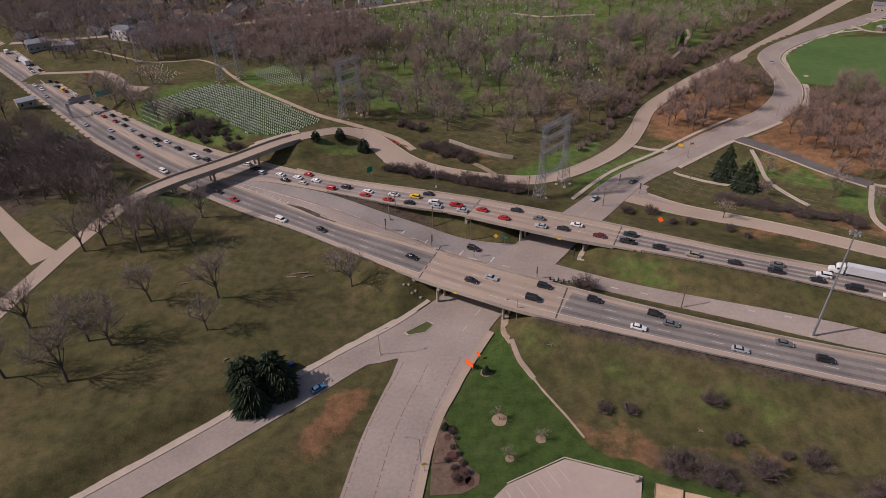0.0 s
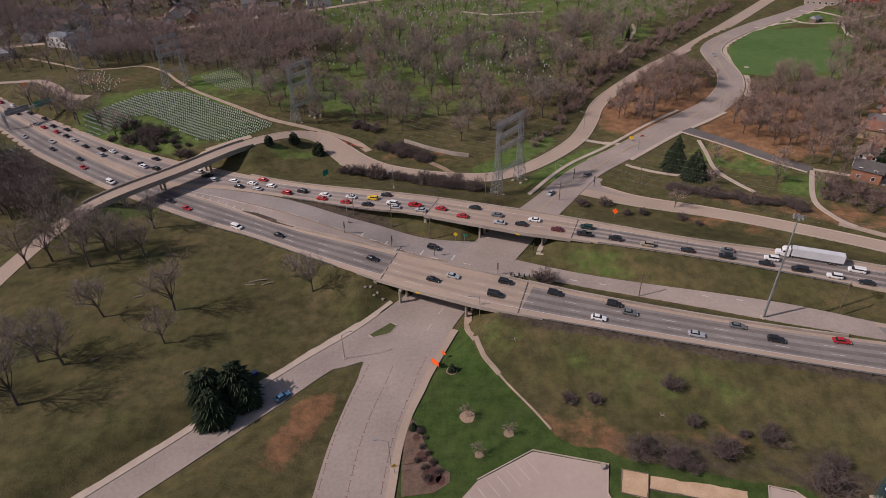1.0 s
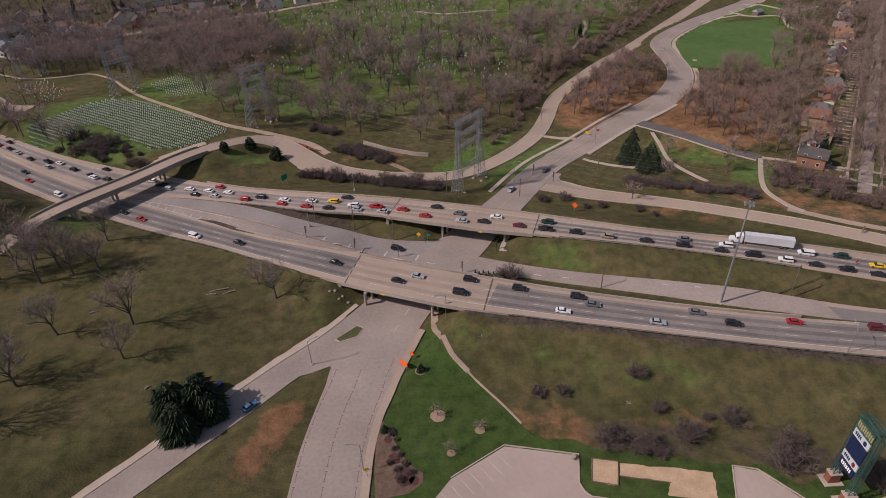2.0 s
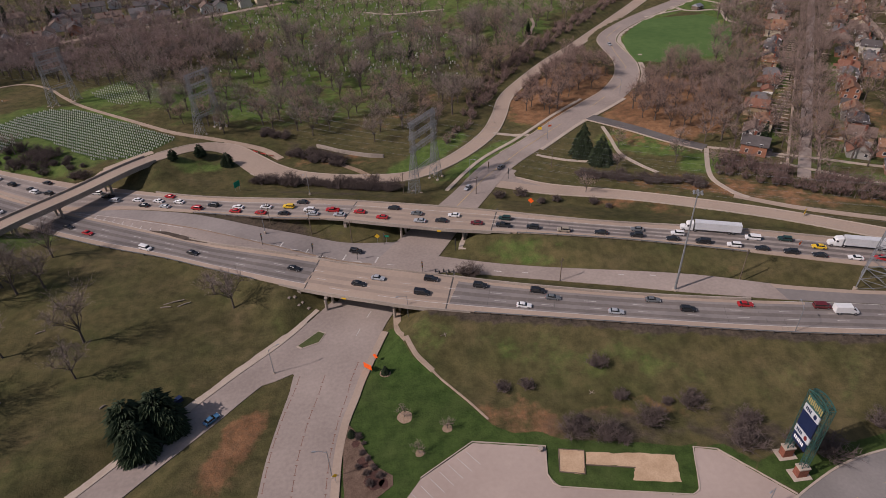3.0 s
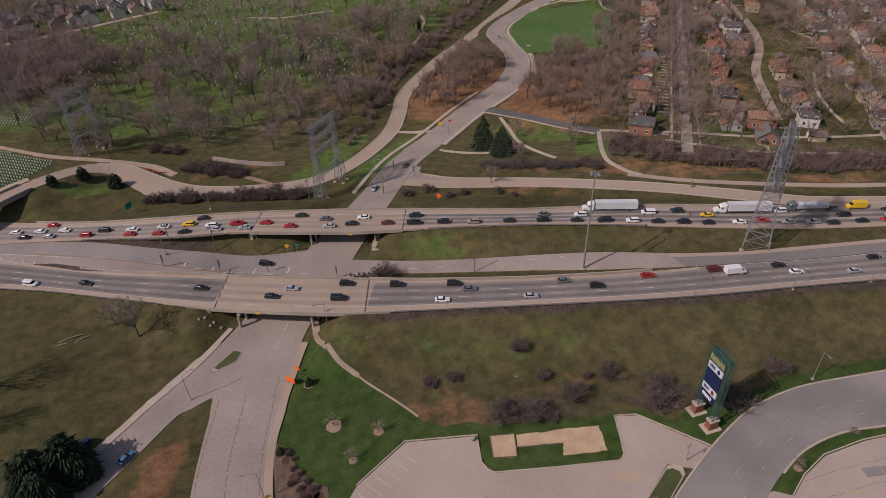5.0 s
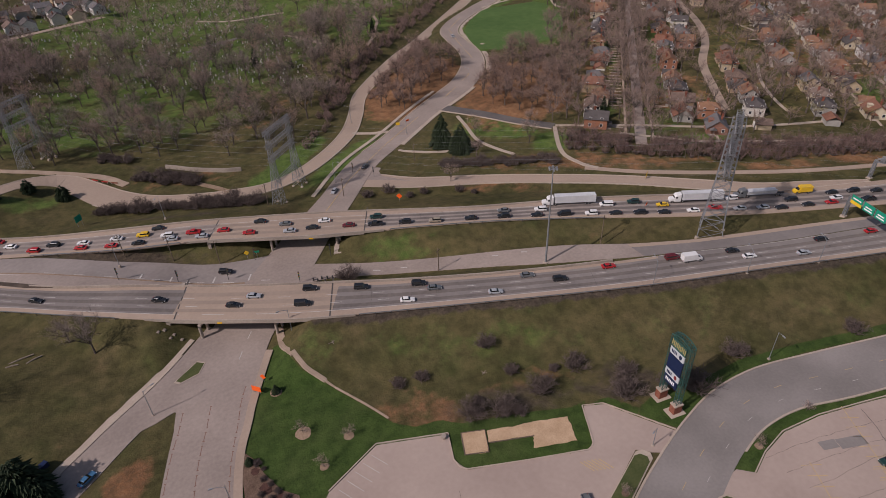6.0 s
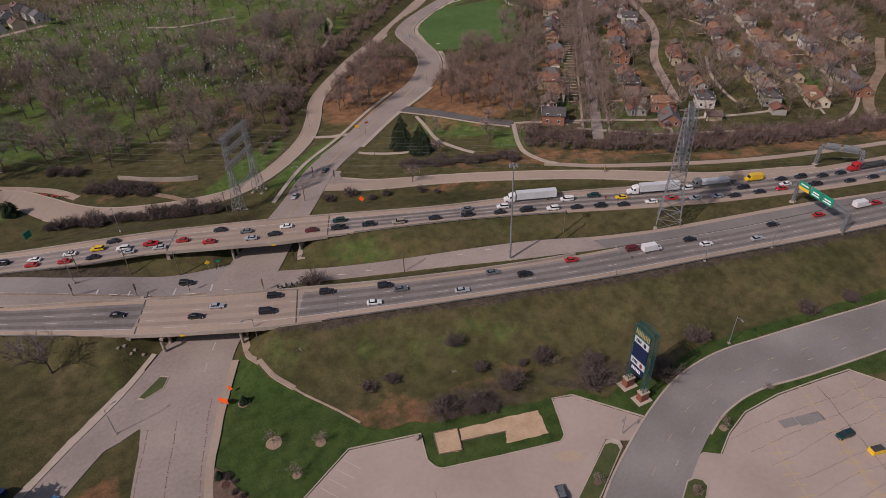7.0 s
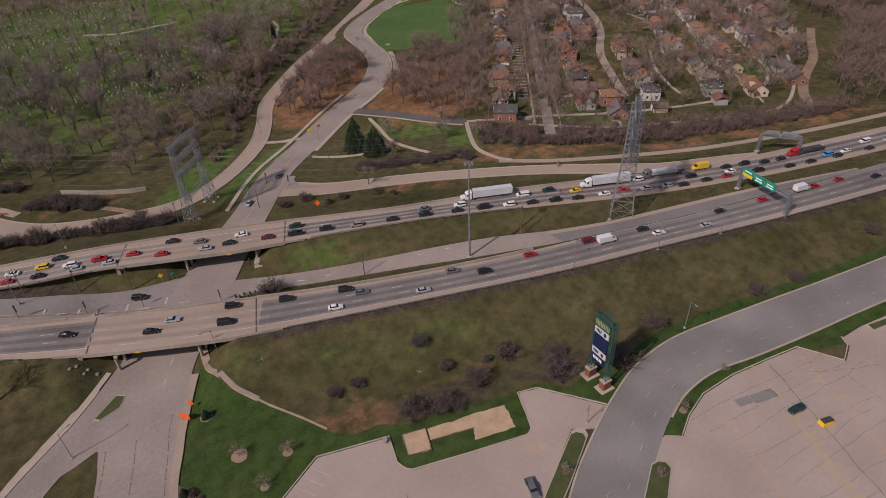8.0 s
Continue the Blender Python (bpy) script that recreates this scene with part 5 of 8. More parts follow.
for poly, c, s in ((LITTER_WOOD, 34, 22), (EAST_WOOD, 46, 23)):
    for x, y in clear_of(scatter(poly, 5.2, c, s), 3.5, ROADS):
        place("tree", rng.randrange(5), x, y, rng.uniform(0.5, 0.76), rng.uniform(0, 360), "leafless tree standing in brown leaf litter", "tree", "trees in leaf litter", (0.86, 0.72, 0.67))
PARK_TREES = [(-117.1, 131.3, 0.85), (-97.6, 125.1, 1.0), (-90.6, 123.2, 1.0), (-87.1, 141.9, 0.9), (-66.4, 128.5, 0.72), (-67.3, 142.5, 0.9), (-96.1, 110.2, 1.0), (-100.6, 168.4, 0.9), (-114.2, 173.2, 0.95), (-109.7, 176.8, 0.9), (-97.6, 176.1, 0.95),
              (-92, 171.3, 0.9), (-84.8, 172.6, 0.9), (-86.6, 189.7, 0.8), (-120, 170, 0.9), (-107, 183, 0.85), (-28.7, 149.6, 0.85), (-34.5, 157, 0.55), (-124, 197, 0.9), (-113, 112, 0.9)]
for x, y, k in PARK_TREES:
    place("tree", rng.randrange(5), x, y, k * 0.92, rng.uniform(0, 360), "old leafless tree on the open park grass", "tree", "park trees", (0.8, 0.78, 0.78))
WEST_WOOD = [(-128, 200), (-118, 222), (-150, 252), (-178, 276), (-215, 250), (-230, 200), (-180, 195), (-150, 205)]
for x, y in [p for p in clear_of(scatter(WEST_WOOD, 6.4, 60, 24), 3, ROADS) if p[1] < EB_S(p[0]) - 21]:
    place("tree", rng.randrange(5), x, y, rng.uniform(0.7, 1.0), rng.uniform(0, 360), "leafless tree in a dense dark wood", "tree", "west wood trees", (0.52, 0.49, 0.5))
for x, y, k in ((119, 196, 0.5), (128, 212, 0.55), (152, 205, 0.5), (141, 190, 0.5), (100, 184, 0.4), (152, 182, 0.5)):
    place("tree", rng.randrange(5), x, y, k, rng.uniform(0, 360), "small leafless tree on the lawn", "tree", "lawn trees", (1.1, 0.98, 0.9))


def joined_woods(name, pts, label, tint, seed, grow=(0.8, 1.1), shapes=LOW):
    """Many far trees as one mesh."""
    rg = random.Random(seed)
    V, F, k = [], [], 0
    zs = [level(*p) for p in pts]
    protos = [(np.array(g.v), g.f) for g in shapes]
    for (x, y), z in zip(pts, zs):
        pv, pf = protos[rg.randrange(len(protos))]
        a, s = rg.uniform(0, 6.283), rg.uniform(*grow)
        c, n_ = math.cos(a) * s, math.sin(a) * s
        V.append(np.stack([pv[:, 0] * c - pv[:, 1] * n_ + x, pv[:, 0] * n_ + pv[:, 1] * c + y, pv[:, 2] * s + z], 1))
        F += [tuple(i + k for i in f) for f in pf]
        k += len(pv)
    me = bpy.data.meshes.new(name)
    me.from_pydata(np.vstack(V).tolist(), [], F)
    me.materials.append(M_TWIG)
    me.materials.append(M_BARK)
    me.polygons.foreach_set("material_index", [int(len(f) == 4) for f in F])
    ob = tagged(new(name, me), label, "trees", kind="stuff")
    ob.color = (*tint, 1)
    return ob


joined_woods("woodland", [p for p in clear_of(scatter(WEST_WOOD, 4.6, 130, 44), 3, ROADS) if p[1] < EB_S(p[0]) - 20], "dense dark leafless undergrowth beside the freeway", (0.5, 0.46, 0.47), 14, (0.5, 0.85))
far = [p for p in clear_of(scatter(CEMETERY, 7.6, 860, 25), 4, ROADS) if not inside_of(np.array([p[0]]), np.array([p[1]]), NEAR_WOOD)[0] and (p[0] < -40 or rng.random() < 0.86) and (p[1] < 500 + 0.38 * (p[0] + 110) or p[0] > -40 or rng.random() < 0.4)]
joined_woods("woodland", far, "distant leafless cemetery trees over grass", (1.0, 0.93, 0.9), 1, (0.65, 1.0))
NORTHWEST = [(-150, 385), (-110, 395), (-300, 560), (-420, 640), (-470, 600), (-340, 480), (-280, 425), (-235, 385), (-200, 380)]
joined_woods("woodland", clear_of(scatter(NORTHWEST, 7.0, 260, 26), 3, ROADS), "distant leafless trees beside the freeway", (0.8, 0.74, 0.76), 2)
FAR_WEST = [(-190, 282), (-300, 395), (-420, 500), (-480, 420), (-330, 260), (-235, 200)]
joined_woods("woodland", [p for p in clear_of(scatter(FAR_WEST, 7.0, 220, 27), 3, ROADS) if p[1] < EB_S(p[0]) - 24], "dark leafless wood along the freeway", (0.5, 0.47, 0.48), 3)
joined_woods("woodland", clear_of(scatter([(-160, 345), (-205, 332), (-165, 292), (-132, 272), (-120, 280), (-150, 300), (-165, 320)], 5.5, 46, 28), 3, ROADS), "leafless trees along the cemetery fence", (0.9, 0.84, 0.82), 4)
BANK = [(149, 176), (172, 152), (205, 128), (240, 112), (300, 92), (304, 99), (244, 124), (212, 142), (182, 164), (160, 190)]
joined_woods("bank_thicket", clear_of(scatter(BANK, 3.0, 400, 29), 1.8, ROADS), "dense leafless thicket along the bank", (0.46, 0.37, 0.36), 5, (0.7, 1.15), THICK)
EAST = [(300, 96), (345, 82), (480, 120), (640, 300), (560, 360), (470, 240), (410, 150), (350, 126), (310, 112)]
joined_woods("woodland", clear_of(scatter(EAST, 5.4, 420, 30), 3, ROADS), "leafless wood beyond the houses", (0.62, 0.51, 0.48), 6)
PARK_EDGE = [(84, 272), (95, 284), (110, 308), (146, 345), (185, 383), (256, 450), (250, 456), (174, 388), (136, 352), (98, 314), (85, 292), (72, 262), (60, 244), (66, 244)]
joined_woods("roadside_thicket", clear_of(scatter(PARK_EDGE, 3.4, 220, 31), 2.0, ROADS), "leafless thicket along the park road", (0.72, 0.60, 0.58), 7, (0.7, 1.15), THICK)

ROAD_SCREEN = [(106, 279), (120, 292), (150, 321), (172, 342), (168, 347), (147, 328), (120, 301), (108, 289)]
joined_woods("roadside_thicket", clear_of(scatter(ROAD_SCREEN, 2.8, 90, 45), 1.6, ROADS), "leafless thicket screening the park road", (0.76, 0.63, 0.60), 15, (0.6, 1.0), THICK)
BANK_TREES = clear_of(scatter(BANK, 4.6, 130, 39), 1.8, ROADS)
joined_woods("bank_trees", BANK_TREES, "leafless young trees along the bank", (0.60, 0.50, 0.48), 11, (0.34, 0.58))
NORTH_WOOD = [(-150, 394), (-128, 380), (-112, 366), (-60, 368), (-40, 420), (-56, 492), (-106, 486), (-150, 468), (-190, 455), (-215, 430), (-190, 402)]
joined_woods("woodland", clear_of(scatter(NORTH_WOOD, 5.0, 330, 40), 2.5, ROADS), "dense brown leafless wood beyond the graves", (0.86, 0.76, 0.76), 12, (0.6, 0.95))
FAR_TOWN = [(-300, 452), (-190, 470), (-124, 500), (-60, 524), (-70, 640), (-380, 640), (-420, 560)]
joined_woods("woodland", clear_of(scatter(FAR_TOWN, 7.0, 300, 41), 3, ROADS), "leafless trees among distant houses", (0.72, 0.66, 0.68), 13, (0.6, 0.95))

# shrubs
SHRUBS = [(79.2, 81.8, 1.1, 1), (89.5, 74.7, 0.9, 1), (84.4, 68.8, 1.4, 1), (117.7, 65.3, 1.1, 1), (100.4, 61.5, 1.45, 1), (151.6, 54.8, 1.0, 1), (166.4, 51.2, 1.1, 0), (205, 47, 1.2, 0), (62.4, 98.4, 0.9, 1), (37.3, 99.1, 0.9, 0),
          (43.3, 98.1, 0.9, 0), (48.5, 82, 1.15, 1), (55.3, 79.8, 1.15, 1), (67.3, 80.7, 1.2, 1), (64.2, 88.6, 0.9, 0), (52, 84.5, 0.9, 2), (95, 66.5, 1.1, 0), (43, 147, 1.3, 1), (74, 84, 0.9, 2), (58.5, 77, 0.9, 0)]
for x, y, k, v in SHRUBS:
    place("shrub", v, x, y, k * 1.22, rng.uniform(0, 360), "leafless purplish shrub on the grass slope", "shrub", "slope shrubs")
HEDGE = clear_of(scatter([(-24, 230), (-4, 222.5), (20, 210.5), (30, 206), (32, 209), (8, 220), (-2, 226), (-20, 234)], 2.1, 56, 32), 1.2, ROADS)
for x, y in HEDGE:
    place("shrub", rng.choice((0, 1)), x, y, rng.uniform(0.9, 1.9), rng.uniform(0, 360), "leafless brown shrub of a roadside hedge", "shrub", "hedge shrubs")
THICKET = [(x + rng.uniform(-2, 2), y + rng.uniform(-1.2, 1.2)) for x, y in zip(np.linspace(104, 140, 24), np.linspace(197, 171, 24))]
for x, y in THICKET:
    place("shrub", rng.choice((0, 1)), x, y, rng.uniform(0.9, 1.3), rng.uniform(0, 360), "dark leafless shrub in a thicket", "shrub", "thicket shrubs")
for x, y in clear_of(scatter([(-9, 251), (0, 244), (12, 236), (15, 240), (6, 249), (-6, 257)], 2.6, 18, 33) + scatter([(-22, 279), (-10, 272), (-8, 275), (-18, 282)], 3.0, 7, 42) + scatter([(62, 192), (72, 186), (110, 168), (108, 172), (76, 192)], 6.0, 8, 34), 1.0, ROADS):
    place("shrub", rng.randrange(3), x, y, rng.uniform(1.0, 1.6), rng.uniform(0, 360), "leafless brown shrub on the verge", "shrub", "verge shrubs")

for x, y in scatter([(-136, 276), (-124, 292), (-87, 257), (-92, 251), (-115, 267)], 3.8, 24, 37):
    place("shrub", rng.randrange(3), x, y, rng.uniform(1.0, 1.7), rng.uniform(0, 360), "dark leafless brush below the graves", "shrub", "brush below the graves")

# evergreens
for k, (seed, h, w, rag, dome) in enumerate(((71, 15, 5.6, 0.3, False), (72, 13, 6.0, 0.3, False), (73, 12, 2.6, 0.3, False), (74, 11.5, 5.4, 0.5, True))):
    a, b = conifer(seed, h, w, rag, dome)
    PLANTS["fir", k] = (a.mesh("trunk", M_BARK), b.mesh("crown", M_FIR))
for x, y, k, s, label in ((111.5, 212.5, 0, 1.0, "tall dark green spruce on the lawn"), (115.5, 203.5, 1, 0.98, "broad dark green spruce on the lawn"), (-50.5, 108.5, 3, 1.0, "large ragged dark green evergreen beside the side road"), (-44.5, 110, 3, 1.08, "large ragged dark green evergreen beside the side road"),
                          (-48.5, 103.5, 3, 0.92, "large ragged dark green evergreen beside the side road"), (-41.5, 107.5, 3, 0.7, "low dark green evergreen beside the side road"),
                          (-45, 256, 3, 0.5, "round dark green evergreen beside the park road"), (-34, 249, 3, 0.55, "low round evergreen beside the park road"), (-55, 251, 3, 0.4, "low round evergreen beside the park road"), (10, 112.5, 1, 0.22, "small evergreen in a mulched ring"),
                          (-1, 95, 1, 0.2, "low evergreen in a planting bed"), (71, 370, 2, 1.0, "dark spruce among cemetery trees"), (88, 355, 2, 0.7, "dark spruce among cemetery trees"), (54, 419, 2, 0.85, "dark spruce among cemetery trees"), (151, 379, 2, 0.8, "dark spruce among cemetery trees"),
                          (-171, 531, 2, 1.2, "tall dark spruce among distant houses"), (-166, 535, 2, 1.1, "tall dark spruce among distant houses"), (-220, 527, 2, 1.1, "tall dark spruce among distant houses"), (-207, 550, 2, 1.1, "tall dark spruce among distant houses"),
                          (100, 510, 2, 1.0, "dark spruce among cemetery trees")):
    place("fir", k, x, y, s, rng.uniform(0, 360), label, "evergreen", "")

tagged(part("lawn_1", Geo().slab([(190, 309), (199, 302), (236, 302), (244, 303), (262, 322), (279, 347), (287, 374), (284, 386), (250, 388), (238, 386), (216, 366), (203, 350), (196, 332)], 4.0, 5.02), M_FIELD), "bright green mown playing field", "lawn", kind="structure")

# headstones in rows, and scattered monuments
stones = Geo()
c, s = math.cos(radians(-40)), math.sin(radians(-40))
for i in range(-40, 41):
    for j in range(-30, 31):
        x, y = -102 + (i * 1.5) * c - (j * 2.25) * s, 297 + (i * 1.5) * s + (j * 2.25) * c
        if inside_of(np.array([x]), np.array([y]), GRAVES)[0]:
            stones.box(x, y, level(x, y), 0.5, 0.2, 0.85, radians(50))
for i in range(-20, 21):
    for j in range(-14, 15):
        x, y = -178 + (i * 1.9) * c - (j * 2.7) * s, 252 + (i * 1.9) * s + (j * 2.7) * c
        if inside_of(np.array([x]), np.array([y]), [(-205, 268), (-172, 272), (-156, 250), (-170, 232), (-196, 238)])[0]:
            stones.box(x, y, 3.7, 0.5, 0.2, 0.85, radians(50))
for i in range(-20, 21):
    for j in range(-14, 15):
        x, y = -88 + (i * 1.9) * c - (j * 2.7) * s, 350 + (i * 1.9) * s + (j * 2.7) * c
        if inside_of(np.array([x]), np.array([y]), UPPER_GRAVES)[0]:
            stones.box(x, y, level(x, y), 0.5, 0.2, 0.85, radians(50))
for x, y in scatter([(-184, 371), (-172, 380), (-152, 358), (-155, 340), (-165, 345)], 2.4, 90, 38):
    stones.box(x, y, 3.7, 0.5, 0.25, 0.9, radians(50))
tagged(part("headstones", stones, M_STONE), "rows of white headstones on green grass", "headstones", kind="stuff")
rg = random.Random(8)
monuments = Geo()
for x, y in clear_of(scatter([(-60, 376), (40, 345), (84, 330), (120, 350), (300, 505), (330, 600), (-200, 620), (-120, 420)], 2.6, 1300, 35), 3, ROADS):
    z = level(x, y) if x < 0 else 0.0
    w, h = rg.uniform(0.4, 0.95), rg.uniform(0.6, 1.4)
    monuments.box(x, y, z - 0.1, w * 1.3, 0.7, 0.3, 0.8).box(x, y, z + 0.2, w, 0.4, h, 0.8, 0.9)
tagged(part("monuments", monuments, M_OLDSTONE), "pale stone grave monuments among the trees", "headstones", kind="stuff")

# ================================================================ vehicles
PAINT = {"w": (0.72, 0.72, 0.71), "b": (0.018, 0.019, 0.022), "l": (0.36, 0.38, 0.40), "g": (0.13, 0.14, 0.145), "r": (0.42, 0.018, 0.02), "d": (0.13, 0.018, 0.022), "n": (0.015, 0.045, 0.04), "t": (0.30, 0.26, 0.20), "y": (0.75, 0.47, 0.02),
         "c": (0.08, 0.28, 0.55), "B": (0.06, 0.17, 0.30)}
TONE = {"w": "white", "b": "black", "l": "silver", "g": "grey", "r": "red", "d": "dark red", "n": "dark green", "t": "tan", "y": "yellow", "c": "light blue", "B": "blue"}


def ring(x, hw, z0, z1, tuck=0.9):
    return [(x, -hw * 0.94, z0), (x, -hw, z0 + 0.18), (x, -hw, z1 - 0.22), (x, -hw * tuck, z1), (x, hw * tuck, z1), (x, hw, z1 - 0.22), (x, hw, z0 + 0.18), (x, hw * 0.94, z0)]


def glasshouse(b0, b1, r0, r1, hw, z0, z1):
    """Windscreen, side and rear glass as one tapered block between belt and roof."""
    return Geo().loft([[(b0, -hw, z0), (b0, hw, z0), (b1, hw, z0), (b1, -hw, z0)], [(r0, -hw * 0.80, z1), (r0, hw * 0.80, z1), (r1, hw * 0.80, z1), (r1, -hw * 0.80, z1)]])


def roof_of(r0, r1, hw, z):
    k = hw * 0.80
    return Geo().loft([[(r0 + 0.1, -k - 0.03, z - 0.02), (r0 + 0.1, k + 0.03, z - 0.02), (r1 - 0.1, k + 0.03, z - 0.02), (r1 - 0.1, -k - 0.03, z - 0.02)],
                       [(r0 - 0.1, -k * 0.9, z + 0.07), (r0 - 0.1, k * 0.9, z + 0.07), (r1 + 0.1, k * 0.9, z + 0.07), (r1 + 0.1, -k * 0.9, z + 0.07)]])


def wheel_meshes(r, w):
    t = Geo()
    n_ = 12
    t.loft([[(math.cos(6.2832 * i / n_) * k, y, math.sin(6.2832 * i / n_) * k) for i in range(n_)] for y, k in ((-w / 2, r * 0.9), (-w / 2 + 0.03, r), (w / 2 - 0.03, r), (w / 2, r * 0.9))])
    m_ = Geo()
    m_.loft([[(math.cos(6.2832 * i / 8) * k, y, math.sin(6.2832 * i / 8) * k) for i in range(8)] for y, k in ((-w / 2 - 0.012, r * 0.55), (-w / 2 + 0.02, r * 0.6), (w / 2 - 0.02, r * 0.6), (w / 2 + 0.012, r * 0.55))])
    return t.mesh("wheel", M_TYRE, True), m_.mesh("rim", M_RIM)


W_CAR, W_TRUCK = wheel_meshes(0.34, 0.24), wheel_meshes(0.5, 0.3)


def add_wheels(t, spots, meshes, r):
    for x, y in spots:
        w = part("wheel", meshes[0], None, t)
        w.location = (x, y, r)
        part("rim", meshes[1], None, w)


def add_lights(t, front, back, hw, zf, zb):
    for s in (-1, 1):
        part("headlight", Geo().box(front - 0.03, s * hw * 0.74, zf, 0.12, 0.36, 0.16), M_LAMP, t)
        part("tail_light", Geo().box(back + 0.03, s * hw * 0.78, zb, 0.12, 0.26, 0.2), M_TAIL, t)


def car_kind(kind):
    """One vehicle of a kind at the origin, heading along +x."""
    if kind == "s":
        t = thing("car", "", "car")
        part("body", Geo().loft([ring(2.32, 0.72, 0.34, 0.62), ring(2.15, 0.84, 0.22, 0.74), ring(1.0, 0.9, 0.2, 0.93), ring(0.3, 0.9, 0.2, 0.96), ring(-1.6, 0.9, 0.2, 0.98), ring(-2.2, 0.85, 0.26, 0.92), ring(-2.32, 0.76, 0.4, 0.72)]), M_PAINT, t)
        part("glazing", glasshouse(0.95, -1.75, 0.2, -1.15, 0.82, 0.92, 1.40), M_GLASS, t, "tinted windows")
        part("roof", roof_of(0.2, -1.15, 0.82, 1.38), M_PAINT, t)
        spots, f, b, zf, zb = [(1.42, 0.8), (1.42, -0.8), (-1.38, 0.8), (-1.38, -0.8)], 2.28, -2.3, 0.55, 0.66
    elif kind == "u":
        t = thing("suv", "", "car")
        part("body", Geo().loft([ring(2.3, 0.76, 0.4, 0.85), ring(2.12, 0.88, 0.3, 1.0), ring(1.0, 0.93, 0.28, 1.12), ring(-2.1, 0.93, 0.28, 1.14), ring(-2.3, 0.84, 0.42, 1.05)]), M_PAINT, t)
        part("glazing", glasshouse(1.0, -2.2, 0.4, -1.95, 0.86, 1.08, 1.68), M_GLASS, t, "tinted windows")
        part("roof", roof_of(0.45, -1.95, 0.9, 1.66), M_PAINT, t)
        spots, f, b, zf, zb = [(1.42, 0.82), (1.42, -0.82), (-1.4, 0.82), (-1.4, -0.82)], 2.26, -2.26, 0.72, 0.85
    elif kind == "v":
        t = thing("van", "", "van")
        part("body", Geo().loft([ring(2.5, 0.76, 0.36, 0.85), ring(2.3, 0.9, 0.26, 1.02), ring(1.5, 0.96, 0.25, 1.15), ring(-2.4, 0.96, 0.25, 1.18), ring(-2.5, 0.88, 0.4, 1.1)]), M_PAINT, t)
        part("glazing", glasshouse(1.6, -2.44, 0.9, -2.3, 0.9, 1.1, 1.72), M_GLASS, t, "tinted windows")
        part("roof", Geo().loft([ring(0.95, 0.86, 1.5, 1.9, 0.8), ring(-2.4, 0.88, 1.5, 1.9, 0.8)]), M_PAINT, t)
        spots, f, b, zf, zb = [(1.6, 0.84), (1.6, -0.84), (-1.5, 0.84), (-1.5, -0.84)], 2.45, -2.47, 0.66, 0.9
    else:
        t = thing("pickup_truck", "", "pickup truck")
        part("body", Geo().loft([ring(2.7, 0.8, 0.45, 0.9), ring(2.5, 0.92, 0.35, 1.05), ring(1.3, 0.96, 0.33, 1.14), ring(-0.8, 0.96, 0.33, 1.14), ring(-0.85, 0.96, 0.33, 0.8), ring(-2.7, 0.96, 0.36, 0.8)]), M_PAINT, t)
        part("glazing", glasshouse(1.25, -0.8, 0.6, -0.65, 0.88, 1.1, 1.68), M_GLASS, t, "tinted windows")
        part("roof", roof_of(0.62, -0.65, 0.9, 1.66), M_PAINT, t)
        for s in (-1, 1):
            part("bed_side", Geo().box(-1.78, s * 0.9, 0.78, 1.85, 0.12, 0.4), M_PAINT, t)
        part("tailgate", Geo().box(-2.66, 0, 0.78, 0.1, 1.7, 0.38), M_PAINT, t)
        spots, f, b, zf, zb = [(1.7, 0.86), (1.7, -0.86), (-1.75, 0.86), (-1.75, -0.86)], 2.66, -2.68, 0.78, 0.72
    add_wheels(t, spots, W_CAR, 0.34)
    add_lights(t, f, b, 0.92, zf, zb)
    return t


def box_truck():
    t = thing("box_truck", "", "truck")
    part("cab", Geo().loft([ring(3.6, 0.9, 0.5, 1.3), ring(3.3, 1.0, 0.45, 1.5), ring(2.5, 1.05, 0.45, 1.7), ring(1.6, 1.05, 0.45, 2.2, 0.8)]), M_PAINT, t)
    part("glazing", glasshouse(2.7, 1.7, 2.2, 1.7, 1.0, 1.5, 2.25), M_GLASS, t, "tinted windows")
    part("cargo_box", Geo().box(-0.9, 0, 0.85, 4.8, 2.3, 2.1), M_PAINT, t)
    add_wheels(t, [(2.6, 0.95), (2.6, -0.95), (-1.9, 0.95), (-1.9, -0.95)], W_TRUCK, 0.5)
    add_lights(t, 3.55, -3.3, 1.0, 0.9, 0.9)
    return t


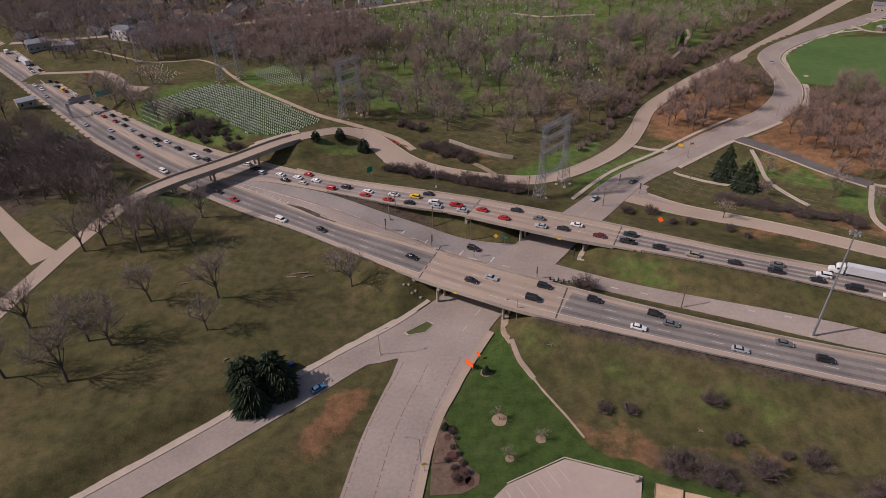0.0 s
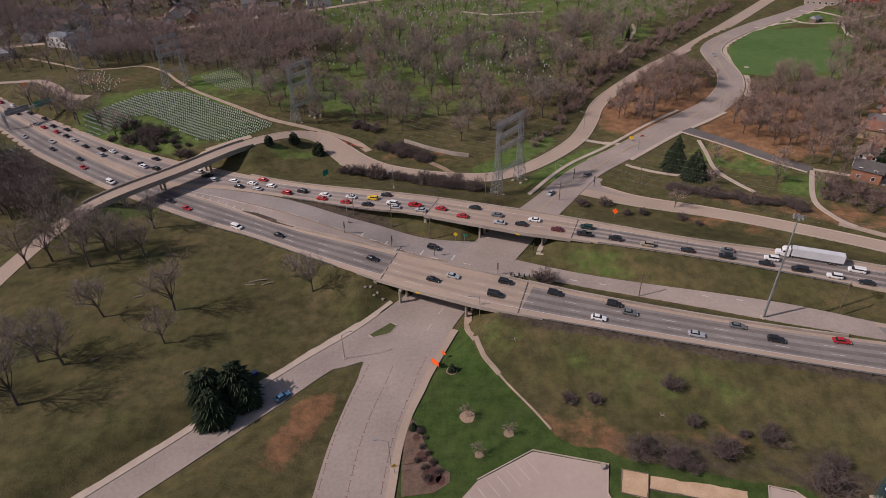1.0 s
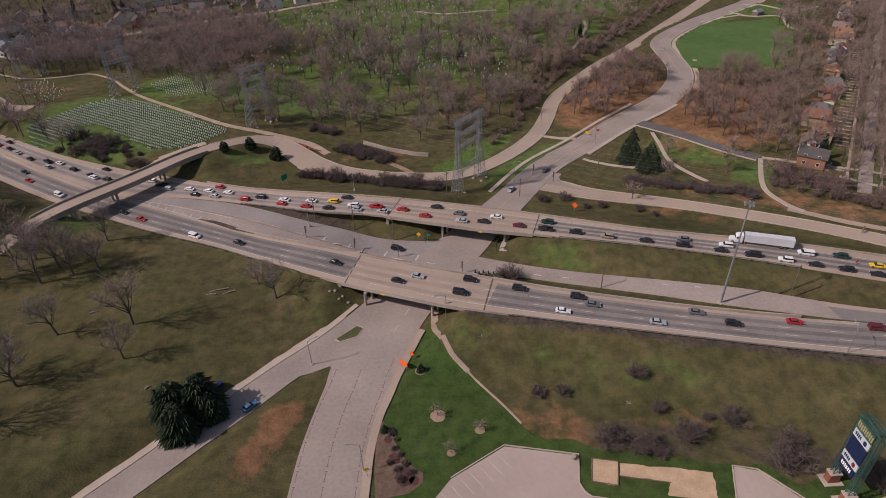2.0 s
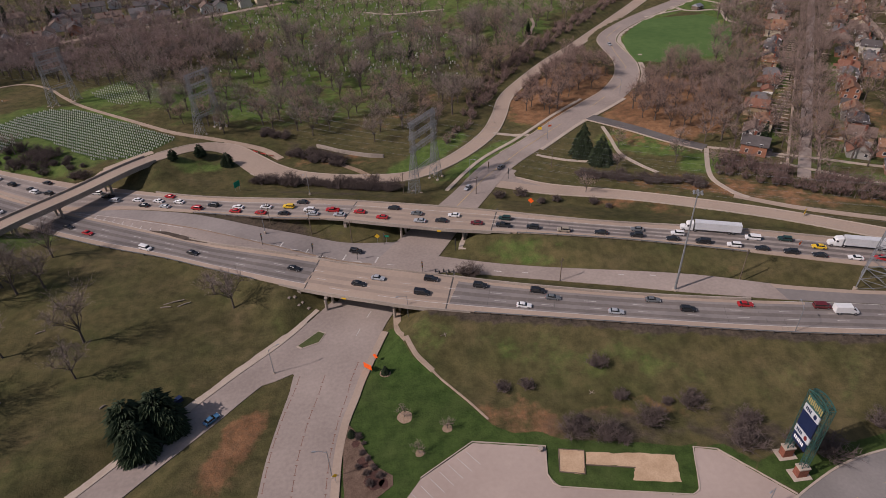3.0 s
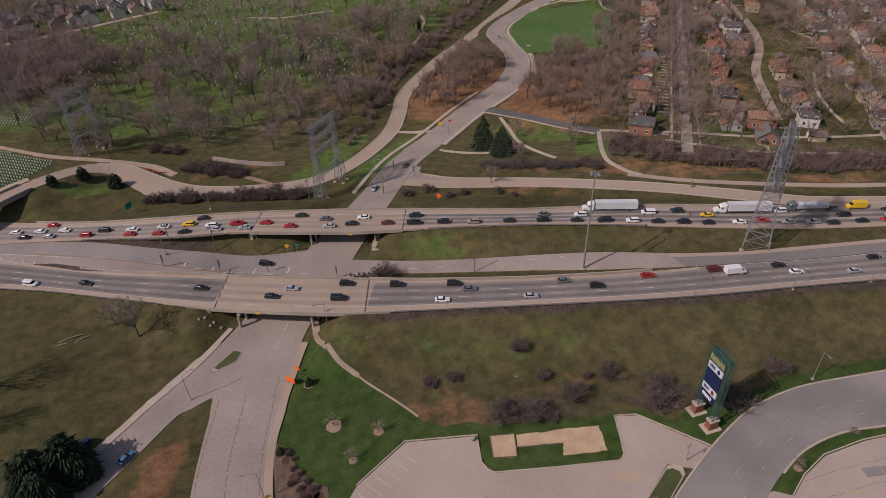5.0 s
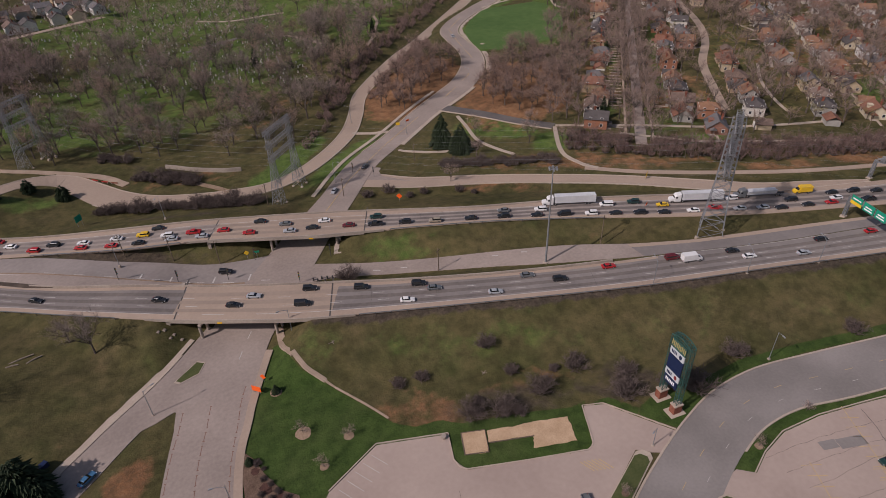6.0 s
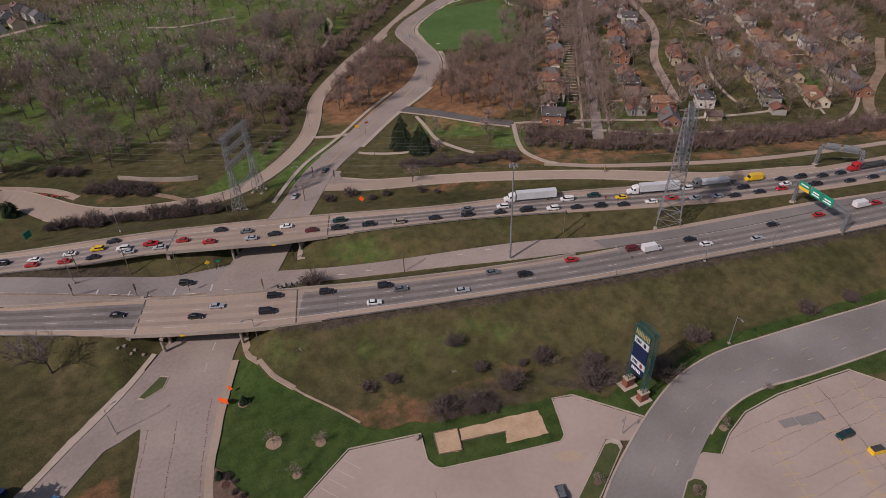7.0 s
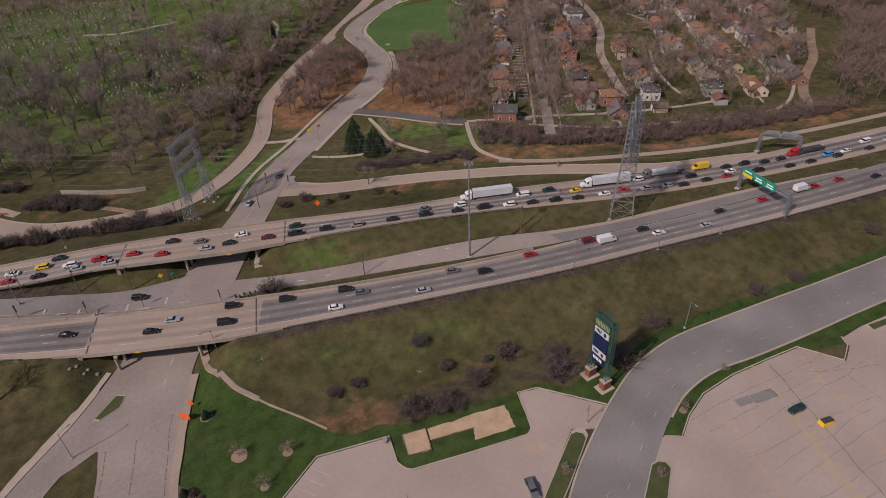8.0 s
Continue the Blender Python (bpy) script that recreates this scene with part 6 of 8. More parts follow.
def semi(trailer="van"):
    t = thing("articulated_lorry", "", "lorry")
    part("cab", Geo().loft([ring(10.4, 0.9, 0.6, 1.4), ring(10.2, 1.05, 0.5, 1.75), ring(8.7, 1.1, 0.5, 1.95), ring(8.5, 1.2, 0.5, 2.9, 0.85), ring(8.1, 1.22, 0.5, 3.3, 0.85), ring(6.2, 1.22, 0.5, 3.7, 0.85)]), M_PAINT, t)
    part("windscreen", Geo().loft([[(8.74, -1.0, 2.0), (8.74, 1.0, 2.0), (8.6, 1.0, 2.0), (8.6, -1.0, 2.0)], [(8.50, -0.95, 2.8), (8.50, 0.95, 2.8), (8.4, 0.95, 2.8), (8.4, -0.95, 2.8)]]), M_GLASS, t)
    for s in (-1, 1):
        part("side_window", Geo().box(7.9, s * 1.22, 2.0, 0.8, 0.04, 0.7), M_GLASS, t)
        part("exhaust_stack", Geo().tube((6.0, s * 0.95, 0.8), (6.0, s * 0.95, 3.9), 0.09, 0.09, 8, True), M_STEEL, t)
    part("chassis", Geo().box(6.9, 0, 0.55, 6.2, 0.9, 0.35), M_DARKSTEEL, t)
    if trailer == "van":
        part("trailer", Geo().box(-2.2, 0, 1.1, 15.6, 2.55, 2.85), M_TRAILER, t, "pale grey box trailer")
    elif trailer == "dump":
        part("trailer", Geo().loft([[(x, -0.9, 1.1), (x, 0.9, 1.1), (x, 1.25, 2.7), (x, -1.25, 2.7)] for x in (5.4, -6.0)]), M_TRAILER, t, "grey open-top trailer")
    else:
        part("trailer", Geo().box(-1.5, 0, 1.05, 13.5, 2.5, 0.35), M_DARKSTEEL, t, "dark flatbed trailer")
        part("load", Geo().box(-2.2, 0, 1.4, 9.5, 2.2, 0.7), M_DARKSTEEL, t)
    part("trailer_beam", Geo().box(-2.2, 0, 0.85, 14.5, 0.8, 0.26), M_DARKSTEEL, t)
    add_wheels(t, [(x, y) for x in (9.3, 6.6, 5.4, -6.2, -7.5) for y in (1.0, -1.0)], W_TRUCK, 0.5)
    add_lights(t, 10.3, -9.9 if trailer == "van" else -6.0, 1.0, 1.0, 1.0)
    return t


M_TRAILER = material("trailer_sheet", (0.48, 0.49, 0.50), (0.64, 0.65, 0.66), 0.3, 3.0, 0.5, 0.05)
PROTO = {k: car_kind(k) for k in "suvp"}
PROTO["truck"] = box_truck()
for k in ("van", "dump", "flat"):
    PROTO["semi_" + k] = semi(k)
KIND = {"s": "car", "u": "sport utility vehicle", "v": "van", "p": "pickup truck", "truck": "box truck", "semi_van": "articulated lorry", "semi_dump": "articulated tipper lorry", "semi_flat": "articulated flatbed lorry"}
used = set()


def vehicle(kind, tone, x, y, z, turn, where, group):
    """A vehicle of a kind and colour; the first of each kind is the model itself."""
    m = pose(x, y, z, 0, 0, turn) @ Matrix.Scale(0.9, 4)
    t = PROTO[kind]
    if kind in used:
        t = copy_thing(t, pose(x, y, z, 0, 0, turn))
    else:
        used.add(kind)
        t.matrix_basis = m
    t["label"] = "%s %s %s" % (TONE[tone], KIND[kind], where)
    t["group"] = group
    for o in t.children:
        o.color = (*PAINT[tone], 1)
    return t


def traffic(rows, heading, where, group):
    """Vehicles on the freeway: kind, colour, x, y."""
    for kind, tone, x, y in rows:
        lo, hi = (EB_S, EB_N) if heading > 0 else (WB_S, WB_N)
        slope = float(((lo(x + 4) + hi(x + 4)) - (lo(x - 4) + hi(x - 4))) / 16)
        turn = math.degrees(math.atan(slope)) + (0 if heading > 0 else 180)
        y = min(max(y, float(lo(x)) + 2.6), float(hi(x)) - 2.4)
        vehicle(kind, tone, x, y, float(z_freeway(x)) + 0.01, turn, where, group)


FAR_QUEUE = "in slow traffic on the far carriageway"
traffic([("s", "w", -66, 225), ("s", "b", -63, 219), ("s", "w", -58, 221), ("s", "l", -55, 215), ("s", "r", -54, 223), ("s", "w", -50, 217), ("u", "r", -43, 209), ("u", "b", -37, 209), ("s", "w", -28, 204), ("s", "r", -29, 199), ("s", "r", -20, 196),
         ("s", "w", -18, 200), ("s", "b", -12, 193), ("u", "y", -10, 197), ("s", "b", -5, 199), ("u", "w", -3, 192), ("s", "l", -2, 187), ("p", "r", 5, 189), ("s", "l", 7, 184), ("s", "r", 14, 185), ("s", "r", 21, 179), ("s", "b", 26, 184), ("s", "g", 33, 178)],
        -1, FAR_QUEUE, "far carriageway traffic")
traffic([("s", "l", 33, 173), ("s", "b", 40, 171), ("s", "w", 45, 173), ("s", "d", 51, 166), ("p", "b", 59, 162), ("u", "n", 61, 166), ("u", "b", 68, 158), ("u", "t", 77, 153), ("s", "b", 88, 148), ("u", "b", 98, 143), ("s", "g", 100, 147),
         ("u", "w", 111, 141), ("s", "b", 108, 137), ("v", "b", 116, 134), ("semi_van", "w", 122, 140.5), ("u", "w", 124, 129), ("v", "w", 132, 132), ("s", "b", 131, 125.5), ("u", "n", 141, 128.5), ("u", "b", 138, 122), ("s", "b", 145, 118), ("s", "y", 148, 122),
         ("s", "w", 154, 114)], -1, FAR_QUEUE, "far carriageway traffic")
traffic([("semi_van", "w", 160, 118.6), ("p", "r", 161, 111.5), ("u", "w", 171, 113), ("semi_dump", "g", 181, 109.6), ("truck", "y", 195, 103.5), ("s", "l", 168, 107), ("s", "l", 175, 103.5), ("s", "b", 180, 100), ("u", "b", 187, 102), ("s", "b", 189, 97),
         ("s", "r", 197, 94), ("s", "b", 203, 98), ("s", "w", 201, 95), ("u", "b", 210, 95), ("p", "b", 209, 89), ("s", "b", 217, 91), ("s", "b", 224, 88.5), ("s", "b", 221, 83), ("semi_flat", "r", 237, 85), ("v", "c", 240, 79), ("s", "b", 230, 80),
         ("s", "b", 242, 74), ("s", "w", 248, 76)], -1, FAR_QUEUE, "far carriageway traffic")
traffic([("v", "w", 262, 75), ("s", "b", 257, 70), ("s", "l", 270, 70), ("u", "l", -75, 228), ("p", "b", -78, 232), ("u", "w", -83, 237), ("s", "b", -110, 249), ("s", "b", -105, 253), ("u", "b", -102, 243), ("u", "w", -108, 246), ("u", "b", -119, 256),
         ("s", "w", -127, 264), ("p", "b", -133, 267), ("u", "l", -131, 261), ("s", "b", -142, 272), ("s", "l", -150, 280), ("s", "b", -159, 294), ("s", "b", -156, 286), ("s", "r", -163, 292), ("s", "b", -168, 300), ("s", "r", -172, 299)],
        -1, FAR_QUEUE, "far carriageway traffic")
traffic([("s", "b", -177, 312), ("s", "l", -178, 304), ("u", "b", -188, 322), ("p", "b", -195, 321), ("s", "w", -203, 334), ("s", "b", -202, 328), ("s", "r", -212, 340), ("u", "b", -220, 348), ("v", "y", -215, 343), ("s", "b", -226, 358), ("u", "b", -231, 359),
         ("s", "l", -224, 351), ("s", "b", -249, 382), ("s", "b", -260, 394), ("s", "b", -238, 368), ("s", "w", -252, 379), ("u", "w", -258, 386), ("s", "b", -279, 411), ("semi_van", "w", -268, 399), ("truck", "w", -294, 424), ("s", "b", -276, 404)],
        -1, FAR_QUEUE, "far carriageway traffic")
OUT = "driving on the near carriageway"
traffic([("truck", "w", 207, 74), ("s", "r", 213, 76), ("s", "r", 191, 80), ("s", "r", 224, 70), ("s", "b", 236, 60), ("s", "b", 174, 83), ("s", "l", 163, 80), ("s", "w", 148, 87), ("s", "b", 146, 94), ("s", "b", -88, 213), ("s", "r", -80, 206),
         ("v", "w", -58, 188), ("s", "b", -42, 179), ("s", "b", -10, 158), ("s", "b", 8, 144), ("s", "l", 14, 145), ("u", "b", 29, 140), ("v", "b", 25, 134.5), ("u", "b", 42, 133), ("s", "w", 51, 121), ("u", "b", 57, 127), ("s", "g", 60, 122)],
        1, OUT, "near carriageway traffic")
traffic([("s", "l", 74, 111.5), ("s", "g", 86, 114), ("u", "b", 93, 107), ("s", "r", 109, 104.5), ("v", "d", 128, 99), ("truck", "w", 132, 94.5), ("v", "w", -117, 233), ("s", "b", -139, 258), ("s", "r", -134, 249), ("s", "b", -156, 271), ("s", "l", -160, 280),
         ("s", "l", -219, 332), ("s", "w", -236, 352), ("s", "w", -228, 345), ("s", "l", -176, 288)], 1, OUT, "near carriageway traffic")
vehicle("s", "B", -33, 108.5, 0.0, 39, "on the side road below the bridge", "")
vehicle("u", "b", 10, 169.5, 0.25, -28, "waiting on the ramp between the carriageways", "")
vehicle("s", "l", 58, 201, 0.02, 230, "on the street beyond the bridges", "")
vehicle("s", "g", 76, 213.5, 0.25, 42, "on the street beyond the bridges", "")
vehicle("p", "g", 57, 50, -0.01, 250, "parked in the concrete lot", "")
vehicle("u", "n", 119, 26.5, -0.01, 165, "parked in the cracked lot", "")
vehicle("s", "l", 191, 344, 4.02, 265, "on the street beside the playing field", "")

# ================================================================ houses


def glazed(sx, sy):
    """A small framed window, its pane a second material."""
    g = Geo().box(0, 0, 0, sx, sy, 1.5)
    g.box(0, 0, 0.12, sx - 0.25 if sx > 1 else sx + 0.05, sy - 0.25 if sy > 1 else sy + 0.05, 1.26)
    me = g.mesh("window", M_TRIM)
    me.materials.append(M_PANE)
    for p in me.polygons[6:]:
        p.material_index = 1
    return me


def house_model(w, d, h, pitch, storeys, dormer=False, porch=True, hip=False):
    """A house w wide (along x, the street side faces -y), d deep; walls h high, with a pitched roof along y."""
    t = thing("house", "", "house")
    rise = w / 2 * pitch
    wall = Geo().box(0, 0, -0.6, w, d, h + 0.6)
    if not hip:
        for s in (-1, 1):
            y0, y1 = s * d / 2, s * (d / 2 - 0.25)
            wall.add([(-w / 2, y0, h), (w / 2, y0, h), (0, y0, h + rise), (-w / 2, y1, h), (w / 2, y1, h), (0, y1, h + rise)],
                     [(0, 1, 2), (5, 4, 3), (0, 2, 5, 3), (1, 4, 5, 2)])
    part("wall", wall, M_WALL, t)
    o, k = 0.5, 0.22
    e = d * 0.34 if hip else 0.0
    for s in (-1, 1):
        x0, z0 = s * (w / 2 + o), h - o * pitch
        vs = [(x0, -d / 2 - o, z0), (x0, d / 2 + o, z0), (0, d / 2 + o - e, h + rise), (0, -d / 2 - o + e, h + rise)]
        vs += [(x, y, z + k) for x, y, z in vs]
        part("roof", Geo().add(vs, [(0, 1, 2, 3), (7, 6, 5, 4), (0, 4, 5, 1), (1, 5, 6, 2), (2, 6, 7, 3), (3, 7, 4, 0)]), M_ROOF, t)
    if hip:
        for s in (-1, 1):
            y0, z0 = s * (d / 2 + o), h - o * pitch
            vs = [(-w / 2 - o, y0, z0), (w / 2 + o, y0, z0), (0, s * (d / 2 + o - e), h + rise)]
            vs += [(x, y, z + k) for x, y, z in vs]
            part("roof", Geo().add(vs, [(0, 1, 2), (5, 4, 3), (0, 3, 4, 1), (1, 4, 5, 2), (2, 5, 3, 0)]), M_ROOF, t)
    part("chimney", Geo().box(w * 0.22, d * 0.1, h, 0.7, 0.9, rise + 1.0).box(w * 0.22, d * 0.1, h + rise + 1.0, 0.85, 1.05, 0.15), M_BRICK, t, "brick chimney")
    frame_x, frame_y = glazed(1.25, 0.12), glazed(0.12, 1.25)
    for f in range(storeys):
        z = 1.0 + 2.75 * f
        for s in (-1, 1):
            for x in (-w * 0.27, w * 0.27):
                if f or s > 0 or x > 0:
                    win = part("window", frame_x, None, t)
                    win.location = (x, s * d / 2, z)
            for y in (-d * 0.25, d * 0.25):
                win = part("window", frame_y, None, t)
                win.location = (s * w / 2, y, z)
    part("door", Geo().box(-w * 0.22, -d / 2, 0.1, 1.0, 0.14, 2.1), M_DOOR, t)
    if porch:
        part("porch", Geo().box(-w * 0.22, -d / 2 - 0.9, -0.4, 2.4, 1.7, 0.5).box(-w * 0.22, -d / 2 - 2.0, -0.5, 1.4, 0.6, 0.4), M_BARRIER, t, "concrete entrance steps")
        roof = Geo().loft([[(-w * 0.22 - 1.4, -d / 2 - 1.9, 2.4), (-w * 0.22 + 1.4, -d / 2 - 1.9, 2.4), (-w * 0.22 + 1.4, -d / 2, 2.4), (-w * 0.22 - 1.4, -d / 2, 2.4)],
                           [(-w * 0.22 - 0.1, -d / 2 - 1.9, 3.3), (-w * 0.22 + 0.1, -d / 2 - 1.9, 3.3), (-w * 0.22 + 0.1, -d / 2, 3.3), (-w * 0.22 - 0.1, -d / 2, 3.3)]])
        part("porch_roof", roof, M_ROOF, t)
    if dormer:
        part("dormer", Geo().box(-w * 0.26, 0, h + 0.2, w * 0.3, 2.2, rise * 0.62).box(-w * 0.26, 0, h + 0.2 + rise * 0.62, w * 0.36, 2.7, 0.18), M_WALL, t)
    return t


def garage_model():
    t = thing("garage", "", "garage")
    part("wall", Geo().box(0, 0, -0.5, 5.6, 6.2, 3.0), M_WALL, t)
    for s in (-1, 1):
        vs = [(s * 3.2, -3.5, 2.3), (s * 3.2, 3.5, 2.3), (0, 3.5, 4.0), (0, -3.5, 4.0)]
        vs += [(x, y, z + 0.18) for x, y, z in vs]
        part("roof", Geo().add(vs, [(0, 1, 2, 3), (7, 6, 5, 4), (0, 4, 5, 1), (1, 5, 6, 2), (2, 6, 7, 3), (3, 7, 4, 0)]), M_ROOF, t)
    part("gable", Geo().add([(-2.8, -3.1, 2.5), (2.8, -3.1, 2.5), (0, -3.1, 3.95), (-2.8, -2.9, 2.5), (2.8, -2.9, 2.5), (0, -2.9, 3.95)], [(0, 1, 2), (5, 4, 3)]), M_WALL, t)
    part("door", Geo().box(0, -3.1, 0.05, 4.4, 0.12, 2.2), M_TRIM, t, "white overhead door")
    return t


HOUSES = [house_model(7.6, 9.6, 4.5, 0.62, 2), house_model(8.2, 9.4, 2.8, 0.75, 1, True), house_model(7.6, 9.2, 4.6, 0.5, 2, False, True, True), house_model(9.2, 8.2, 2.8, 0.48, 1, False, False, True)]
HOUSES.append(house_model(9, 11, 4.6, 0.6, 0, False, False))
GARAGE = garage_model()
WALLS = ((0.62, 0.58, 0.52), (0.42, 0.31, 0.20), (0.33, 0.15, 0.09), (0.70, 0.69, 0.66), (0.50, 0.40, 0.27), (0.38, 0.36, 0.33), (0.60, 0.52, 0.38), (0.28, 0.14, 0.10))
WALL_WORD = ("cream", "tan brick", "red brick", "white", "buff brick", "grey", "pale yellow", "dark red brick")
ROOFS = ((0.19, 0.135, 0.108), (0.17, 0.16, 0.16), (0.25, 0.12, 0.08), (0.25, 0.19, 0.155), (0.11, 0.098, 0.094), (0.30, 0.165, 0.10))
ROOF_WORD = ("brown", "grey", "red-brown", "light brown", "dark grey", "orange-brown")
first_house = [True] * 6
rng = random.Random(12)


def settle(model, k, x, y, z, turn, wall, roof, label, group):
    m = pose(x, y, z, 0, 0, turn)
    if first_house[k]:
        first_house[k] = False
        t = model
        t.matrix_basis = m
    else:
        t = copy_thing(model, m)
    t["label"], t["group"] = label, group
    for o in t.children:
        o.color = (*(ROOFS[roof] if o.name.startswith(("roof", "porch_roof")) else WALLS[wall]), 1)
    return t


def a_house(x, y, z, turn, group, k=None, wall=None, roof=None):
    k = rng.randrange(4) if k is None else k
    wall = rng.randrange(len(WALLS)) if wall is None else wall
    roof = rng.randrange(len(ROOFS)) if roof is None else roof
    return settle(HOUSES[k], k, x, y, z, turn, wall, roof, "%s house with a %s shingle roof" % (WALL_WORD[wall], ROOF_WORD[roof]), group)


AVE = math.degrees(math.atan2(0.755, 0.656))
houses = []
SUBURB = [(158, 202), (186, 174), (214, 150), (262, 132), (300, 122), (345, 140), (420, 190), (520, 330), (560, 480), (420, 520), (330, 440), (262, 340)]
for off, face in ((-18.5, 1), (18, -1), (30, 1), (50, -1), (80, -1), (99, 1), (123, -1), (147, 1), (171, -1), (195, 1), (219, -1), (241, 1)):
    s = 6 + rng.uniform(0, 6)
    while s < 420:
        x, y = 182 + 0.656 * s + 0.755 * off, 168 + 0.755 * s - 0.656 * off
        if inside_of(np.array([x]), np.array([y]), SUBURB)[0]:
            houses.append((x + rng.uniform(-2.2, 2.2), y + rng.uniform(-2.2, 2.2), AVE + (90 if face < 0 else -90) + (90 if rng.random() < 0.3 else 0) + rng.uniform(-3, 3)))
        s += rng.uniform(12.8, 16.0) if off not in (30, 50) else rng.uniform(12.5, 17)
ok = clear_of(houses, 6.8, (ALLEY, FIRST_AVE, BANK_PATH))
kept = []
for x, y, a in ok:
    if all((x - p) ** 2 + (y - q) ** 2 > 105 for p, q, _ in kept):
        kept.append((x, y, a))
for i, (x, y, a) in enumerate(kept):
    if i % 7 == 5:
        w, r = rng.randrange(len(WALLS)), rng.randrange(len(ROOFS))
        settle(GARAGE, 5, x, y, 5, a, w, r, "%s garage with a %s roof" % (WALL_WORD[w], ROOF_WORD[r]), "garages")
    else:
        a_house(x, y, 5, a, "houses beyond the freeway")
for off, pale in ((14, 0.7), (36, 0.5), (60, 0.5), (84, 0.4)):
    for x, y, _, z in FAR_ROAD[4::6]:
        x, y = x + rng.uniform(-4, 4) - 0.2 * off, y + off + rng.uniform(-4, 4)
        if rng.random() < 0.8:
            a_house(x, y, 4, rng.choice((12, 102, 192, 282)), "distant houses beyond the cemetery", 4, rng.choice((0, 3)) if rng.random() < pale else None, rng.choice((0, 1, 4)))
SUB_TREES = [p for p in clear_of(scatter(SUBURB, 4.6, 1050, 36), 1.5, (ALLEY,)) if all((p[0] - a) ** 2 + (p[1] - b) ** 2 > 20 for a, b, _ in kept)]
AVENUE = [(182 + 0.656 * s + 0.755 * o + rng.uniform(-1, 1), 168 + 0.755 * s - 0.656 * o + rng.uniform(-1, 1)) for o in (-4.4, 4.4) for s in np.arange(-2, 330, 8.5)]
BUDDING = [(294, 162), (291, 165), (298, 165), (295, 168)] + SUB_TREES[::9]
SUB_TREES = [p for i, p in enumerate(SUB_TREES) if i % 9] + AVENUE
RED_TREES = [(182 + 0.656 * s - 0.755 * o, 168 + 0.755 * s + 0.656 * o) for o in (13, 26, 31) for s in (98, 121, 133, 158, 170, 199, 214, 243)]
joined_woods("blossom_trees", RED_TREES, "reddish budding garden trees among houses", (0.95, 0.55, 0.48), 9, (0.4, 0.6))
joined_woods("garden_trees", SUB_TREES, "leafless garden and street trees among houses", (0.74, 0.655, 0.61), 8, (0.62, 1.02))
joined_woods("budding_trees", BUDDING, "yellow-green budding garden trees among houses", (0.72, 0.74, 0.32), 10, (0.38, 0.62))
for i in range(16):
    x, y, _ = kept[(i * 7) % len(kept)]
    place("fir", 2, x + 6.5, y + 3.5, rng.uniform(0.5, 0.95), 0, "dark green garden conifer beside a house", "evergreen", "garden conifers", None, 5)
lawn = Geo()
for i, (x, y, a) in enumerate(kept):
    b = radians(a)
    lawn.box(x + math.sin(b) * 8.5, y - math.cos(b) * 8.5, 4.9, 1.1, 6, 0.16, b)
for k in range(34):
    s = 34 + k * 4.6
    lawn.box(182 + 0.656 * s - 0.755 * 9.6, 168 + 0.755 * s + 0.656 * 9.6, 4.9, 0.9, 5.6, 0.17, radians(AVE))
for k in range(9):
    lawn.box(324 + k * 3.6, 143 + k * 2.4, 4.9, 0.8, 6, 0.17, radians(-20))
tagged(part("pavement_9", lawn, M_KERB), "pale garden paths to the houses", "pavement", kind="structure")


def plain_building(name, x, y, z, w, d, h, turn, wall, label, low=0.12):
    t = thing(name, label, "building")
    part("wall", Geo().box(0, 0, -0.5, w, d, h + 0.5), wall, t)
    part("roof", Geo().loft([[(-w / 2 - 0.3, -d / 2 - 0.3, h), (w / 2 + 0.3, -d / 2 - 0.3, h), (w / 2 + 0.3, d / 2 + 0.3, h), (-w / 2 - 0.3, d / 2 + 0.3, h)],
                             [(-w / 2, -0.2, h + d * low), (w / 2, -0.2, h + d * low), (w / 2, 0.2, h + d * low), (-w / 2, 0.2, h + d * low)]]), M_SIGNBACK, t, "pale metal roof")
    for i in range(max(2, int(w / 4))):
        win = part("window", Geo().box(-w / 2 + 2 + i * 4, -d / 2, 1.0, 1.6, 0.14, 1.5), M_TRIM, t)
        part("pane", Geo().box(-w / 2 + 2 + i * 4, -d / 2, 1.12, 1.36, 0.18, 1.26), M_PANE, win)
    for i in range(int(w / 4) if h > 7 else 0):
        win = part("window", Geo().box(-w / 2 + 2 + i * 4, -d / 2, 4.2, 1.6, 0.14, 1.7), M_TRIM, t)
        part("pane", Geo().box(-w / 2 + 2 + i * 4, -d / 2, 4.3, 1.4, 0.18, 1.5), M_PANE, win)
    part("door", Geo().box(w / 2, 0, 0, 0.14, 2.4, 2.6), M_DOOR, t)
    return put(t, x, y, z, turn)


plain_building("shed", -270, 424, 4, 15, 10, 5, 35, M_SIGNBACK, "pale metal shed beside the freeway", 0.2)
plain_building("shed", -249, 420, 4, 16, 8, 4, 10, M_SIGNBACK, "long pale metal shed beside the freeway", 0.2)
plain_building("hall", -220, 444, 4, 16, 11, 7.5, -25, M_TRIM, "white two-storey hall beyond the cemetery", 0.06)
plain_building("hall_wing", -207, 434, 4, 12, 9, 3.2, -25, M_BARRIER, "low pale wing building beyond the cemetery", 0.05)
plain_building("service_building", -218, 313, 4, 9, 8, 3.4, 40, M_BARRIER, "low concrete building beside the freeway", 0.05)
plain_building("shop", 372, 540, 4, 30, 16, 6, 20, M_BRICK, "long brick building beyond the field", 0.08)
plain_building("shop", 327, 450, 4, 26, 12, 5, -30, M_BARRIER, "low grey shop beyond the park", 0.06)
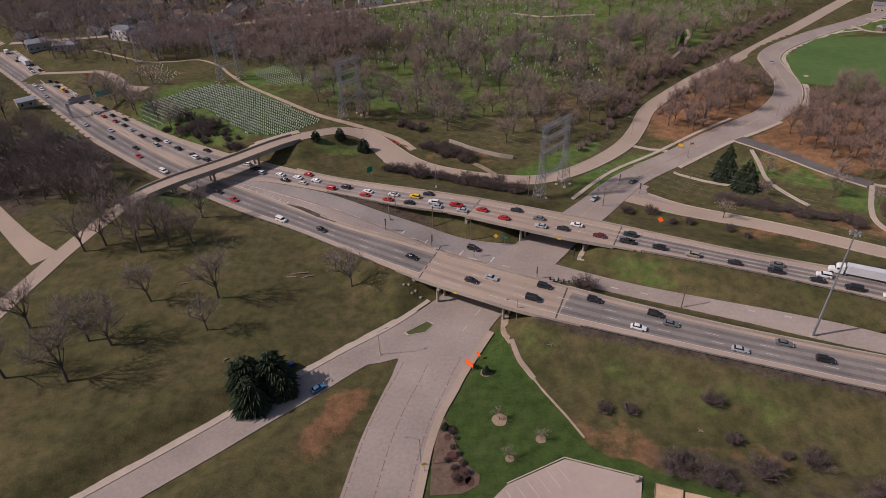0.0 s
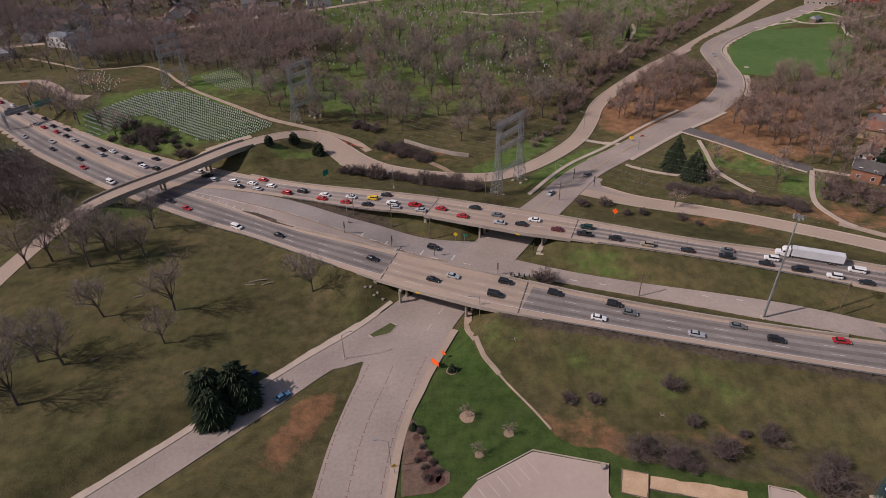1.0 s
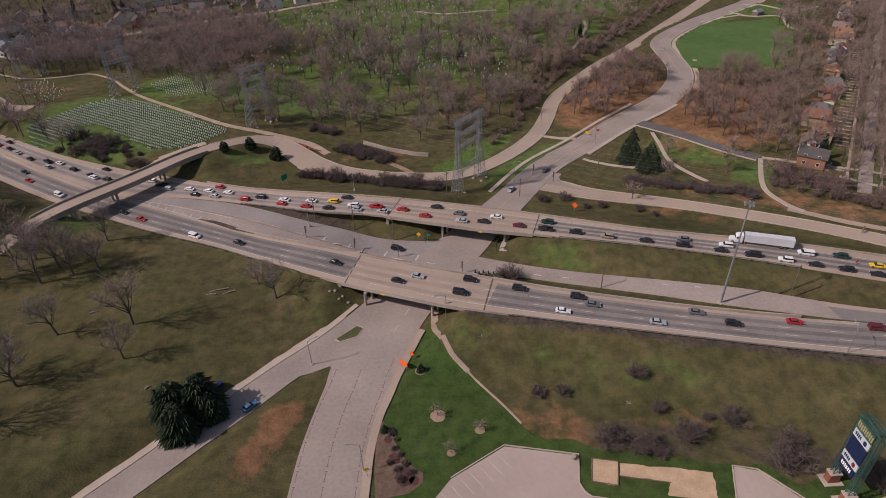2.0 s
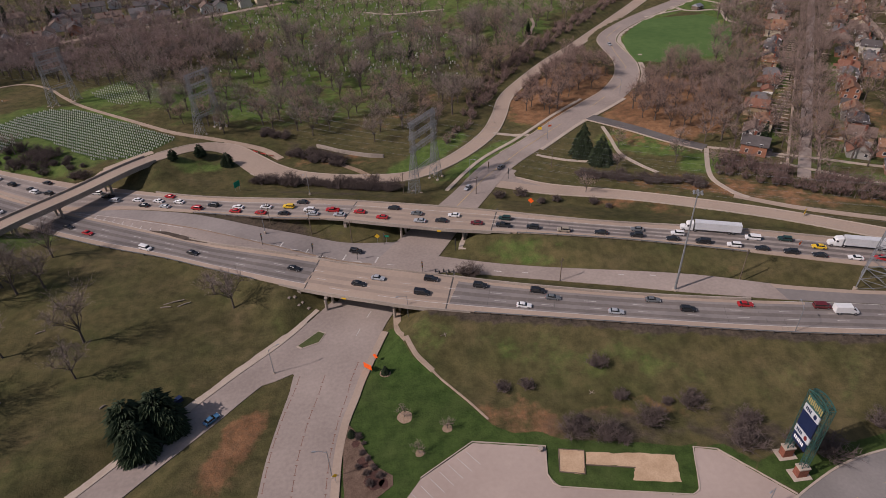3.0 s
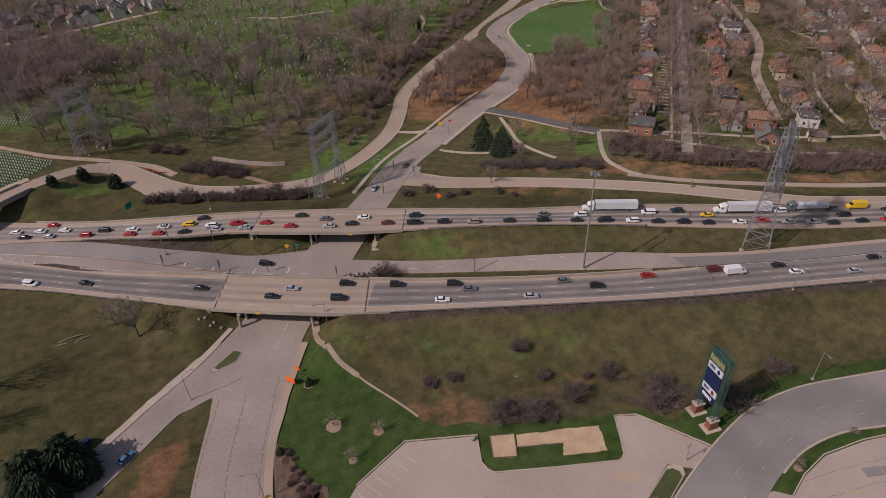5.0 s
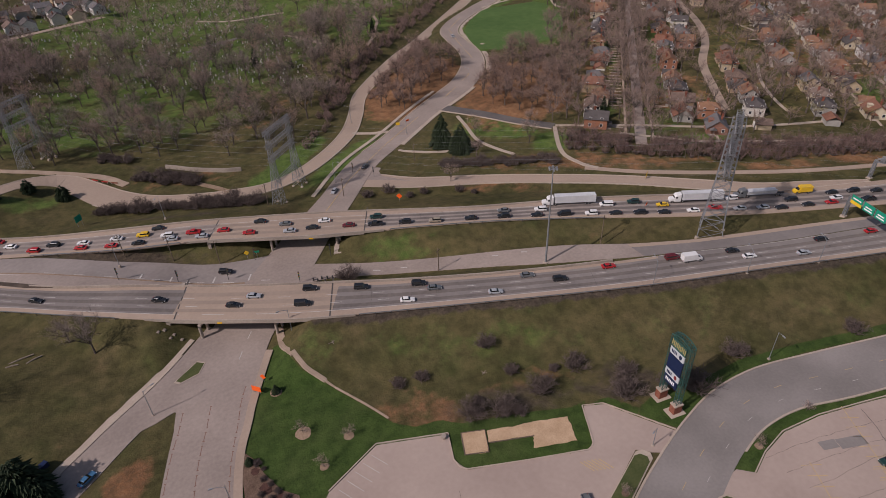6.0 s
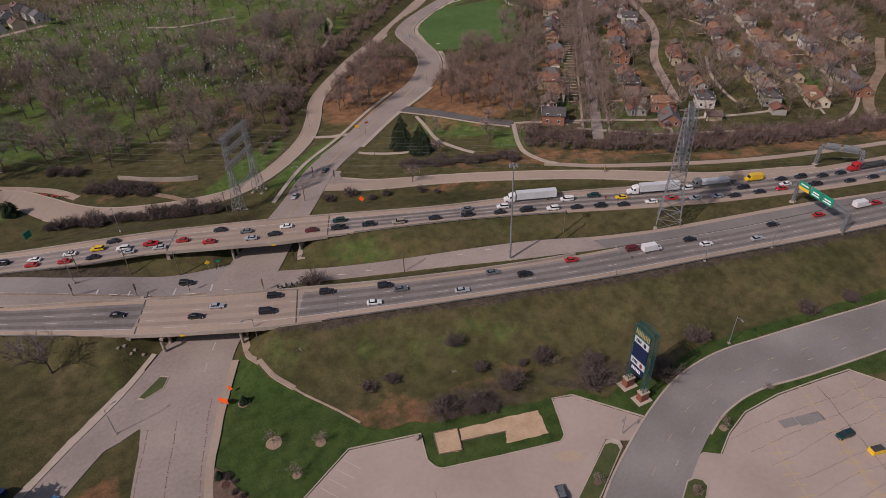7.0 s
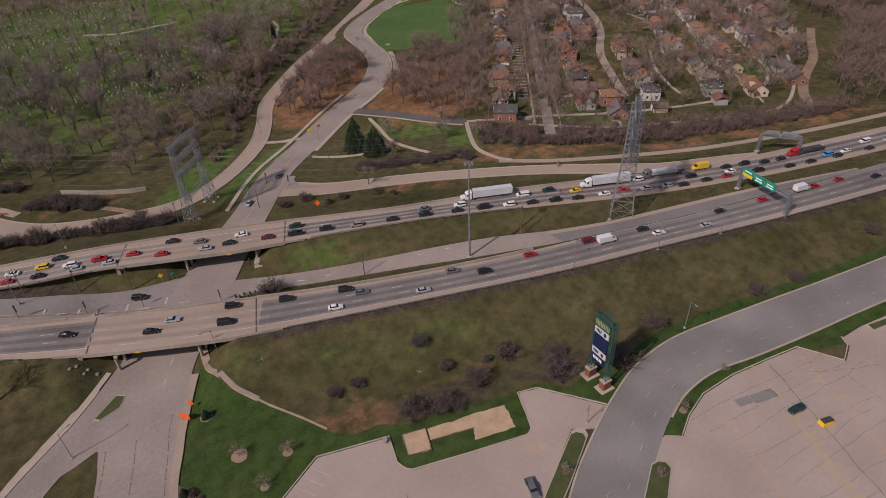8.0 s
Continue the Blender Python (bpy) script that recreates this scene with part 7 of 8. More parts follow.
plain_building("shop", 356, 446, 4, 18, 10, 5, -28, M_RED, "bright red shop beyond the park", 0.05)
plain_building("shop", 374, 434, 4, 16, 10, 5, -28, M_BLUE, "blue shop beyond the park", 0.05)
plain_building("pavilion", 288, 399.5, 4.9, 6, 5, 2.6, 20, M_WOOD, "small park pavilion beside the field", 0.3)

# ================================================================ power line


def lattice_leg(g, foot, top, half0, half1, panels, w):
    """A four-cornered lattice mast from foot to top."""
    rows = []
    for i in range(panels + 1):
        t = i / panels
        c = Vector(foot).lerp(Vector(top), t)
        hw = half0 + (half1 - half0) * t
        rows.append([c + Vector((a * hw, b * hw, 0)) for a, b in ((-1, -1), (1, -1), (1, 1), (-1, 1))])
    for r, s in zip(rows[:-1], rows[1:]):
        for k in range(4):
            m_ = (k + 1) % 4
            g.bar(r[k], s[k], w)
            g.bar(r[k], s[m_], w * 0.55)
            g.bar(r[m_], s[k], w * 0.55)
            g.bar(s[k], s[m_], w * 0.55)


def truss(g, p, q, half, panels, w):
    """A square lattice beam."""
    p, q = Vector(p), Vector(q)
    d = (q - p).normalized()
    n_ = Vector((-d.y, d.x, 0)) * half
    u = Vector((0, 0, half))
    rows = [[p.lerp(q, i / panels) + n_ * a + u * b for a, b in ((-1, -1), (1, -1), (1, 1), (-1, 1))] for i in range(panels + 1)]
    for r, s in zip(rows[:-1], rows[1:]):
        for k in range(4):
            m_ = (k + 1) % 4
            g.bar(r[k], s[k], w)
            g.bar(r[k], s[m_], w * 0.6)
            g.bar(s[k], s[m_], w * 0.5)


def power_tower(x, y, z, turn, high, span=16.0, foot=1.9):
    """Two lattice legs joined by three lattice crossbeams; the beams run along local x."""
    t = thing("power_tower", "grey steel lattice power tower on two legs", "power tower", "power towers")
    half = span / 2
    for s in (-1, 1):
        leg = Geo()
        lattice_leg(leg, (s * half, 0, 0), (s * half * 0.92, 0, high * 0.55), foot, 0.75, 6, 0.17)
        lattice_leg(leg, (s * half * 0.92, 0, high * 0.55), (s * half * 0.9, 0, high), 0.75, 0.6, 7, 0.14)
        part("leg", leg, M_TOWER, t)
        for a in (-1, 1):
            for b in (-1, 1):
                part("footing", Geo().box(s * half + a * foot, b * foot, -0.8, 0.9, 0.9, 1.2), M_KERB, t)
    for f, k in ((0.64, 1.0), (0.81, 1.0), (0.98, 1.0)):
        beam = Geo()
        truss(beam, (-half * 1.12, 0, high * f), (half * 1.12, 0, high * f), 0.75, 12, 0.14)
        part("crossbeam", beam, M_TOWER, t)
        for i in range(4):
            px = -half * 0.95 + i * half * 0.633
            part("insulator", Geo().tube((px, 0, high * f - 0.8), (px, 0, high * f - 2.4), 0.14, 0.14, 6, True), M_DARKSTEEL, t)
    brace = Geo()
    brace.bar((-half * 0.95, 0, high * 0.36), (half * 0.94, 0, high * 0.36), 0.2)
    truss(brace, (-half * 0.95, 0, high * 0.30), (half * 0.95, 0, high * 0.30), 0.5, 10, 0.12)
    part("tie_beam", brace, M_TOWER, t)
    put(t, x, y, z, turn)
    return [(Matrix.Translation((x, y, z)) @ Matrix.Rotation(radians(turn), 4, "Z")) @ Vector((-half * 0.95 + i * half * 0.633, 0, high * f - 2.4)) for f in (0.64, 0.81, 0.98) for i in range(4)]


def tall_tower(x, y, z, turn, high):
    """One broad four-footed lattice tower with three crossarms."""
    t = thing("power_tower", "very tall grey steel lattice tower with crossarms", "power tower", "power towers")
    body = Geo()
    lattice_leg(body, (0, 0, 0), (0, 0, high * 0.46), 3.7, 2.3, 5, 0.24)
    lattice_leg(body, (0, 0, high * 0.46), (0, 0, high), 2.3, 1.8, 12, 0.2)
    lattice_leg(body, (0, 0, high * 0.56), (0, 0, high * 1.04), 1.1, 0.9, 10, 0.14)
    part("body", body, M_TOWER, t)
    for a in (-1, 1):
        for b in (-1, 1):
            part("footing", Geo().box(a * 3.7, b * 3.7, -0.8, 1.1, 1.1, 1.4), M_KERB, t)
    for f in (0.64, 0.81, 0.98):
        beam = Geo()
        truss(beam, (-7.5, 0, high * f), (7.5, 0, high * f), 0.8, 10, 0.16)
        part("crossarm", beam, M_TOWER, t)
        for i in range(4):
            part("insulator", Geo().tube((-7 + i * 4.67, 0, high * f - 0.8), (-7 + i * 4.67, 0, high * f - 2.4), 0.14, 0.14, 6, True), M_DARKSTEEL, t)
    put(t, x, y, z, turn)
    return [(Matrix.Translation((x, y, z)) @ Matrix.Rotation(radians(turn), 4, "Z")) @ Vector((-7 + i * 4.67, 0, high * f - 2.4)) for f in (0.64, 0.81, 0.98) for i in range(4)]


TOWERS = [power_tower(42.8, 208.3, level(42.8, 208.3), 45, 29), power_tower(-43, 288.3, level(-43, 288.3), 45, 28, 12), power_tower(-119, 346, level(-119, 346), 40, 27, 12),
          power_tower(-182, 388.5, 4, 36, 27, 12), tall_tower(150.4, 103.4, level(150.4, 103.4), 38, 39.5)]
ORDER = [3, 2, 1, 0, 4]


def wires(a, b):
    t = thing("power_line", "thin sagging wires between two power towers", "power line", "power lines")
    for p, q in zip(a, b):
        g = Geo()
        pts = [p.lerp(q, i / 12) - Vector((0, 0, 4 * 3.2 * (i / 12) * (1 - i / 12))) for i in range(13)]
        g.loft([[(u.x, u.y, u.z + 0.013), (u.x + 0.012, u.y, u.z - 0.007), (u.x - 0.012, u.y, u.z - 0.007)] for u in pts])
        part("wire", g, M_TOWER, t)


for i, j in zip(ORDER[:-1], ORDER[1:]):
    wires(TOWERS[i], TOWERS[j])
away = [p + Vector((170, -120, 0)) for p in TOWERS[4]]
wires(TOWERS[4], away)

# ================================================================ signs, lamps and poles


def stadium_sign():
    """A tall board between two lattice posts on brick plinths; its face looks along local -x."""
    t = thing("stadium_sign", "tall green steel sign tower with white and navy panels", "sign")
    for y in (-3.7, 3.7):
        part("pad", Geo().box(0.2, y, -0.25, 4.6, 4.4, 0.32), M_KERB, t, "pale concrete pad")
        pl = part("plinth", Geo().box(0.3, y, 0.0, 2.5, 2.3, 2.5), M_BRICK, t, "red brick plinth")
        part("cap", Geo().box(0.3, y, 2.5, 2.8, 2.6, 0.3), M_KERB, pl, "pale stone cap")
        post = Geo()
        lattice_leg(post, (0.3, y, 2.8), (0.3, y, 20.2), 0.75, 0.75, 11, 0.16)
        part("post", post, M_TEAL, t, "green lattice post")
    for z in (9.0, 14.0, 19.6):
        b = Geo()
        truss(b, (0.3, -3.7, z), (0.3, 3.7, z), 0.6, 5, 0.18)
        part("crossbeam", b, M_TEAL, t)
    arch = Geo()
    for i in range(8):
        y0, y1 = -4.4 + i * 1.1, -4.4 + (i + 1) * 1.1
        z0, z1 = 20.2 + 1.0 * (1 - (y0 / 4.4) ** 2), 20.2 + 1.0 * (1 - (y1 / 4.4) ** 2)
        for x in (-0.5, 1.1):
            arch.bar((x, y0, z0), (x, y1, z1), 0.26)
        arch.bar((-0.5, y0, z0), (1.1, y0, z0), 0.16)
        arch.bar((-0.5, y0, z0), (1.1, y1, z1), 0.14)
    part("arch", arch, M_TEAL, t)
    for z, h, m, lab in ((17.6, 2.5, M_TEAL, "green header panel"), (15.7, 1.8, M_PANEL_W, "white panel"), (11.2, 4.4, M_NAVY, "navy panel"), (9.3, 1.8, M_PANEL_W, "white panel"), (7.0, 2.2, M_NAVY, "navy panel")):
        p = part("panel", Geo().box(-0.75, 0, z, 0.3, 6.4 if z > 7.5 else 5.8, h), m, t, lab)
        if m is M_TEAL:
            for i in range(9):
                part("lettering", Geo().box(-0.93, -2.9 + i * 0.72, z + 0.5 + 0.12 * (i % 3), 0.06, 0.42, 1.4), M_GOLD, p, "gold lettering")
        elif z in (15.7, 9.3):
            for i in range(4):
                part("lettering", Geo().box(-0.93, 2.2 - i * 0.62, z + 0.55, 0.06, 0.4, 0.8), M_NAVY, p, "blue lettering")
            part("emblem", Geo().tube((-0.96, -1.6, z + 0.9), (-0.9, -1.6, z + 0.9), 0.62, 0.62, 12, True), M_DARKRED if z < 12 else M_NAVY, p, "round emblem")
        elif z < 8:
            for i in range(6):
                part("lettering", Geo().box(-0.93, 2.0 - i * 0.72, z + 0.7, 0.06, 0.45, 0.9), M_LETTER, p, "white lettering")
    t.matrix_basis = pose(90.4, 61.6, 0.0, 0, 0, -7) @ Matrix.Diagonal((0.9, 0.7, 1, 1))
    return t


M_DARKRED = material("dark_red_panel", (0.15, 0.02, 0.02), (0.22, 0.03, 0.03), 0.6, 4.0, 0.5, 0.0)
stadium_sign()


def gantry(x0, y0, x1, y1, z, high, panels, label, back=False):
    """An overhead sign truss on two posts; panels: start, end, height, material."""
    t = thing("sign_gantry", label, "sign gantry")
    a, b = Vector((x0, y0, z)), Vector((x1, y1, z))
    for p in (a, b):
        post = Geo()
        lattice_leg(post, p, p + Vector((0, 0, high)), 0.45, 0.4, 6, 0.18)
        part("post", post, M_STEEL, t)
        part("footing", Geo().box(p.x, p.y, z - 0.8, 1.6, 1.6, 1.2), M_KERB, t)
    beam = Geo()
    truss(beam, a + Vector((0, 0, high)), b + Vector((0, 0, high)), 0.6, 12, 0.16)
    part("beam", beam, M_STEEL, t)
    d = (b - a)
    turn = math.atan2(d.y, d.x)
    side = Vector((d.y, -d.x, 0)).normalized() * (0.85 if not back else -0.85)
    for f0, f1, h, m, rows in panels:
        c = a + d * (f0 + f1) / 2 + side
        w = d.length * (f1 - f0)
        p = part("panel", Geo().box(c.x, c.y, z + high - h * 0.45, w * 0.96, 0.14, h, turn), m, t, "green road sign" if m is M_GREEN else "")
        if rows == 1:
            o = side.normalized() * 0.1
            part("strip", Geo().box(c.x + o.x, c.y + o.y, z + high - h * 0.45 + 0.05, w * 0.94, 0.06, h * 0.36, turn), M_YSIGN, p, "yellow strip")
        for r in range(rows):
            o = side.normalized() * 0.1
            part("lettering", Geo().box(c.x + o.x, c.y + o.y, z + high - h * 0.45 + h * ((0.18 if rows > 1 else 0.6) + 0.3 * r), w * (0.7 - 0.12 * r), 0.06, h * 0.14, turn), M_LETTER, p, "white lettering")
    return t


# overhead signs: the near carriageway's face the traffic that comes from the west
gantry(193, 87, 187.5, 67.5, 5.8, 7.4, [(0.05, 0.27, 2.9, M_GREEN, 1), (0.29, 0.50, 2.8, M_GREEN, 2), (0.52, 0.73, 2.8, M_GREEN, 2)], "steel sign gantry with green road signs over the lanes")
gantry(224.5, 98, 232, 86.5, 5.8, 7.2, [(0.1, 0.45, 2.8, M_SIGNBACK, 0), (0.5, 0.9, 2.8, M_SIGNBACK, 0)], "steel sign gantry seen from its back", True)
gantry(-189, 300, -172, 318, 1.4, 7.4, [(0.05, 0.5, 3.0, M_SIGNBACK, 0), (0.6, 0.95, 2.8, M_GREEN, 2)], "steel sign gantry over the western lanes", True)


def street_lamp(x, y, z, high, arm, turn, label="tall galvanised street lamp with a curved arm"):
    t = thing("street_lamp", label, "street lamp", "street lamps")
    part("pole", Geo().tube((0, 0, -0.6), (0, 0, high), 0.11, 0.07, 8), M_STEEL, t)
    part("base", Geo().box(0, 0, -0.5, 0.6, 0.6, 0.7), M_KERB, t)
    part("arm", Geo().tube((0, 0, high - 0.5), (arm * 0.5, 0, high + 0.15), 0.06, 0.05, 6).tube((arm * 0.5, 0, high + 0.15), (arm, 0, high + 0.25), 0.05, 0.05, 6), M_STEEL, t)
    part("lamp_head", Geo().box(arm + 0.3, 0, high + 0.14, 0.9, 0.34, 0.2, 0, 0.8), M_SIGNBACK, t)
    return put(t, x, y, z, turn)


for x, y, z, h, arm, turn in ((114.6, 92, 5.9, 8.0, 2.6, 66), (141, 82, 5.9, 8.0, 2.6, 66), (163, 75, 5.9, 8.0, 2.6, 66), (123.5, 59.3, 0.1, 9.2, 1.6, 250), (-18, 120.5, 0, 8.5, 2.2, 20), (-6.5, 85, 0, 9.0, 2.4, 170),
                              (-2, 204.5, 5.9, 9, 2.6, 245), (-19, 187, 3.0, 9, 2.4, 60), (61, 208, 0.1, 9, 2.2, 310), (20, 131, 0.1, 9, 2.4, 180), (104, 232, 1.2, 8, 2, 310), (158, 268, 3, 8, 2, 120), (79, 54.5, 0, 6, 1.4, 200), (88, 259, 0.4, 8, 2, 140)):
    street_lamp(x, y, z, h, arm, turn)


def mast():
    t = thing("high_mast_lamp", "very tall steel mast with a ring of floodlights", "lamp mast")
    part("pole", Geo().tube((0, 0, -0.8), (0, 0, 16), 0.34, 0.25, 10).tube((0, 0, 16), (0, 0, 32.4), 0.25, 0.15, 10), M_STEEL, t)
    part("base", Geo().tube((0, 0, -0.8), (0, 0, 0.4), 0.9, 0.9, 10, True), M_KERB, t)
    ring_ = Geo()
    for i in range(10):
        a, b = i * 0.6283, (i + 1) * 0.6283
        ring_.bar((math.cos(a) * 0.9, math.sin(a) * 0.9, 32.2), (math.cos(b) * 0.9, math.sin(b) * 0.9, 32.2), 0.12)
        ring_.bar((0, 0, 32.2), (math.cos(a) * 0.9, math.sin(a) * 0.9, 32.2), 0.06)
    part("ring", ring_, M_STEEL, t)
    for i in range(6):
        a = i * 1.0472
        part("floodlight", Geo().box(math.cos(a) * 1.15, math.sin(a) * 1.15, 31.9, 0.55, 0.5, 0.5, a, 0.7), M_SIGNBACK, t)
    return put(t, 96, 117.6, level(96, 117.6))


mast()


def utility_pole(x, y, high, label="weathered timber utility pole", lean=0.0):
    t = thing("utility_pole", label, "pole", "timber poles")
    part("pole", Geo().tube((0, 0, -0.8), (0, 0, high), 0.16, 0.12, 7, True), M_WOOD, t)
    part("crossarm", Geo().box(0, 0, high - 1.0, 2.0, 0.12, 0.14), M_WOOD, t)
    for s in (-0.85, 0.85):
        part("insulator", Geo().tube((s, 0, high - 0.86), (s, 0, high - 0.6), 0.06, 0.05, 6, True), M_DARKSTEEL, t)
    return put(t, x, y, level(x, y), 30 + lean)


for x, y, h in ((117.5, 117.5, 11.5), (68, 134.6, 8.5), (9.5, 176, 9), (-3.5, 184.5, 10), (-17, 192, 9), (33, 203, 9), (96, 208, 8), (190, 170, 10), (215, 148, 10), (262, 122, 10), (60, 196, 8)):
    utility_pole(x, y, h)


def post_sign(name, x, y, z, turn, m, w, h, at, label, diamond=False, posts=1):
    t = thing(name, label, "sign")
    for s in ((0,) if posts == 1 else (-w * 0.35, w * 0.35)):
        part("post", Geo().tube((s, 0, -0.5), (s, 0, at + h * 0.6), 0.06, 0.06, 6), M_STEEL, t)
    g = Geo()
    if diamond:
        k = w * 0.7
        g.loft([[(0, y_, at - k + k), (k, y_, at + k), (0, y_, at + 2 * k), (-k, y_, at + k)] for y_ in (-0.1, -0.06)])
    else:
        g.box(0, -0.08, at, w, 0.05, h)
    part("panel", g, m, t)
    return put(t, x, y, z, turn)


post_sign("warning_sign", 5.9, 114.6, 0.1, -48, M_ORANGE, 2.6, 1.7, 0.7, "orange roadworks board on two posts", False, 2)
post_sign("warning_sign", 8.4, 117.6, 0.1, -48, M_ORANGE, 1.3, 1.2, 0.8, "orange diamond roadworks sign", True)
post_sign("warning_sign", 75, 177.5, level(75, 177.5), -40, M_ORANGE, 1.6, 1.3, 1.2, "orange diamond roadworks sign beside the freeway", True)
post_sign("warning_sign", 143, 124.5, level(143, 124.5), 20, M_ORANGE, 1.2, 1.0, 0.8, "small orange sign in the median grass")
post_sign("warning_sign", 18, 173.5, level(18, 173.5), -15, M_YSIGN, 1.3, 1.0, 2.0, "yellow diamond warning sign in the median", True)
post_sign("street_sign", 21, 173, level(21, 173), -15, M_GREEN, 1.8, 0.7, 2.2, "small green direction sign")
post_sign("street_sign", -29, 222.5, level(-29, 222.5), 48, M_GREEN, 3.0, 2.4, 2.0, "large green direction sign on two posts", False, 2)
post_sign("warning_sign", -5.8, 83.5, 0, 5, M_YSIGN, 0.9, 0.9, 2.0, "yellow diamond sign beside the street", True)
post_sign("street_sign", 104, 241, level(104, 241), -20, M_YSIGN, 1.8, 1.3, 1.0, "pale yellow park sign beside the street", False, 2)
post_sign("warning_sign", 158, 140, level(158, 140), 30, M_YSIGN, 1.6, 2.2, 0.8, "yellow ramp sign beside the freeway", False, 2)
post_sign("warning_sign", 110, 243.5, level(110, 243.5), 10, M_ORANGE, 1.6, 0.8, 0.4, "low orange roadworks board", False, 2)
post_sign("warning_sign", -205, 355, level(-205, 355), 10, M_ORANGE, 2.2, 2.0, 1.0, "orange roadworks board beside the freeway", False, 2)
for e, x in ((EB_S, 3.0), (WB_S, 38.0)):
    o = tagged(part("clearance_sign", Geo().box(0, 0, 0, 1.3, 0.06, 0.55), M_YSIGN), "small yellow clearance plate on the bridge", "sign")
    o.matrix_basis = pose(x, float(e(x)) - 0.62, 5.1, 0, 0, -26)


def traffic_signal(x, y, turn, high=4.6):
    t = thing("traffic_signal", "dark traffic signal on a slim post", "traffic signal", "traffic signals")
    part("post", Geo().tube((0, 0, -0.4), (0, 0, high), 0.08, 0.07, 6), M_DARKSTEEL, t)
    for z in (high - 1.1, high - 2.4):
        hd = part("signal_head", Geo().box(0, -0.22, z, 0.36, 0.3, 1.05), M_DARKSTEEL, t)
        for i, m in enumerate((M_GREEN, M_YSIGN, M_TAIL)):
            part("lens", Geo().tube((0, -0.36, z + 0.2 + 0.32 * i), (0, -0.40, z + 0.2 + 0.32 * i), 0.12, 0.12, 8, True), m, hd)
    return put(t, x, y, level(x, y) + 0.12, turn)


for x, y, a in ((10, 165.5, 60), (29, 152.5, -20), (42, 160.5, 160), (20, 172, 40), (76, 204, 200), (70, 212, 20), (-4, 172, 60), (-20, 180, 60)):
    traffic_signal(x, y, a)

# ---------------------------------------------------------------- small things on the grass
t = thing("sand_pit", "worn timber-edged sand pit in the grass by the lot", "sand pit")
SQUARE = [(41.5, 73.2), (46.6, 71.2), (48.9, 76.8), (43.6, 78.7)]
ELBOW = [(47.9, 73.4), (53, 71.7), (57.8, 69.9), (56.9, 68.6), (55.7, 67.1), (60, 65.6), (65.3, 64), (66.6, 67.2), (67.7, 70.3), (62, 72.4), (55, 74.4), (49.2, 76.4)]
for outline in (SQUARE, ELBOW):
    fine = []
    for (x0, y0), (x1, y1) in zip(outline, outline[1:] + outline[:1]):
        for k in range(5):
            fine.append((x0 + (x1 - x0) * k / 5 + rng.uniform(-0.16, 0.16), y0 + (y1 - y0) * k / 5 + rng.uniform(-0.16, 0.16)))
    part("sand", Geo().slab(fine, -0.3, 0.1), M_SAND, t)
for (x0, y0), (x1, y1) in zip(SQUARE, SQUARE[1:] + SQUARE[:1]):
    part("edging", Geo().box((x0 + x1) / 2, (y0 + y1) / 2, -0.2, math.hypot(x1 - x0, y1 - y0) + 0.15, 0.15, 0.42, math.atan2(y1 - y0, x1 - x0)), M_WOOD, t)
part("edging", Geo().box(52.8, 71.5, -0.2, 10.6, 0.15, 0.42, radians(-19.5)), M_WOOD, t)
for x, y, r in ((12, 97, 1.9), (21, 91, 1.2), (13.2, 86, 1.0), (10, 112.5, 1.5), (65.5, 48.5, 0.8), (99, 42.8, 0.9), (80.5, 35.5, 0.7)):
    g = Geo()
    rim = [(x + math.cos(i * 0.35) * r * rng.uniform(0.92, 1.05), y + math.sin(i * 0.35) * r * rng.uniform(0.92, 1.05)) for i in range(18)]
    z = 0.18 if 55 < x < 90 else -0.0
    tagged(part("mulch_ring", g.slab(rim, z - 0.2, z + 0.07), M_MULCH if z else M_DIRT), "round bed of brown mulch in the lawn", "mulch bed", "mulch rings")
for x, y, h in ((12, 97, 0.32), (21, 91, 0.3), (13.2, 86, 0.3), (65.5, 48.5, 0.26), (99, 42.8, 0.28), (80.5, 35.5, 0.26), (117, 44, 0.25)):
    place("tree", 2, x, y, h * 0.75, rng.uniform(0, 360), "young leafless tree in a mulch ring", "tree", "young trees", (1.1, 1, 0.95))
bed = [(-1.5, 98.8), (0.2, 95.6), (1.2, 91), (3.4, 85), (6.3, 82), (6, 79.6), (2.3, 77.6), (-4.6, 77.4), (-4.3, 84), (-3.4, 91)]
t = thing("planting_bed", "bare brown planting bed beside the street", "planting bed")
part("soil", Geo().slab(bed[::-1], -0.2, 0.06), M_MULCH, t)
for cx, cy, r in ((2.2, 82, 2.6), (0.6, 87, 1.6), (-0.4, 92.5, 1.1), (4.2, 80.5, 1.3)):
    patch = [(cx + math.cos(k * 0.45) * r * rng.uniform(0.6, 1.0), cy + math.sin(k * 0.45) * r * 1.2 * rng.uniform(0.6, 1.0)) for k in range(14)]
    part("leaf_litter", Geo().slab(patch, 0.0, 0.075), M_LEAVES, t, "dark reddish fallen leaves")
for x, y in ((0.5, 94), (1.4, 92), (0.6, 89.5), (1.8, 87.5), (2.6, 85), (0.8, 84), (-0.8, 86), (3.6, 82.6), (1.2, 81.2)):
    place("shrub", 2, x, y, rng.uniform(0.5, 0.8), rng.uniform(0, 360), "low reddish leafless shrub in a planting bed", "shrub", "bed shrubs")
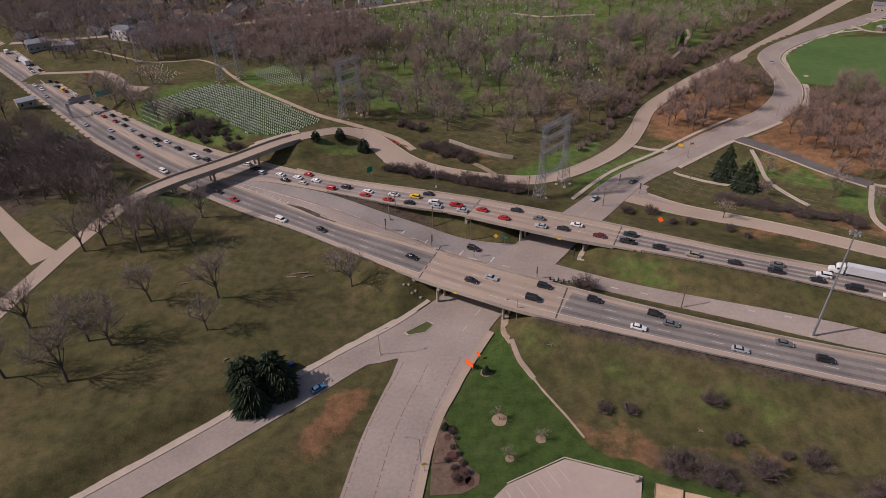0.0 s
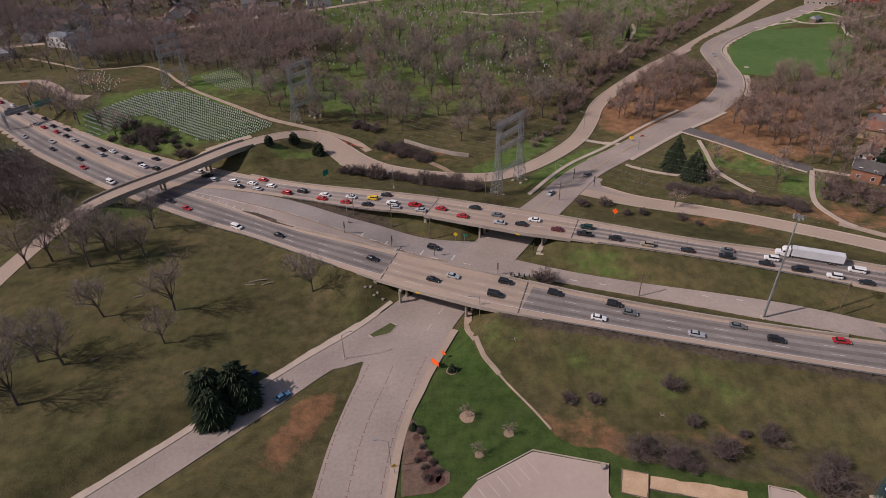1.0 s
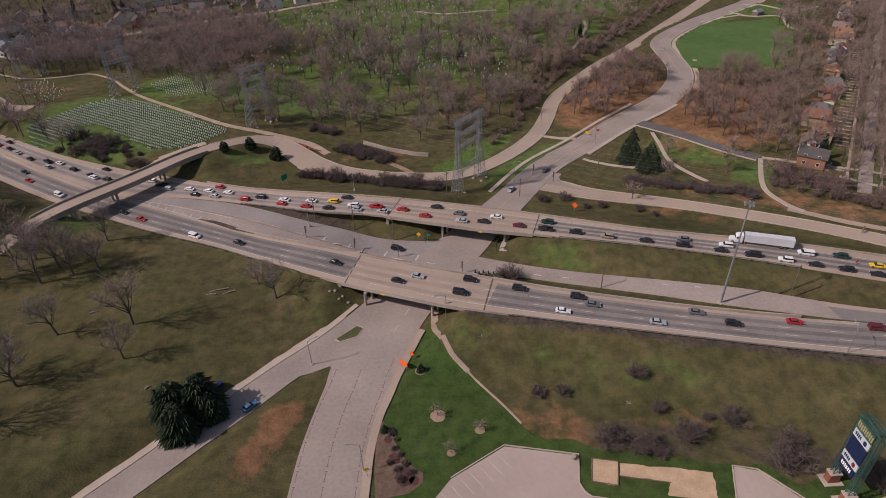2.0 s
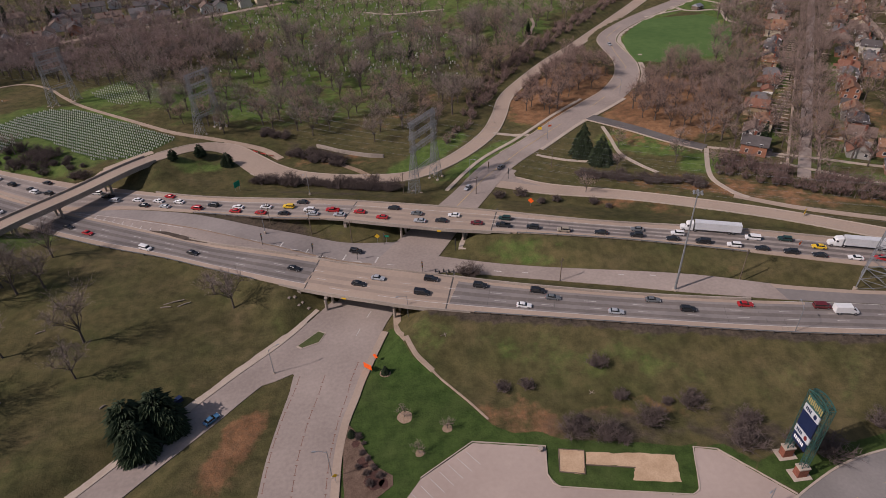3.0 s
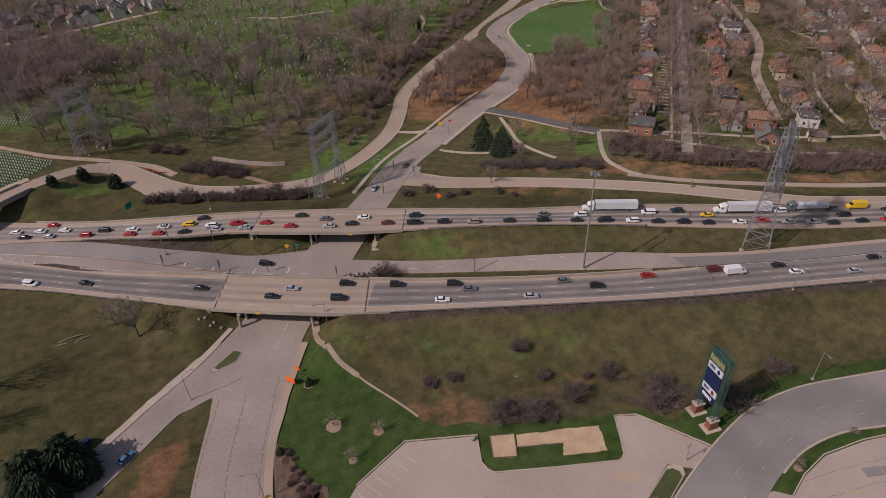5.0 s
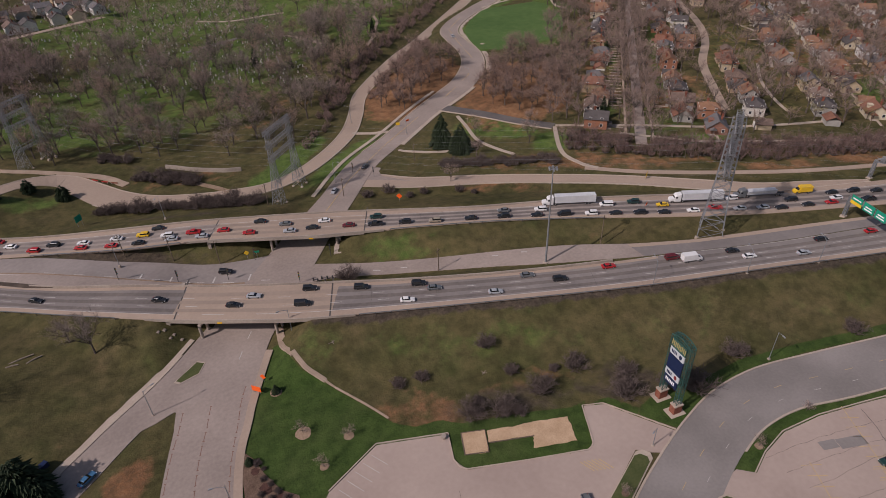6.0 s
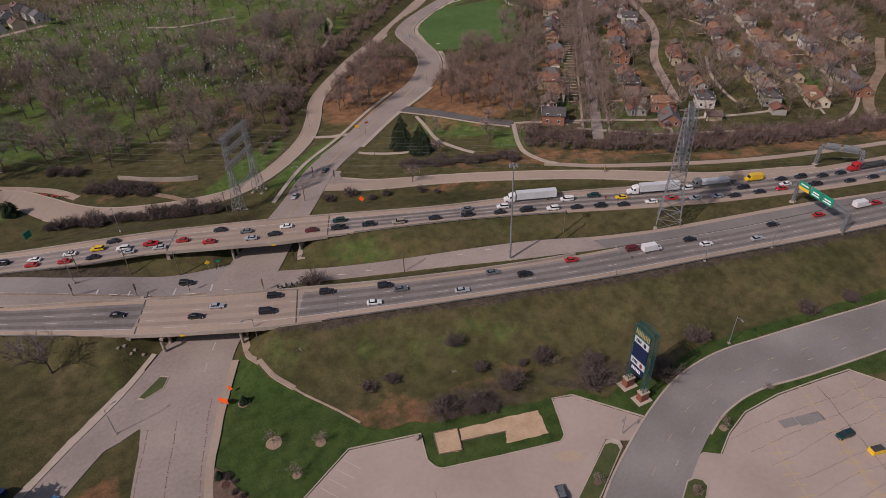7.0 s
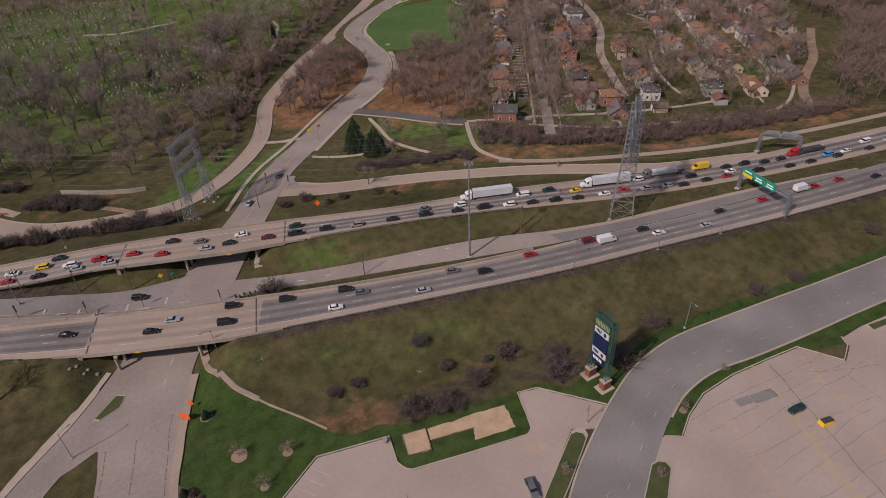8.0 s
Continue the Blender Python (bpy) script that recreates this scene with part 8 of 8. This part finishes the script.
for x, y, a, L in ((-46, 156, 10, 6), (-43, 154.5, 20, 4), (-48, 154, -5, 3), (-83, 124, 30, 2), (-100, 142, 60, 4), (-58, 117, 40, 1.5), (-80, 150, 15, 2.5)):
    tagged(put(part("fallen_log", Geo().tube((-L / 2, 0, 0.18), (0, 0.15, 0.22), 0.2, 0.24, 7, True).tube((0, 0.15, 0.22), (L / 2, 0, 0.18), 0.24, 0.16, 7, True), M_RUBBLE), x, y, level(x, y), a), "pale fallen log on the grass", "log", "fallen logs")
for x, y in ((-9, 145.5), (-11, 147), (-7.5, 143.8), (-10, 144.5), (-12.5, 146.5)):
    g = Geo()
    g.loft([[(math.cos(i * 1.2566) * r * rng.uniform(0.8, 1.2), math.sin(i * 1.2566) * r * rng.uniform(0.8, 1.2), z) for i in range(5)] for r, z in ((0.7, -0.2), (0.6, 0.06), (0.3, 0.16))])
    tagged(put(part("boulder", g, M_RUBBLE), x, y, level(x, y)), "pale broken rock below the bridge end", "rock", "rocks")
for x, y in ((34, 150.5), (35.5, 151), (37, 150.2), (38.5, 149.6), (40, 149.4), (33, 151.6), (36, 149)):
    tagged(put(part("traffic_barrel", Geo().tube((0, 0, 0), (0, 0, 1.0), 0.3, 0.24, 8, True), M_DARKSTEEL), x, y, 0.0), "dark barrel by the ramp mouth", "barrel", "roadworks barrels")
tagged(put(part("planter", Geo().tube((0, 0, 0), (0, 0, 0.9), 0.5, 0.6, 10, True), M_BARRIER), 39.6, 79.5, -0.02), "round concrete bin at the lot corner", "bin")
t = thing("skip_container", "yellow steel container in the cracked lot", "container")
part("body", Geo().box(0, 0, 0.1, 3.0, 1.6, 1.2), M_YSIGN, t)
part("lid", Geo().box(0, 0, 1.3, 2.8, 1.4, 0.1), M_DARKSTEEL, t)
put(t, 120.5, 20.5, -0.02, 160)
t = thing("skip_container", "blue steel bin beside the spruce", "container")
part("body", Geo().box(0, 0, 0.0, 1.8, 1.2, 1.2), M_NAVY, t)
part("lid", Geo().box(0, 0, 1.2, 1.85, 1.25, 0.1), M_NAVY, t)
put(t, -41, 116, level(-41, 116), 40)
t = thing("playground_frame", "blue playground frame beside the field", "playground")
for x in (-2, 2):
    for y in (-2, 2):
        part("post", Geo().tube((x, y, -0.3), (x, y, 3), 0.1, 0.1, 6), M_NAVY, t)
part("roof", Geo().loft([[(-2.4, -2.4, 3), (2.4, -2.4, 3), (2.4, 2.4, 3), (-2.4, 2.4, 3)], [(-0.1, -0.1, 4.4), (0.1, -0.1, 4.4), (0.1, 0.1, 4.4), (-0.1, 0.1, 4.4)]]), M_TEAL, t)
put(t, 318, 402, 4, 20)
for x, y in ((27.5, 118), (58, 92)):
    g = Geo()
    for i in range(4):
        a = i * 1.5 + rng.random()
        g.tube((0, 0, 0.1), (math.cos(a) * rng.uniform(0.6, 1.3), math.sin(a) * rng.uniform(0.6, 1.3), 0.22), 0.12, 0.06, 5, True)
    tagged(put(part("brush_pile", g, M_RUBBLE), x, y, level(x, y)), "small pale pile of cut branches", "brush pile", "brush piles")

# low barriers along the park road
rg = random.Random(77)
for k in range(7):
    f = k / 6
    x, y = -36 + 20 * f, 270.5 - 16 * f
    t = thing("road_barrier", "low red-brown barrier beside the park road", "barrier", "park road barriers")
    part("board", Geo().box(0, 0, 0.35, 2.9, 0.14, 0.5), M_RED if k % 3 else M_BRICK, t)
    for s in (-1.2, 1.2):
        part("foot", Geo().box(s, 0, -0.2, 0.2, 0.7, 0.6, 0, 0.6), M_BARRIER, t)
    put(t, x, y, level(x, y) + 0.05, -38 + rg.uniform(-9, 9))
